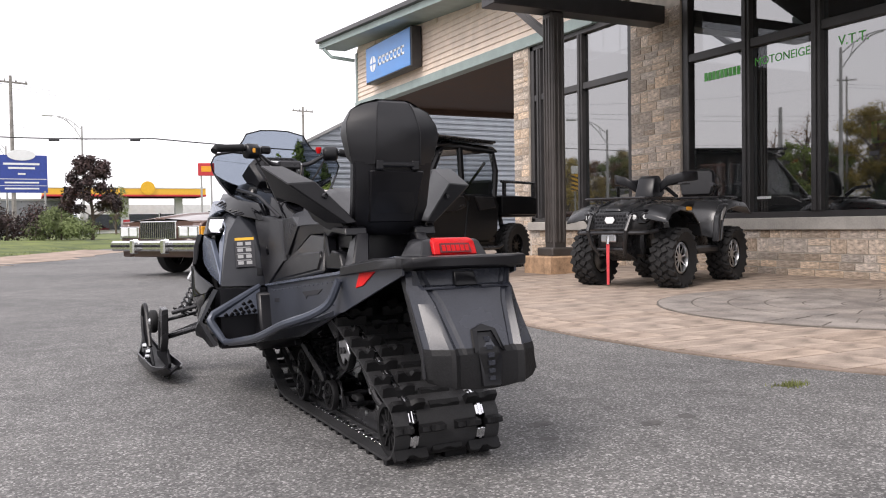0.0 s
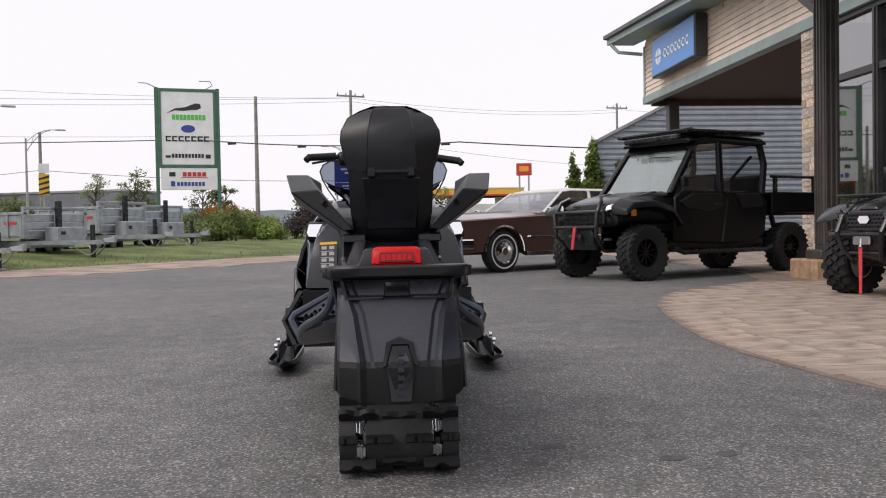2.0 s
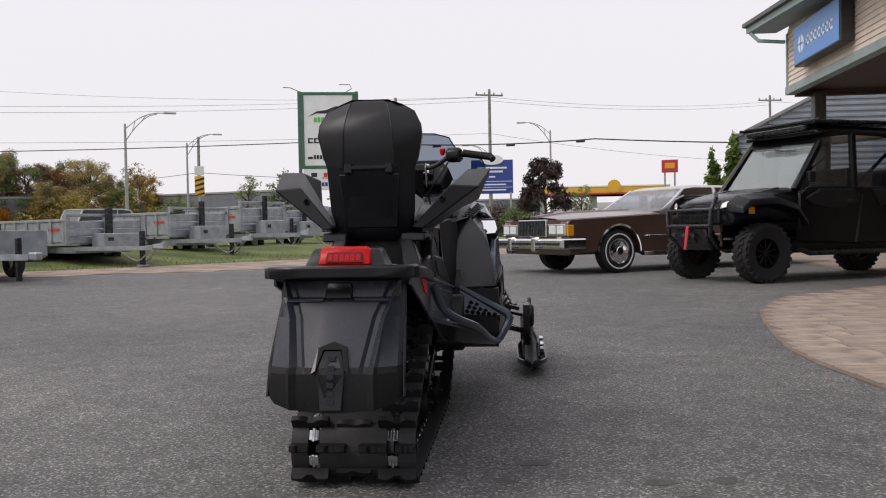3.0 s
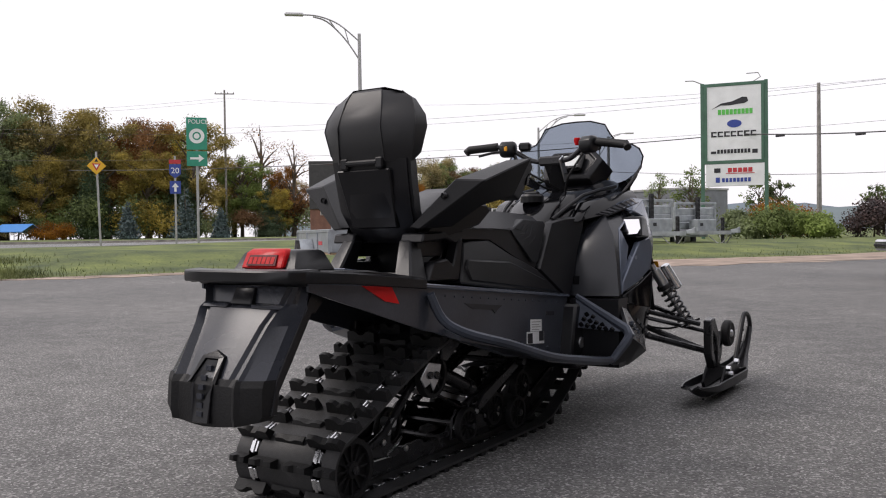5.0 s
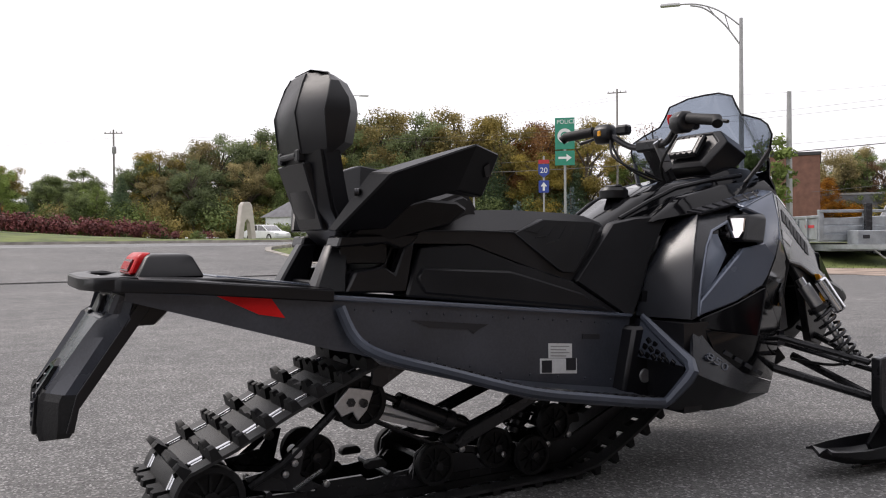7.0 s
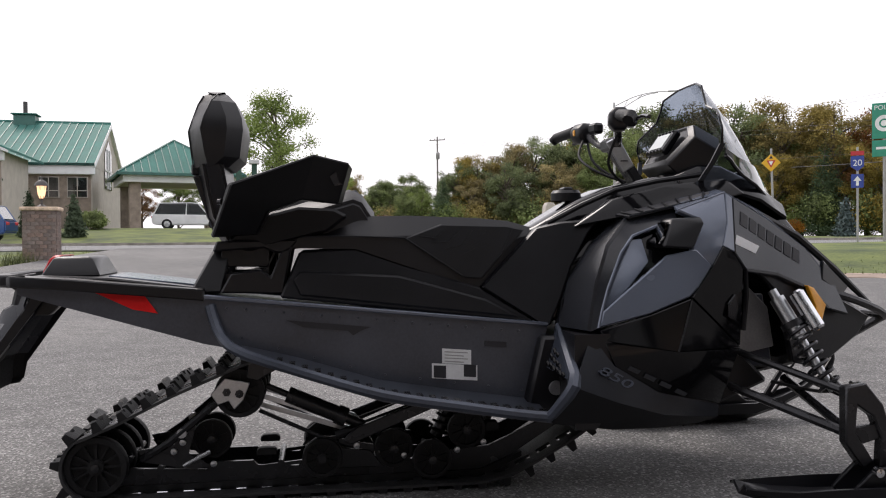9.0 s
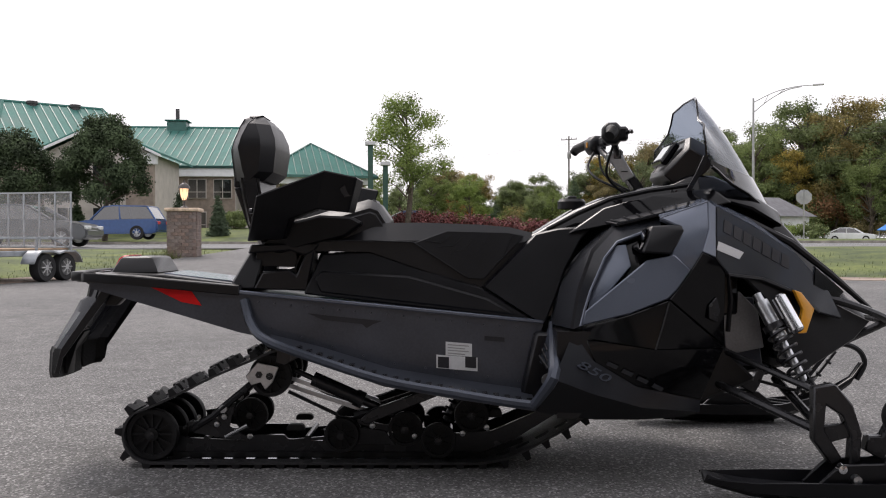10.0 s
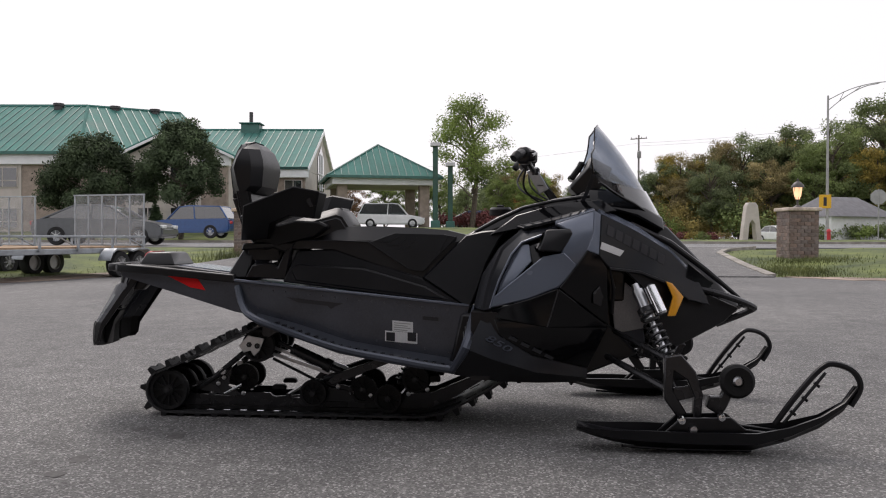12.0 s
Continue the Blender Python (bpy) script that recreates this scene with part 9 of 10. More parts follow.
def wire(a, b, sag, r=0.012, mat=None):
    a, b = Vector(a), Vector(b)
    pts = [a.lerp(b, t) - Vector((0, 0, sag * 4 * t * (1 - t))) for t in (k / 16 for k in range(17))]
    tagged(part("overhead_wire", tube(pts, r, 5), mat or BLACKMARK), "thin black overhead cable", "cable", group="overhead cables", kind="structure")


build_billboard()
build_info_sign()
build_road_signs()
build_lamp_post(-22.72, 28.56, 9.4, 2.6, 222)
build_lamp_post(-67.3, 25.9, 11.7, 4.6, 70)
build_lamp_post(-25.8, 52.7, 7.8, 2.6, 25)
build_lamp_post(-29.2, 72.0, 8.6, 2.4, 25)
build_lamp_post(3.9, 77.6, 9.6, 2.4, 178)
build_lamp_post(-2.2, 92, 9.0, 2.4, 178)
build_pole(-7.88, 57.07, 9.9, None)
build_pole(-1.5, 67.4, 12.0, 20)
build_pole(25.8, 83.6, 13.2, 10)
build_pole(-24.65, 62.96, 8.0, None)
build_pole(-25.0, 34.6, 7.2, None, mat=GALVPOLE)
build_pole(-78.4, 71.1, 18.4, 40)
build_pole(-115.4, 17.2, 14.5, 60, transformer=True)
for (x0, y0, z0), (x1, y1, z1), sag in (
    ((-95, 46, 13.2), (-1.5, 67.4, 11.6), 1.6), ((-95, 46.5, 12.8), (-1.5, 67.4, 11.3), 1.7), ((-1.5, 67.4, 11.6), (25.8, 83.6, 12.8), 0.6), ((-1.5, 67.4, 11.3), (25.8, 83.6, 12.5), 0.6),
    ((25.8, 83.6, 12.8), (110, 100, 13), 1.2), ((-95, 44, 9.6), (-1.5, 67.4, 8.6), 1.2), ((-1.5, 67.4, 8.6), (30, 74, 5.9), 0.7),
    ((-78.4, 71.1, 18.0), (-115.4, 17.2, 14.0), 1.5), ((-78.4, 71.1, 17.6), (-115.4, 17.2, 13.6), 1.5), ((-115.4, 17.2, 14), (-150, -60, 14), 2), ((-78.4, 71.1, 18.0), (-1.5, 67.4, 11.6), 1.5),
):
    wire((x0, y0, z0), (x1, y1, z1), sag)
wire((-60, 38, 6.2), (-9, 41.5, 5.5), 0.5, 0.025)
wire((-9, 41.5, 5.5), (4.3, 38, 4.9), 0.25, 0.03)
wire((4.3, 38, 4.9), (30, 34, 4.3), 0.4, 0.03)
wire((-44, 62, 4.2), (-24.65, 62.96, 5.6), 0.2, 0.02)
wire((-24.65, 62.96, 5.6), (-1.5, 67.4, 4.8), 0.3, 0.02)
for t in (0.15, 0.42, 0.7, 0.95):
    box_at = Vector((-9, 41.5, 5.5)).lerp(Vector((4.3, 38, 4.9)), t) - Vector((0, 0, 0.25 * 4 * t * (1 - t) + 0.06))
    tagged(part("cable_splice", box((-0.22, -0.05, -0.06), (0.22, 0.05, 0.06), 0.02, shift(*box_at) @ rot("Z", -15)), BLACKMARK), "black splice case hanging on a cable", "cable case", group="cable cases")


# ---- far buildings ----
def hip_roof(x0, x1, y0, y1, z, h, axis, ribs, over=0.5, parent=None, gable0=False, gable1=False):
    """Metal roof with standing seams; the ridge runs along axis; hipped or gabled ends."""
    x0, x1, y0, y1 = x0 - over, x1 + over, y0 - over, y1 + over
    if axis == "y":
        half = (x1 - x0) / 2
        r0, r1 = ((x0 + x1) / 2, y0 if gable0 else y0 + half), ((x0 + x1) / 2, y1 if gable1 else y1 - half)
    else:
        half = (y1 - y0) / 2
        r0, r1 = (x0 if gable0 else x0 + half, (y0 + y1) / 2), (x1 if gable1 else x1 - half, (y0 + y1) / 2)
    c = [(x0, y0, z), (x1, y0, z), (x1, y1, z), (x0, y1, z)]
    a, b = (*r0, z + h), (*r1, z + h)
    planes = [(c[0], c[1], a, a), (c[1], c[2], b, a), (c[2], c[3], b, b), (c[3], c[0], a, b)] if axis == "y" else [(c[0], c[1], b, a), (c[1], c[2], b, b), (c[2], c[3], a, b), (c[3], c[0], a, a)]
    metal_roof(planes, c, ribs, parent)
    bm = tube([a, b], 0.1, 5) if (Vector(a) - Vector(b)).length > 0.1 else bmesh.new()
    for p, q in zip(c, (a, a, b, b) if axis == "y" else (a, b, b, a)):
        tube([p, q], 0.08, 5, bm)
    part("ridge_cap", bm, GREENDARK, parent)


def metal_roof(planes, c, ribs, parent):
    """Sheets with standing seams (each plane: two eave corners, two upper corners) and an eave board round c."""
    bm = bmesh.new()
    for p in planes:
        pts = []
        for q in p:
            if q not in pts:
                pts.append(q)
        bm.faces.new([bm.verts.new(q) for q in pts])
    part("roof_sheet", bm, GREENROOF, parent)
    seams = bmesh.new()
    for p0, p1, p2, p3 in planes:
        p0, p1, p2, p3 = map(Vector, (p0, p1, p2, p3))
        n = int((p1 - p0).length / ribs)
        run = (p1 - p0).normalized()
        t2, t3 = (p2 - p0).dot(run), (p3 - p0).dot(run)
        length = (p1 - p0).length
        up = (p3 + p2) / 2 - (p0 + p1) / 2
        up = up - run * up.dot(run)
        for k in range(1, n):
            s = length * k / n
            f = 1.0
            if s < t3:
                f = s / t3
            elif s > t2:
                f = (length - s) / max(length - t2, 1e-6)
            if f > 0.04:
                foot = p0 + run * s
                merge(seams, tube([foot + Vector((0, 0, 0.02)), foot + up * f + Vector((0, 0, 0.02))], 0.035, 4))
    part("roof_seam", seams, GREENDARK, parent)
    bm = bmesh.new()
    for p, q in zip(c, c[1:] + c[:1]):
        merge(bm, tube([(p[0], p[1], p[2] - 0.08), (q[0], q[1], q[2] - 0.08)], 0.12, 4))
    part("eave", bm, GREENDARK, parent)


def far_window(parent, at, w, h, bars_x=2):
    win = part("window", box((-w / 2 - 0.06, -0.05, -0.06), (w / 2 + 0.06, 0.05, h + 0.06), 0.01), STUCCO, parent, at=at)
    part("pane", box((-w / 2, -0.07, 0), (w / 2, -0.045, h)), WINDOW, win)
    for k in range(1, bars_x):
        part("window_bar", box((-w / 2 + w * k / bars_x - 0.03, -0.085, 0), (-w / 2 + w * k / bars_x + 0.03, -0.06, h)), STUCCO, win)
    part("window_bar", box((-w / 2, -0.085, h * 0.3), (w / 2, -0.06, h * 0.3 + 0.05)), STUCCO, win)


POSTGREEN = material("post_green", (0.03, 0.08, 0.06), 0.6, var=0.15, scale=3, fine=30, bump=0.05)
HOTEL = shift(-45.05, -25.25, 0.0) @ rot("Z", 95.57)


def build_hotel():
    """A long brick front that bends back, a wing behind it and a drive-through canopy, under green metal roofs."""
    # local frame: x runs along the long front, y goes away from the road
    h = thing("hotel", "two-storey brick hotel with green metal roofs", "building", HOTEL)
    ez, rz, g = 5.97, 9.8, 0.9
    part("wall", box((-40, 0.5, g), (-0.2, 13.5, ez - 0.1), 0.02), BRICKWALL, h)
    part("wall", prism([(-0.4, 0.55), (7.0, 5.2), (0.1, 15.9), (-5.0, 13.3)], "z", g, ez - 0.1), BRICKWALL, h)
    a0, a1, b1, b2, a2 = (-40.5, 0, ez), (-0.2, 0, ez), (7.49, 4.8, ez), (0.07, 16.7, ez), (-5.1, 14, ez)
    a3 = (-40.5, 14, ez)
    r0, r1, r2 = (-40.5, 7, rz), (-2.56, 7, rz), (2.74, 10.4, rz)
    metal_roof([(a0, a1, r1, r0), (a1, b1, r2, r1), (b1, b2, r2, r2), (b2, a2, r1, r2), (a2, a3, r0, r1)], [a0, a1, b1, b2, a2, a3], 0.55, h)
    bm = tube([r0, r1], 0.12, 5)
    for p, q in ((r1, r2), (r1, a1), (r2, b1), (r2, b2), (r1, a2)):
        tube([p, q], 0.11, 5, bm)
    part("ridge_cap", bm, GREENROOF, h)
    part("cornice", box((-40, 0.2, 5.2), (-0.2, 0.5, 5.85), 0.03), WHITE, h)
    # gabled bay in front of the bend
    part("bay_wall", box((2.6, 0.1, g), (8.7, 7.0, 5.75), 0.02), STUCCO, h)
    part("bay_brick", box((7.2, 0.06, g), (8.75, 0.6, 5.2), 0.02), BRICKWALL, h)
    part("bay_gable", prism([(2.6, 5.7), (8.7, 5.7), (5.65, 7.2)], "y", 0.08, 4.0), STUCCO, h)
    part("bay_cornice", box((7.1, -0.1, 5.1), (9.0, 0.3, 5.75), 0.03), WHITE, h)
    bm = bmesh.new()
    for s0, s1 in ((2.0, 5.65), (9.3, 5.65)):
        merge(bm, loft([[(s0, y, 5.62), (s1, y, 7.32), (s1, y, 7.46), (s0, y, 5.76)] for y in (-0.4, 8.5)]))
    part("bay_roof", bm, GREENROOF, h)
    for s0, s1 in ((2.0, 5.65), (9.3, 5.65)):
        part("bay_rake", loft([[(s0, y, 5.5), (s1, y, 7.2), (s1, y, 7.36), (s0, y, 5.66)] for y in (-0.46, -0.36)]), WHITE, h)
    # wing behind
    wx, wy0, wy1, wr = 11.94, 11.0, 27.4, 9.72
    part("wing_wall", box((1.0, wy0 + 0.4, g), (wx - 0.3, wy1 - 0.4, ez - 0.1), 0.02), BRICKWALL, h)
    part("wing_front", box((wx - 0.32, wy0 + 0.45, g), (wx - 0.2, wy1 - 0.5, ez), 0.01), STUCCO, h)
    part("gable", prism([(wy0 + 0.4, ez - 0.15), (wy1 - 0.4, ez - 0.15), (19.2, wr - 0.3)], "x", wx - 0.35, wx - 0.18), STUCCO, h)
    part("gable_window", prism([(16.8, 4.6), (20.2, 4.6), (20.2, 7.3), (18.6, 8.3), (16.8, 7.2)], "x", wx - 0.18, wx - 0.12), WINDOW, h)
    for k in range(1, 3):
        part("window_bar", box((wx - 0.13, 16.8 + 1.13 * k - 0.05, 4.6), (wx - 0.06, 16.8 + 1.13 * k + 0.05, 7.6)), WHITE, h)
    part("window_bar", box((wx - 0.13, 16.8, 5.9), (wx - 0.06, 20.2, 6.0)), WHITE, h)
    c = [(1.0, wy0, ez), (wx, wy0, ez), (wx, wy1, ez), (1.0, wy1, ez)]
    t0, t1 = (-2.0, 19.2, wr), (wx, 19.2, wr)
    metal_roof([(c[0], c[1], t1, t0), (c[2], c[3], t0, t1)], c[:2], 0.55, h)
    part("ridge_cap", tube([t0, t1], 0.12, 5), GREENROOF, h)
    for q in (c[1], c[2]):
        part("rake_board", tube([(q[0] - 0.1, q[1], ez - 0.2), (wx - 0.1, 19.2, wr - 0.2)], 0.2, 4), WHITE, h)
    part("cornice", box((6.0, wy0 + 0.05, 5.2), (wx, wy0 + 0.4, 5.85), 0.03), WHITE, h)
    for x in (-37, -33, -29, -25, -21, -17, -13, -9, -5):
        part("panel", box((x - 1.1, 0.44, g), (x + 1.1, 0.5, 5.2)), STUCCO, h)
        for z in (1.35, 3.85):
            far_window(h, shift(x, 0.42, z), 1.7, 1.15)
    for x in (4.0, 6.0):
        for z in (1.35, 3.85):
            far_window(h, shift(x, 0.04, z), 1.2, 1.2)
    for x in (9.0, 10.8):
        for z in (1.35, 3.7):
            far_window(h, shift(x, wy0 + 0.36, z), 1.2, 1.3)
    for x, y in ((-22, 6.6), (-13, 6.6), (-4.4, 6.6), (-1.0, 7.8), (1.3, 9.2)):
        part("roof_vent", lathe([(0.3, 0), (0.3, 0.3), (0.36, 0.32), (0.36, 0.5), (0.001, 0.52)], 10, shift(x, y, rz - 0.38) @ rot("Y", -90)), DARKTRIM, h)
    part("cupola", box((5.2, 18.5, wr - 0.4), (6.7, 19.9, wr + 0.45), 0.05), GREENDARK, h)
    part("cupola_cap", box((5.05, 18.35, wr + 0.45), (6.85, 20.05, wr + 0.55), 0.03), GREENROOF, h)
    part("chimney", tube([(5.9, 19.2, wr + 0.5), (5.9, 19.2, wr + 1.5)], 0.16, 8), DARKTRIM, h)

    k = thing("drive_canopy", "open hotel canopy with a green pyramid roof", "canopy", HOTEL @ shift(17.1, 11.0, 1.3) @ rot("Z", 12))
    for x in (-2.9, 2.9):
        for y in (-2.9, 2.9):
            part("column", box((x - 0.35, y - 0.35, 0), (x + 0.35, y + 0.35, 3.3), 0.03), BRICKWALL, k)
    part("ceiling", box((-3.5, -3.5, 3.2), (3.5, 3.5, 3.3)), STUCCO, k)
    for q in range(4):
        part("cornice", box((-3.6, -3.65, 3.15), (3.6, -3.45, 3.7), 0.03, rot("Z", 90 * q)), WHITE, k)
    hip_roof(-3.7, 3.7, -3.7, 3.7, 3.75, 2.55, "x", 0.5, 0.3, k)
    for x, y, s in ((16.9, 4.2, 6.3), (17.9, 6.5, 5.2)):
        p = thing("entrance_post", "green square entrance post on a dark green base", "post", HOTEL @ shift(x + 4.5, y, 0.95))
        part("shaft", box((-0.17, -0.17, 0.9), (0.17, 0.17, s - 0.5), 0.02), POSTGREEN, p)
        part("base", box((-0.3, -0.3, 0.0), (0.3, 0.3, 0.95), 0.03), GREENDARK, p)
        part("cap", box((-0.33, -0.33, s - 0.5), (0.33, 0.33, s - 0.25), 0.03), SILVER, p)


def build_other_buildings():
    b = thing("brick_building", "flat-roofed red brick building behind the trailers", "building", shift(-45.5, 62, 0.2) @ rot("Z", 36))
    part("wall", box((-8, 0, 0), (1.9, 10, 7.3), 0.02), REDBRICK, b)
    part("roof_edge", box((-8.1, -0.1, 7.2), (2.0, 10.1, 7.5), 0.02), DARKTRIM, b)
    part("dark_cladding", box((-8.05, -0.12, 3.0), (-2.6, 0.05, 7.15), 0.02), DARKTRIM, b)
    for x in (-6.5, -4):
        far_window(b, shift(x, -0.06, 2.5), 1.0, 1.6)
    for k, (x, y, w, h, a) in enumerate(((-38, 100, 20, 5.4, -20), (-58, 92, 14, 5.0, 30), (-2, 118, 14, 4.5, 0), (34, 112, 18, 5, 0))):
        b = thing("warehouse", "low grey warehouse in the distance", "building", shift(x, y, 0.2) @ rot("Z", a), group="warehouses")
        part("wall", box((-w / 2, 0, 0), (w / 2, 8, h), 0.02), CARGREYWALL, b)
        part("roof_edge", box((-w / 2 - 0.1, -0.1, h), (w / 2 + 0.1, 8.1, h + 0.25), 0.02), GALVPOLE, b)
        for x2 in (-w * 0.3, 0, w * 0.3):
            far_window(b, shift(x2, -0.06, 1.2), 1.6, 1.4)
    # filling station
    g = thing("filling_station", "filling station with a yellow and red canopy", "filling station", shift(12.5, 118, 0.2))
    part("canopy", box((-11, -4, 4.9), (9, 4, 6.1), 0.05), GASYELLOW, g)
    part("canopy_band", box((-11.05, -4.06, 4.9), (9.05, 4.06, 5.15), 0.02), REDMARK, g)
    part("canopy_top", box((-11.05, -4.06, 5.95), (9.05, 4.06, 6.15), 0.02), WHITE, g)
    part("badge", lathe([(0.001, 0.1), (0.9, 0.1), (0.9, 0.0)], 20, shift(1.5, -4.1, 6.0) @ rot("Z", -90)), YELLOW, g)
    for x in (-8, -1, 6):
        part("column", box((x - 0.5, -0.5, 0), (x + 0.5, 0.5, 4.9), 0.03), WHITE, g)
        part("pump", box((x - 0.4, -2.2, 0), (x + 0.4, -1.6, 1.9), 0.03), REDMARK, g)
    part("shop", box((-6, 8, 0), (12, 16, 4.2), 0.05), WHITE, g)
    part("shop_glass", box((-5, 7.9, 0.6), (11, 7.99, 2.8)), WINDOW, g)
    s = thing("roadside_sign", "red restaurant sign on two posts", "sign", facing(20.0, 105.8, 0, (0.5, -2)))
    part("panel", box((-1.0, 7.4, -0.15), (1.0, 9.0, 0.15), 0.05), REDMARK, s)
    part("mark", box((-0.6, 7.9, 0.15), (0.6, 8.6, 0.18), 0.02), AMBER, s)
    for x in (-0.6, 0.6):
        part("post", tube([(x, 0, 0), (x, 7.4, 0)], 0.12, 6), GALVPOLE, s)
    # white bungalow
    w = thing("bungalow", "white bungalow with a grey roof beyond the road", "house", shift(-86.8, 31.2, 0.5) @ rot("Z", -66) @ Matrix.Diagonal((0.56, 0.8, 0.88, 1)))
    part("wall", box((-6, 0, 0), (6.5, 8, 2.8), 0.02), WHITE, w)
    part("roof", loft([[(-6.8, -0.8, 2.7), (6.9, -0.8, 2.7), (6.9, 8.8, 2.7), (-6.8, 8.8, 2.7)], [(-4, 3.6, 5.0), (3.5, 3.6, 5.0), (3.5, 4.4, 5.0), (-4, 4.4, 5.0)]]), GREYROOF, w)
    for x in (-3.5, 0.5, 3.6):
        far_window(w, shift(x, -0.06, 0.9), 1.4, 1.2)
    s = thing("blue_shelter", "small shelter with a bright blue tarpaulin roof", "shelter", shift(-83.2, 45.4, 0.3) @ rot("Z", -55) @ Matrix.Diagonal((0.62, 0.62, 0.62, 1)))
    part("roof", prism([(-4, 2.0), (0, 3.3), (4, 2.0), (4, 1.9), (0, 3.2), (-4, 1.9)], "y", 0, 5), SIGNBLUE, s)
    for x in (-3.6, 3.6):
        for y in (0.2, 4.8):
            part("post", tube([(x, y, 0), (x, y, 2.0)], 0.06, 6), GALVPOLE, s)
    # concrete arch monument
    a = thing("arch_monument", "pale concrete arch monument at the roadside", "monument", shift(-56.6, 17.1, 0.5) @ rot("Z", -75))
    part("arch", prism([(-0.75, 0), (-0.42, 2.5), (-0.25, 2.75), (0.25, 2.75), (0.42, 2.5), (0.75, 0), (0.32, 0), (0.2, 1.3), (0.0, 1.55), (-0.2, 1.3), (-0.32, 0)], "y", -0.25, 0.25, 0.03), STUCCO, a)
    part("emblem", lathe([(0.001, 0.02), (0.16, 0.02), (0.16, 0.0)], 14, shift(0, -0.25, 2.3) @ rot("Z", -90)), DARKTRIM, a)
    f = thing("hydrant", "red fire hydrant by the road", "hydrant", shift(-62, 24.2, 0.5))
    part("barrel", lathe([(0.2, 0), (0.2, 0.1), (0.14, 0.12), (0.14, 0.75), (0.18, 0.78), (0.12, 0.95), (0.001, 1.0)], 12, rot("Y", -90)), REDMARK, f)


REDBRICK = material("red_brick_far", (0.2, 0.1, 0.075), 0.9, var=0.12, scale=2, fine=14, bump=0.2)
GREYROOF = material("grey_shingle", (0.14, 0.14, 0.15), 0.9, var=0.12, scale=1.5, fine=14, bump=0.2)
CARGREYWALL = material("grey_cladding_far", (0.17, 0.18, 0.2), 0.7, var=0.08, scale=1, fine=8, bump=0)
build_hotel()
build_other_buildings()


def build_lantern(x, y, z):
    l = thing("pillar_lantern", "bronze lantern with a warm lit globe on a pillar", "lantern", shift(x, y, z) @ Matrix.Diagonal((0.78, 0.78, 0.92, 1)), group="pillar lanterns")
    part("stem", lathe([(0.16, 0.0), (0.12, 0.04), (0.035, 0.08), (0.03, 0.2), (0.07, 0.23)], 12, rot("Y", -90)), BROWN, l)
    part("globe", lathe([(0.06, 0.23), (0.11, 0.34), (0.145, 0.56)], 12, rot("Y", -90)), LANTERN, l)
    part("cap", lathe([(0.21, 0.56), (0.19, 0.62), (0.1, 0.7), (0.03, 0.73), (0.02, 0.8), (0.001, 0.81)], 12, rot("Y", -90)), BROWN, l)
    for k in range(6):
        a = math.pi * k / 3
        part("rib", tube([(0.07 * math.cos(a), 0.07 * math.sin(a), 0.23), (0.15 * math.cos(a), 0.15 * math.sin(a), 0.57)], 0.008, 4), BROWN, l)


PILLARS = ((-18.4, 8.35, 0.26), (-19.0, -6.05, 0.28))
for px, py, pz in PILLARS:
    build_lantern(px, py, pz + 1.27)


# ---- trees ----
def leaf_cloud(rnd, blobs, count, size, ragged=0.35):
    """Many small leaf cards spread through lumpy volumes, thin at the rim."""
    verts, faces = [], []
    weights = [b[3] * b[4] * b[5] for b in blobs]
    total = sum(weights)
    for (cx, cy, cz, rx, ry, rz), w in zip(blobs, weights):
        for _ in range(int(count * w / total)):
            u = Vector((rnd.gauss(0, 1), rnd.gauss(0, 1), rnd.gauss(0, 1))).normalized()
            d = rnd.random() ** 0.45 * (1 + rnd.gauss(0, ragged * 0.35))
            c = Vector((cx + u.x * rx * d, cy + u.y * ry * d, cz + u.z * rz * d))
            n = (u + Vector((rnd.gauss(0, 0.6), rnd.gauss(0, 0.6), rnd.gauss(0, 0.6) + 0.4))).normalized()
            a = n.orthogonal().normalized()
            a = Matrix.Rotation(rnd.uniform(0, 6.28), 3, n) @ a
            b = n.cross(a)
            s = size * rnd.uniform(0.6, 1.4)
            k = len(verts)
            verts.extend([c - a * s, c + b * s * 0.5, c + a * s, c - b * s * 0.5])
            faces.append((k, k + 1, k + 2, k + 3))
    return verts, faces


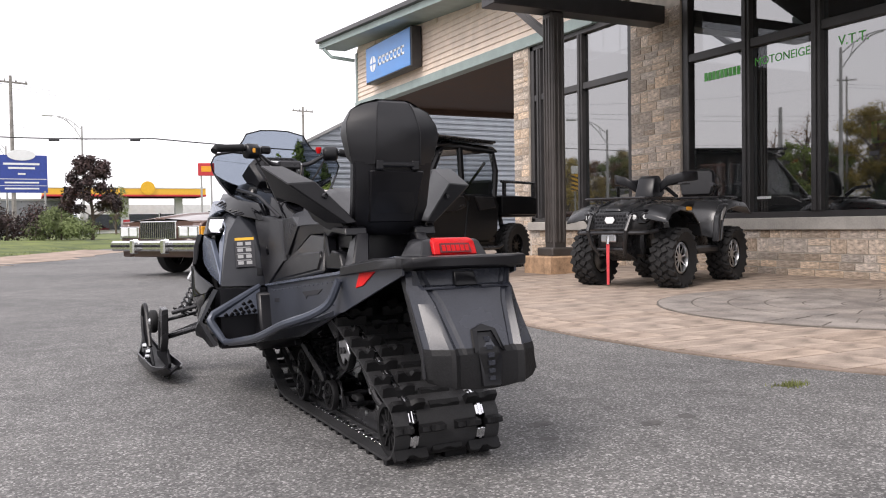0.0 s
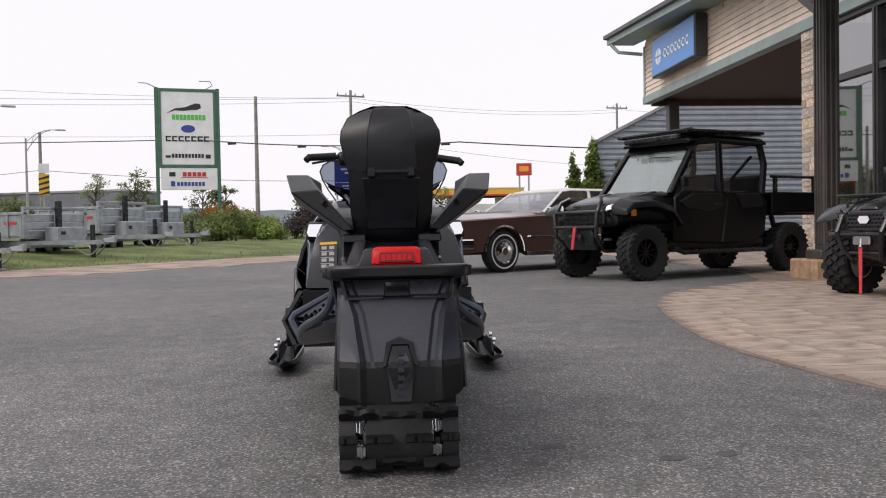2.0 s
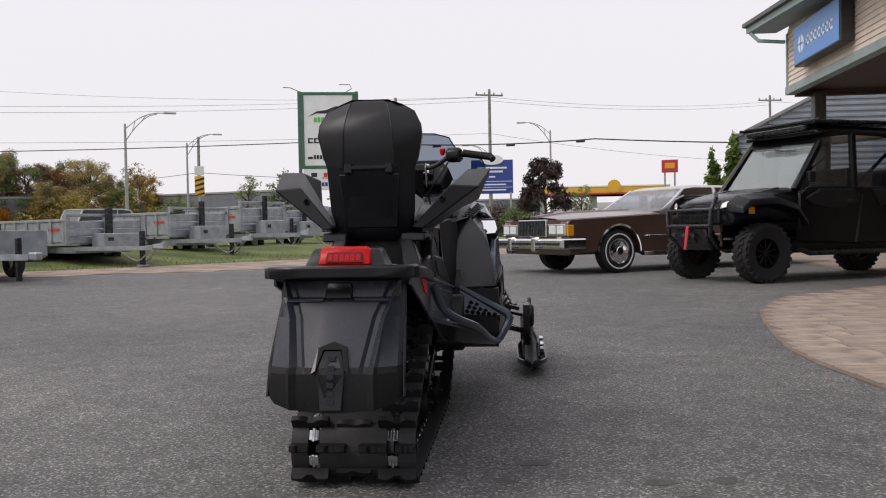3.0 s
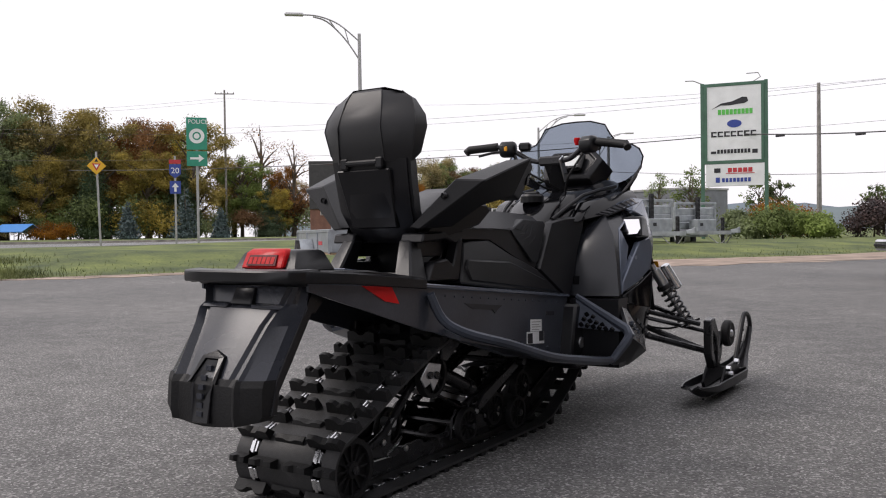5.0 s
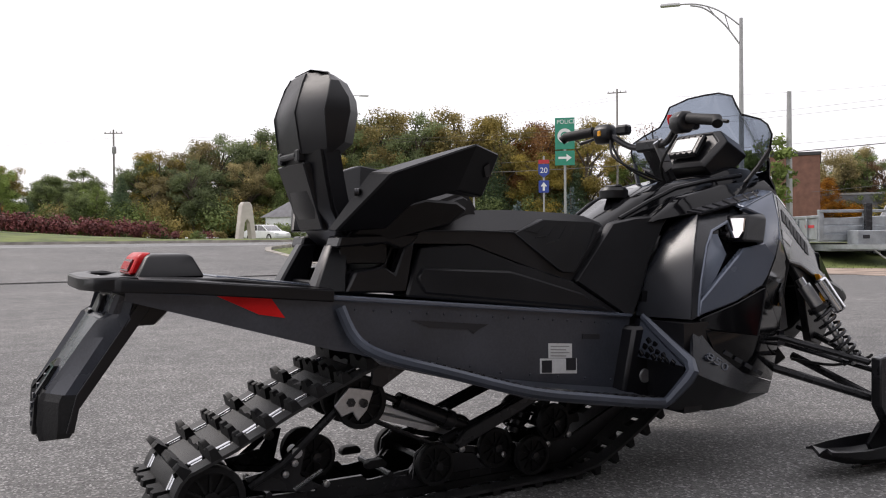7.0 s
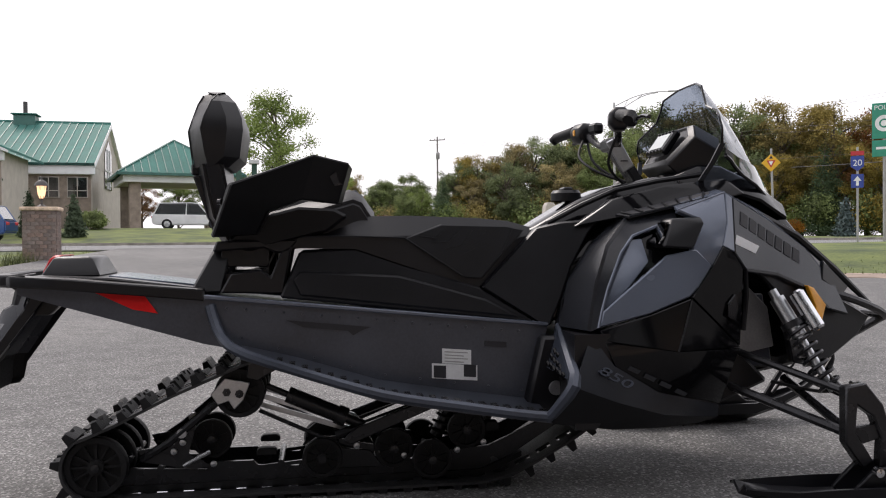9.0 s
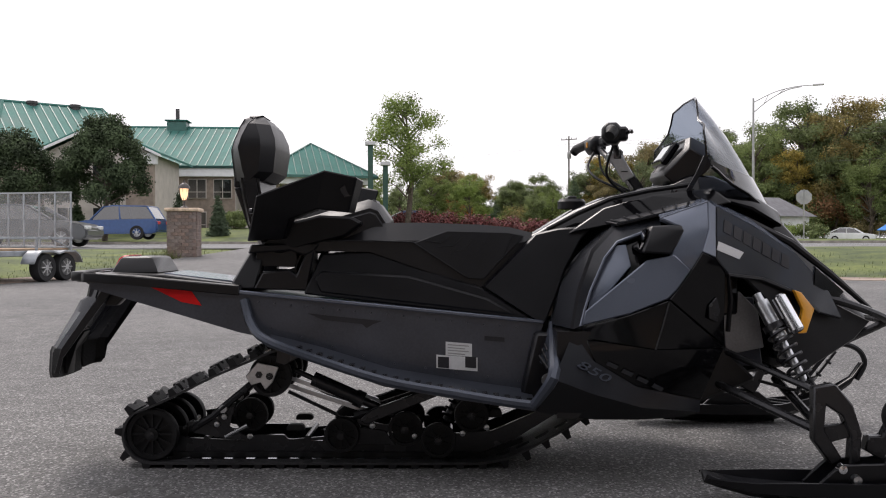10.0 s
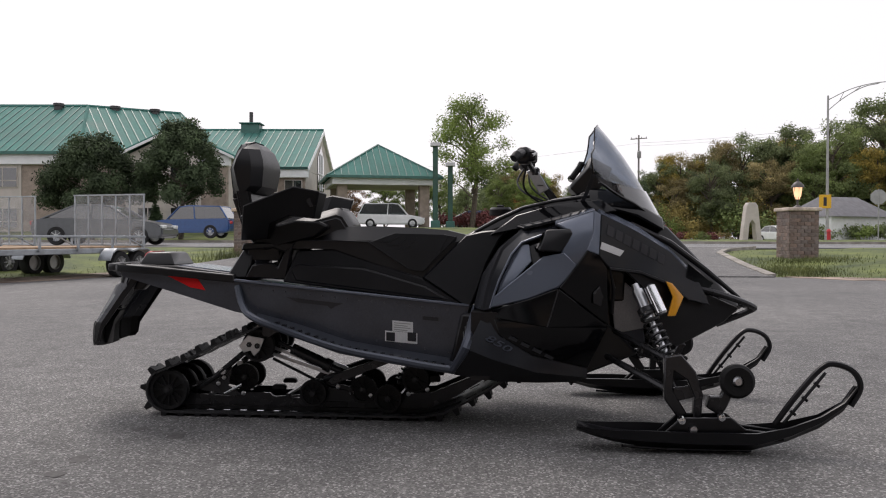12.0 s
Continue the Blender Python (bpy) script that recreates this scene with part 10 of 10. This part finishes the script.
def tree_meshes(seed, h, spread, mat, leaves, size, kind="broad"):
    """Trunk with limbs, and a crown of leaves, for a tree of height h."""
    rnd = random.Random(seed)
    wood, blobs = bmesh.new(), []
    trunk = [(0, 0, -0.2)] + [(rnd.gauss(0, 0.02) * h, rnd.gauss(0, 0.02) * h, h * t) for t in (0.2, 0.4, 0.6, 0.8)] + [(0, 0, h * 0.95)]
    tube(trunk, [0.024 * h, 0.02 * h, 0.016 * h, 0.011 * h, 0.006 * h, 0.002 * h], 8, wood)
    if kind == "broad":
        for k in range(24):
            a, z0 = 2.4 * k + rnd.random(), h * rnd.uniform(0.06, 0.7)
            r = spread * rnd.uniform(0.45, 0.85) * (1.15 - 0.45 * (z0 / h))
            z1 = z0 + h * rnd.uniform(0.1, 0.25)
            end = (r * math.cos(a), r * math.sin(a), z1)
            tube([(0, 0, z0), (end[0] * 0.5, end[1] * 0.5, (z0 + z1) / 2 + 0.02 * h), end], [0.01 * h, 0.007 * h, 0.002 * h], 5, wood)
            for _ in range(4):
                q = spread * rnd.uniform(0.17, 0.3)
                blobs.append((end[0] + rnd.gauss(0, 0.16) * spread, end[1] + rnd.gauss(0, 0.16) * spread, end[2] + rnd.gauss(0, 0.05) * h, q, q, q * 0.7))
        blobs.append((0, 0, h * 0.88, spread * 0.28, spread * 0.28, h * 0.1))
    elif kind == "cone":
        for k in range(9):
            t = k / 8
            r = spread * (1 - t) ** 0.8 + 0.03 * spread
            blobs.append((rnd.gauss(0, 0.05) * spread, rnd.gauss(0, 0.05) * spread, h * (0.08 + 0.88 * t), r, r, h * 0.085))
    elif kind == "dome":
        for k in range(46):
            a, t = rnd.uniform(0, 6.28), 0.36 + 0.6 * k / 46
            r = spread * math.sqrt(max(0.0, 1 - ((t - 0.36) / 0.64) ** 1.5)) * (0.55 if k % 4 == 0 else 0.8)
            q = spread * rnd.uniform(0.2, 0.3)
            end = (r * math.cos(a), r * math.sin(a), h * t)
            if k % 2:
                tube([(0, 0, h * (t - 0.14)), (end[0] * 0.5, end[1] * 0.5, h * (t - 0.05)), end], [0.008 * h, 0.005 * h, 0.0015 * h], 5, wood)
            blobs.append((*end, q, q, q * 0.75))
    else:
        for k in range(12):
            a, d = rnd.uniform(0, 6.28), spread * rnd.random() ** 0.5 * 0.75
            t = rnd.uniform(0.25, 0.7)
            q = spread * rnd.uniform(0.3, 0.5) * (1.3 - 0.6 * t)
            d *= 1.25 - 0.6 * t
            blobs.append((d * math.cos(a), d * math.sin(a), h * t, q, q, h * 0.28))
    verts, faces = leaf_cloud(rnd, blobs, leaves, size)
    me = bpy.data.meshes.new("crown")
    me.from_pydata(verts, [], faces)
    me.materials.append(mat)
    return mesh_of("trunk", wood, BARK), me


def plant(name, label, category, meshes, x, y, turn=0.0, s=1.0, group=""):
    t = thing(name, label, category, shift(x, y, float(ground_height(x, y)) - 0.05) @ rot("Z", turn) @ Matrix.Scale(s, 4), group)
    part("trunk", meshes[0], None, t)
    part("crown", meshes[1], None, t)


GREENS = [tree_meshes(11 + k, 15, 4.6, LEAF, 20000, 0.135) for k in range(3)]
GOLDS = [tree_meshes(21 + k, 15, 4.8, LEAFGOLD, 20000, 0.135) for k in range(2)]
REDS = [tree_meshes(31, 14, 4.0, LEAFRED, 15000, 0.13)]
PINES = [tree_meshes(41 + k, 12, 3.4, NEEDLE, 16000, 0.12, "cone") for k in range(2)]
# far woods along the road, from the hotel's side round to the brick building
rnd = random.Random(5)
WOODS = ((-112, -4, 10), (-113, 0, 9.5), (-114, 4, 8.2), (-113, 8, 7.8), (-113, 11, 8.2), (-112, 15, 9.2), (-111, 18, 10.5), (-110, 21, 11.5), (-110, 24, 12.5), (-108, 29, 14), (-107, 34, 15), (-105, 39, 15), (-103, 44, 16.5), (-100, 49, 18), (-97, 53, 16.5), (-94, 58, 15.5), (-91, 62, 15.8), (-88, 66, 15.5), (-85, 71, 15.5), (-80, 75, 10.5), (-75, 80, 9), (-70, 85, 9), (-64, 90, 10), (-58, 95, 10.5), (-52, 99, 10), (-47, 102, 8))
for n, (x, y, h) in enumerate(WOODS):
    for row, (dx, dy, f) in enumerate(((0, 0, 1.0), (-6, 5, 0.96), (4, -3, 0.66), (-3, 1, 0.85))):
        u = rnd.random()
        pick = REDS if u < 0.2 and n > 16 else GOLDS if u < (0.22 if n < 10 else 0.4) else PINES if u < 0.56 and f < 0.9 else GREENS
        base = 14 if pick is REDS else 12 if pick is PINES else 15
        words_for = {id(REDS): "autumn red broadleaf tree in the far woods", id(GOLDS): "golden autumn tree in the far woods", id(PINES): "dark conifer in the far woods", id(GREENS): "green broadleaf tree in the far woods"}[id(pick)]
        plant("tree", words_for, "tree", rnd.choice(pick), x + dx + rnd.gauss(0, 1.5), y + dy + rnd.gauss(0, 1.5), rnd.uniform(0, 360), h * f / base * rnd.uniform(0.98, 1.12), "far woods")
UNDER = [tree_meshes(300 + k, 5.0, 4.2, m, 6000, 0.13, "dense") for k, m in enumerate((LEAF, LEAFGOLD, LEAF, LEAFRED))]
for n, (x, y, h) in enumerate(WOODS):
    for dx, dy in ((5.5, -2.5), (2.0, 2.0)):
        u = rnd.random()
        pick = UNDER[3] if u < 0.12 else UNDER[1] if u < 0.4 else UNDER[0 if u < 0.7 else 2]
        plant("shrub", "thicket shrub at the foot of the far woods", "shrub", pick, x + dx + rnd.gauss(0, 1), y + dy + rnd.gauss(0, 1), rnd.uniform(0, 360), rnd.uniform(0.7, 1.3), "far thicket")
for x, y, s in ((12, 40, 5.5), (15.5, 42, 6.0), (18.5, 39, 5.5), (21.5, 43, 6.2), (24.5, 38, 5.5), (28, 42, 6.5), (32, 40, 7)):
    p = HOTEL @ Vector((x, y, 0))
    pick = REDS if x == 12 else GREENS
    plant("tree", "broadleaf tree behind the hotel canopy", "tree", rnd.choice(pick), p.x, p.y, 31 * x, s / 15)
BARE = tree_meshes(52, 15.5, 4.0, LEAFRED, 1500, 0.12)
for x, y, k in ((-79, 77.5, 1.0), (-74.5, 79, 0.85)):
    plant("tree", "nearly bare autumn tree before the far woods", "tree", BARE, x, y, 50 * k, k)
MAPLE = tree_meshes(51, 9.5, 3.4, LEAF, 14000, 0.085, "dome")
plant("tree", "airy green roadside maple", "tree", MAPLE, -56.5, -2.3, 20, 1.0)
for x, y, h, w in ((-38.6, -21.2, 5.5, 2.75), (-38.9, -16.5, 6.3, 2.35)):
    plant("tree", "dense dark green ornamental tree", "tree", tree_meshes(int(60 - x), h, w, DARKLEAF, 36000, 0.075, "dome"), x, y)
for x, y, h in ((-42.0, -11.6, 2.5), (-42.5, -13.9, 2.6), (-41.5, -19.0, 2.2)):
    plant("cedar", "clipped cone-shaped cedar before the hotel", "cedar", tree_meshes(int(90 + y), h, 0.6, NEEDLE, 5000, 0.07, "cone"), x, y)
plant("cedar", "tall narrow green cedar beside the hall", "cedar", tree_meshes(71, 4.4, 0.75, CEDARLEAF, 12000, 0.085, "cone"), 8.15, 28.0)
plant("cedar", "tall narrow green cedar beside the hall", "cedar", tree_meshes(72, 3.5, 0.55, CEDARLEAF, 3600, 0.1, "cone"), 9.0, 27.4)
plant("cedar", "tall narrow green cedar beside the hall", "cedar", tree_meshes(73, 3.9, 0.65, CEDARLEAF, 3600, 0.1, "cone"), 7.6, 28.6)
plant("tree", "small purple-leaved tree on the lawn", "tree", tree_meshes(74, 4.3, 1.5, LEAFPURPLE, 7000, 0.09, "dome"), 2.1, 43.6)
for x, y, h, w, mat, label in ((-1.7, 45.6, 2.4, 2.6, LEAFPURPLE, "dark purple shrub below the blue sign"), (-3.6, 46.5, 2.2, 1.8, LEAFPURPLE, "dark purple shrub below the blue sign"), (0.7, 43.9, 2.0, 1.5, LEAF, "yellow-green shrub on the lawn"), (-6.9, 40.9, 1.9, 1.9, LEAF, "green shrub below the pylon sign"), (-5.6, 40.4, 1.4, 1.3, LEAF, "green shrub below the pylon sign"), (-8.6, 41.0, 1.7, 1.6, LEAF, "green shrub below the pylon sign"), (-8.6, 47.5, 2.6, 2.2, LEAFRED, "dark red shrub behind the pylon sign"), (-80, 49, 2.2, 2.4, LEAFRED, "dark red shrub beyond the lawn"), (-50, -13.0, 1.2, 1.3, LEAF, "low shrub by the hotel wall")):
    plant("shrub", label, "shrub", tree_meshes(int(abs(x * 7 + y)), h, w, mat, 7000, 0.07, "dense"), x, y)
for x, y, h in ((-9.3, 52, 3.6), (-15.5, 55, 5.0), (-4.4, 56, 3.4), (-31, 66, 6.5), (-22.9, 70, 5.5), (7.5, 88, 5.0), (24, 96, 4.6), (-11.8, 58, 4.0)):
    plant("tree", "young thin-crowned tree beyond the lot", "tree", tree_meshes(int(abs(x * 3 + y * 5)), h, h * 0.26, LEAF if x != -31 else LEAFGOLD, 1500, 0.09), x, y)
plant("tree", "young green tree at the lot's edge", "tree", tree_meshes(88, 5.2, 1.5, LEAF, 2600, 0.13), -25.8, 33.6)
for x, y, h in ((-47.5, 39, 4.0), (-46.5, 41.5, 2.6), (-50, 36, 3.0)):
    plant("spruce", "small blue-green spruce beyond the lawn", "spruce", tree_meshes(int(abs(x + y)), h, h * 0.3, BLUENEEDLE, 2200, 0.1, "cone"), x, y)
for k in range(9):
    plant("shrub", "red-leaved hedge shrub along the road", "shrub", tree_meshes(200 + k, 1.6, 1.5, FLOWER, 1300, 0.1, "dense"), -57.5 - 0.2 * k, -3.2 + 1.7 * k, group="red hedge")
for k in range(6):
    plant("shrub", "clipped green hedge before the bungalow", "shrub", tree_meshes(220 + k, 1.8, 1.7, LEAF, 1200, 0.12, "dense"), -82.0 + 0.55 * k, 26.5 + 1.9 * k, group="green hedge")
for k in range(14):
    plant("flower_clump", "clump of pink and yellow garden flowers", "flowers", tree_meshes(240 + k, 0.8, 0.7, (FLOWER, LEAFGOLD, LEAF)[k % 3], 420, 0.07, "dense"), -58.5 - 0.1 * k, 5.0 + 0.85 * k, group="roadside flowers")

# far ridge, its distance haze painted into the colour
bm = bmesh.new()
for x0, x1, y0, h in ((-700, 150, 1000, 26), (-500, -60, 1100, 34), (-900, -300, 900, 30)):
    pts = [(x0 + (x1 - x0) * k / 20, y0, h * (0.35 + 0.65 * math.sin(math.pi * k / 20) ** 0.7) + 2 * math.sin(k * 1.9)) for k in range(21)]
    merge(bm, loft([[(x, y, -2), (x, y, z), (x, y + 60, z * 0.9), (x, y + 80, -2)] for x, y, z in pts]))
tagged(part("backdrop_hills", bm, HAZEHILL), "ridge on the horizon with haze put into its pale blue colour", "hills", kind="structure")


# ---- pieces: pillar bricks, wall stones, paving stones ----
def brick_pillar(x, y, z):
    p = thing("gate_pillar", "brown brick gate pillar with a stone cap", "pillar", shift(x, y, z) @ rot("Z", 8) @ Matrix.Diagonal((0.81, 0.81, 1, 1)), group="gate pillars")
    part("core", box((-0.44, -0.44, -0.3), (0.44, 0.44, 1.18)), MORTAR, p)
    part("cap", box((-0.53, -0.53, 1.18), (0.53, 0.53, 1.27), 0.02), STONE, p)
    full = mesh_of("brick", box((-0.105, -0.02, 0.0), (0.105, 0.02, 0.086), 0.006), BRICK)
    for side in range(4):
        for row in range(13):
            for k in range(4 if row % 2 else 5):
                u = -0.33 + 0.22 * k if row % 2 else -0.44 + 0.22 * k
                w = 1.0
                if not row % 2 and k in (0, 4):
                    u, w = (-0.385, 0.5) if k == 0 else (0.385, 0.5)
                m = rot("Z", 90 * side) @ shift(u, -0.45, 0.01 + 0.09 * row) @ Matrix.Diagonal((w, 1, 1, 1))
                part("brick", full, None, p, at=m)


for px, py, pz in PILLARS:
    brick_pillar(px, py, pz)

STONES = [mesh_of("stone", soften(box((0, -0.5, 0), (1, 0.5, 1)), b), STONE) for b in (0.03, 0.05)]


def lay_stones(wall, face, u0, u1, z0, z1, seed, proud=0.012):
    """Random coursed stones over a wall's face; face maps (u, depth, z) to the world."""
    rnd = random.Random(seed)
    z = z0
    while z < z1 - 0.04:
        h = min(rnd.choice((0.1, 0.14, 0.19, 0.19)), z1 - z)
        if z1 - z - h < 0.07:
            h = z1 - z
        u = u0
        while u < u1 - 0.02:
            w = rnd.uniform(0.15, 0.42)
            if u1 - u - w < 0.12:
                w = u1 - u
            d = proud * rnd.uniform(0.7, 1.3)
            if h > 0.17 and rnd.random() < 0.4:
                for dz in (0.0, h / 2):
                    part("stone", rnd.choice(STONES), None, wall, at=face @ shift(u + 0.008, 0, z + dz + 0.008) @ Matrix.Diagonal((w - 0.016, d * 2, h / 2 - 0.016, 1)))
            else:
                part("stone", rnd.choice(STONES), None, wall, at=face @ shift(u + 0.008, 0, z + 0.008) @ Matrix.Diagonal((w - 0.016, d * 2, h - 0.016, 1)))
            u += w
        z += h


front = Matrix(((0, 1, 0, FX), (-1, 0, 0, 0), (0, 0, 1, 0), (0, 0, 0, 1)))
lay_stones(bpy.data.objects["wall_low"], front, -11.55, -8.5, 0.0, 0.6, 1)
lay_stones(bpy.data.objects["wall_low"], front, -8.5, 2.0, 0.0, 0.6, 2)
lay_stones(bpy.data.objects["wall_pier"], front, -8.52, -7.38, 0.77, 4.0, 3)
lay_stones(bpy.data.objects["wall_corner_pier"], front, -12.15, -11.6, 0.0, 4.16, 4)
far_side = Matrix(((1, 0, 0, FX), (0, 1, 0, 12.15), (0, 0, 1, 0), (0, 0, 0, 1)))
lay_stones(bpy.data.objects["wall_corner_pier"], far_side, 0.0, 0.6, 0.0, 4.16, 5)

# paved apron: a bed with stamped stones standing a little proud
APRON = [(7.8, -14), (3.9, -14), (3.2, -3.0), (2.75, -0.6), (2.4, 0.2), (2.22, 0.6), (2.08, 1.25), (2.02, 2.0), (2.04, 2.6), (2.16, 3.3), (2.3, 4.0), (2.5, 4.8), (2.85, 5.7), (3.2, 6.3), (3.95, 7.0), (4.9, 7.8), (5.4, 9.5), (5.6, 12.0), (5.7, 21), (16.8, 21), (16.8, 12.15), (7.8, 12.15)]
bed = flat("pavement", APRON, 0.008, JOINT, "tan stamped concrete apron before the shop", "pavement", 0.03)
MEDAL = material("grey_stamped_stone", (0.23, 0.205, 0.19), 0.75, var=0.18, scale=3, fine=60, bump=0.35, other=(0.27, 0.24, 0.215), spread=0.08)
MEDALJOINT = material("grey_paving_joint", (0.13, 0.115, 0.1), 0.9, var=0.15, scale=4, fine=60, bump=0.3)
SLABS = [mesh_of("paving_stone", soften(box((0, 0, 0), (1, 1, 1)), b), PAVING) for b in (0.012, 0.02)]
rnd = random.Random(9)
EDGE_Y, EDGE_X = [-3.0, -0.6, 0.2, 0.6, 1.25, 2.0, 2.6, 3.3, 4.0, 4.8, 5.7, 6.3, 7.0, 7.8], [3.2, 2.75, 2.4, 2.22, 2.08, 2.02, 2.04, 2.16, 2.3, 2.5, 2.85, 3.2, 3.95, 4.9]
rows, y = [], -2.6
while y < 7.2:
    d = rnd.choice((0.24, 0.3, 0.36))
    x = float(np.interp([y, y + d / 2, y + d], EDGE_Y, EDGE_X).max()) + 0.02
    w0 = rnd.choice((0.3, 0.42, 0.55, 0.7))
    while x < 7.7:
        w = min(w0, 7.78 - x)
        w0 = rnd.choice((0.42, 0.55, 0.7, 0.85))
        rows.append((x, y, w, d))
        x += w
    y += d
cx = np.array([[x, x + w, x, x + w, x + w / 2] for x, y, w, d in rows])
cy = np.array([[y, y, y + d, y + d, y + d / 2] for x, y, w, d in rows])
MX, MY, MR = 5.11, 2.23, 1.72
inside = (edge_distance(cx, cy, APRON).max(axis=1) < 0.01)
rest = bmesh.new()
placed = 0
for ok, (x, y, w, d) in zip(inside, rows):
    if not ok or w < 0.15:
        continue
    m = shift(x + 0.006, y + 0.006, 0.004) @ Matrix.Diagonal((w - 0.009, d - 0.009, 0.007 + 0.002 * rnd.random(), 1))
    if placed < 300:
        part("paving_stone", rnd.choice(SLABS), None, bed, at=m)
        placed += 1
    else:
        merge(rest, box((x + 0.006, y + 0.006, 0.004), (x + w - 0.004, y + d - 0.004, 0.012)))
# round medallion of grey stamped stones in the apron
medallion = part("medallion", lathe([(0.001, 0.012), (MR, 0.012), (MR, 0.0)], 48, shift(MX, MY, 0.008) @ rot("Y", -90)), MEDALJOINT, bed, "grey round stamped medallion")
for ring, (r0, r1, count) in enumerate(((0.0, 0.22, 1), (0.22, 0.52, 7), (0.52, 0.82, 12), (0.82, 1.12, 17), (1.12, 1.42, 22), (1.42, 1.71, 27))):
    for k in range(count):
        a0, a1 = 2 * math.pi * (k + 0.5 * (ring % 2)) / count, 2 * math.pi * (k + 1 + 0.5 * (ring % 2)) / count
        g = 0.008 / max(r1, 0.2)
        if count == 1:
            outline = [(MX + (r1 - 0.008) * math.cos(q * math.pi / 6), MY + (r1 - 0.008) * math.sin(q * math.pi / 6)) for q in range(12)]
        else:
            arc = [a0 + g + (a1 - a0 - 2 * g) * q / 3 for q in range(4)]
            outline = [(MX + (r1 - 0.008) * math.cos(q), MY + (r1 - 0.008) * math.sin(q)) for q in arc] + [(MX + (r0 + 0.008) * math.cos(q), MY + (r0 + 0.008) * math.sin(q)) for q in arc[::-1]]
        part("paving_stone", prism(outline, "z", 0.018, 0.022 + 0.002 * rnd.random()), MEDAL, medallion)
y = 7.2
while y < 21:
    x = 5.8
    while x < 14:
        w = rnd.choice((0.55, 0.7, 0.85))
        merge(rest, box((x + 0.006, y + 0.006, 0.004), (x + w - 0.004, y + 0.356, 0.012)))
        x += w
    y += 0.36
tagged(part("paving_rest", rest, PAVING, bed), kind="stuff")
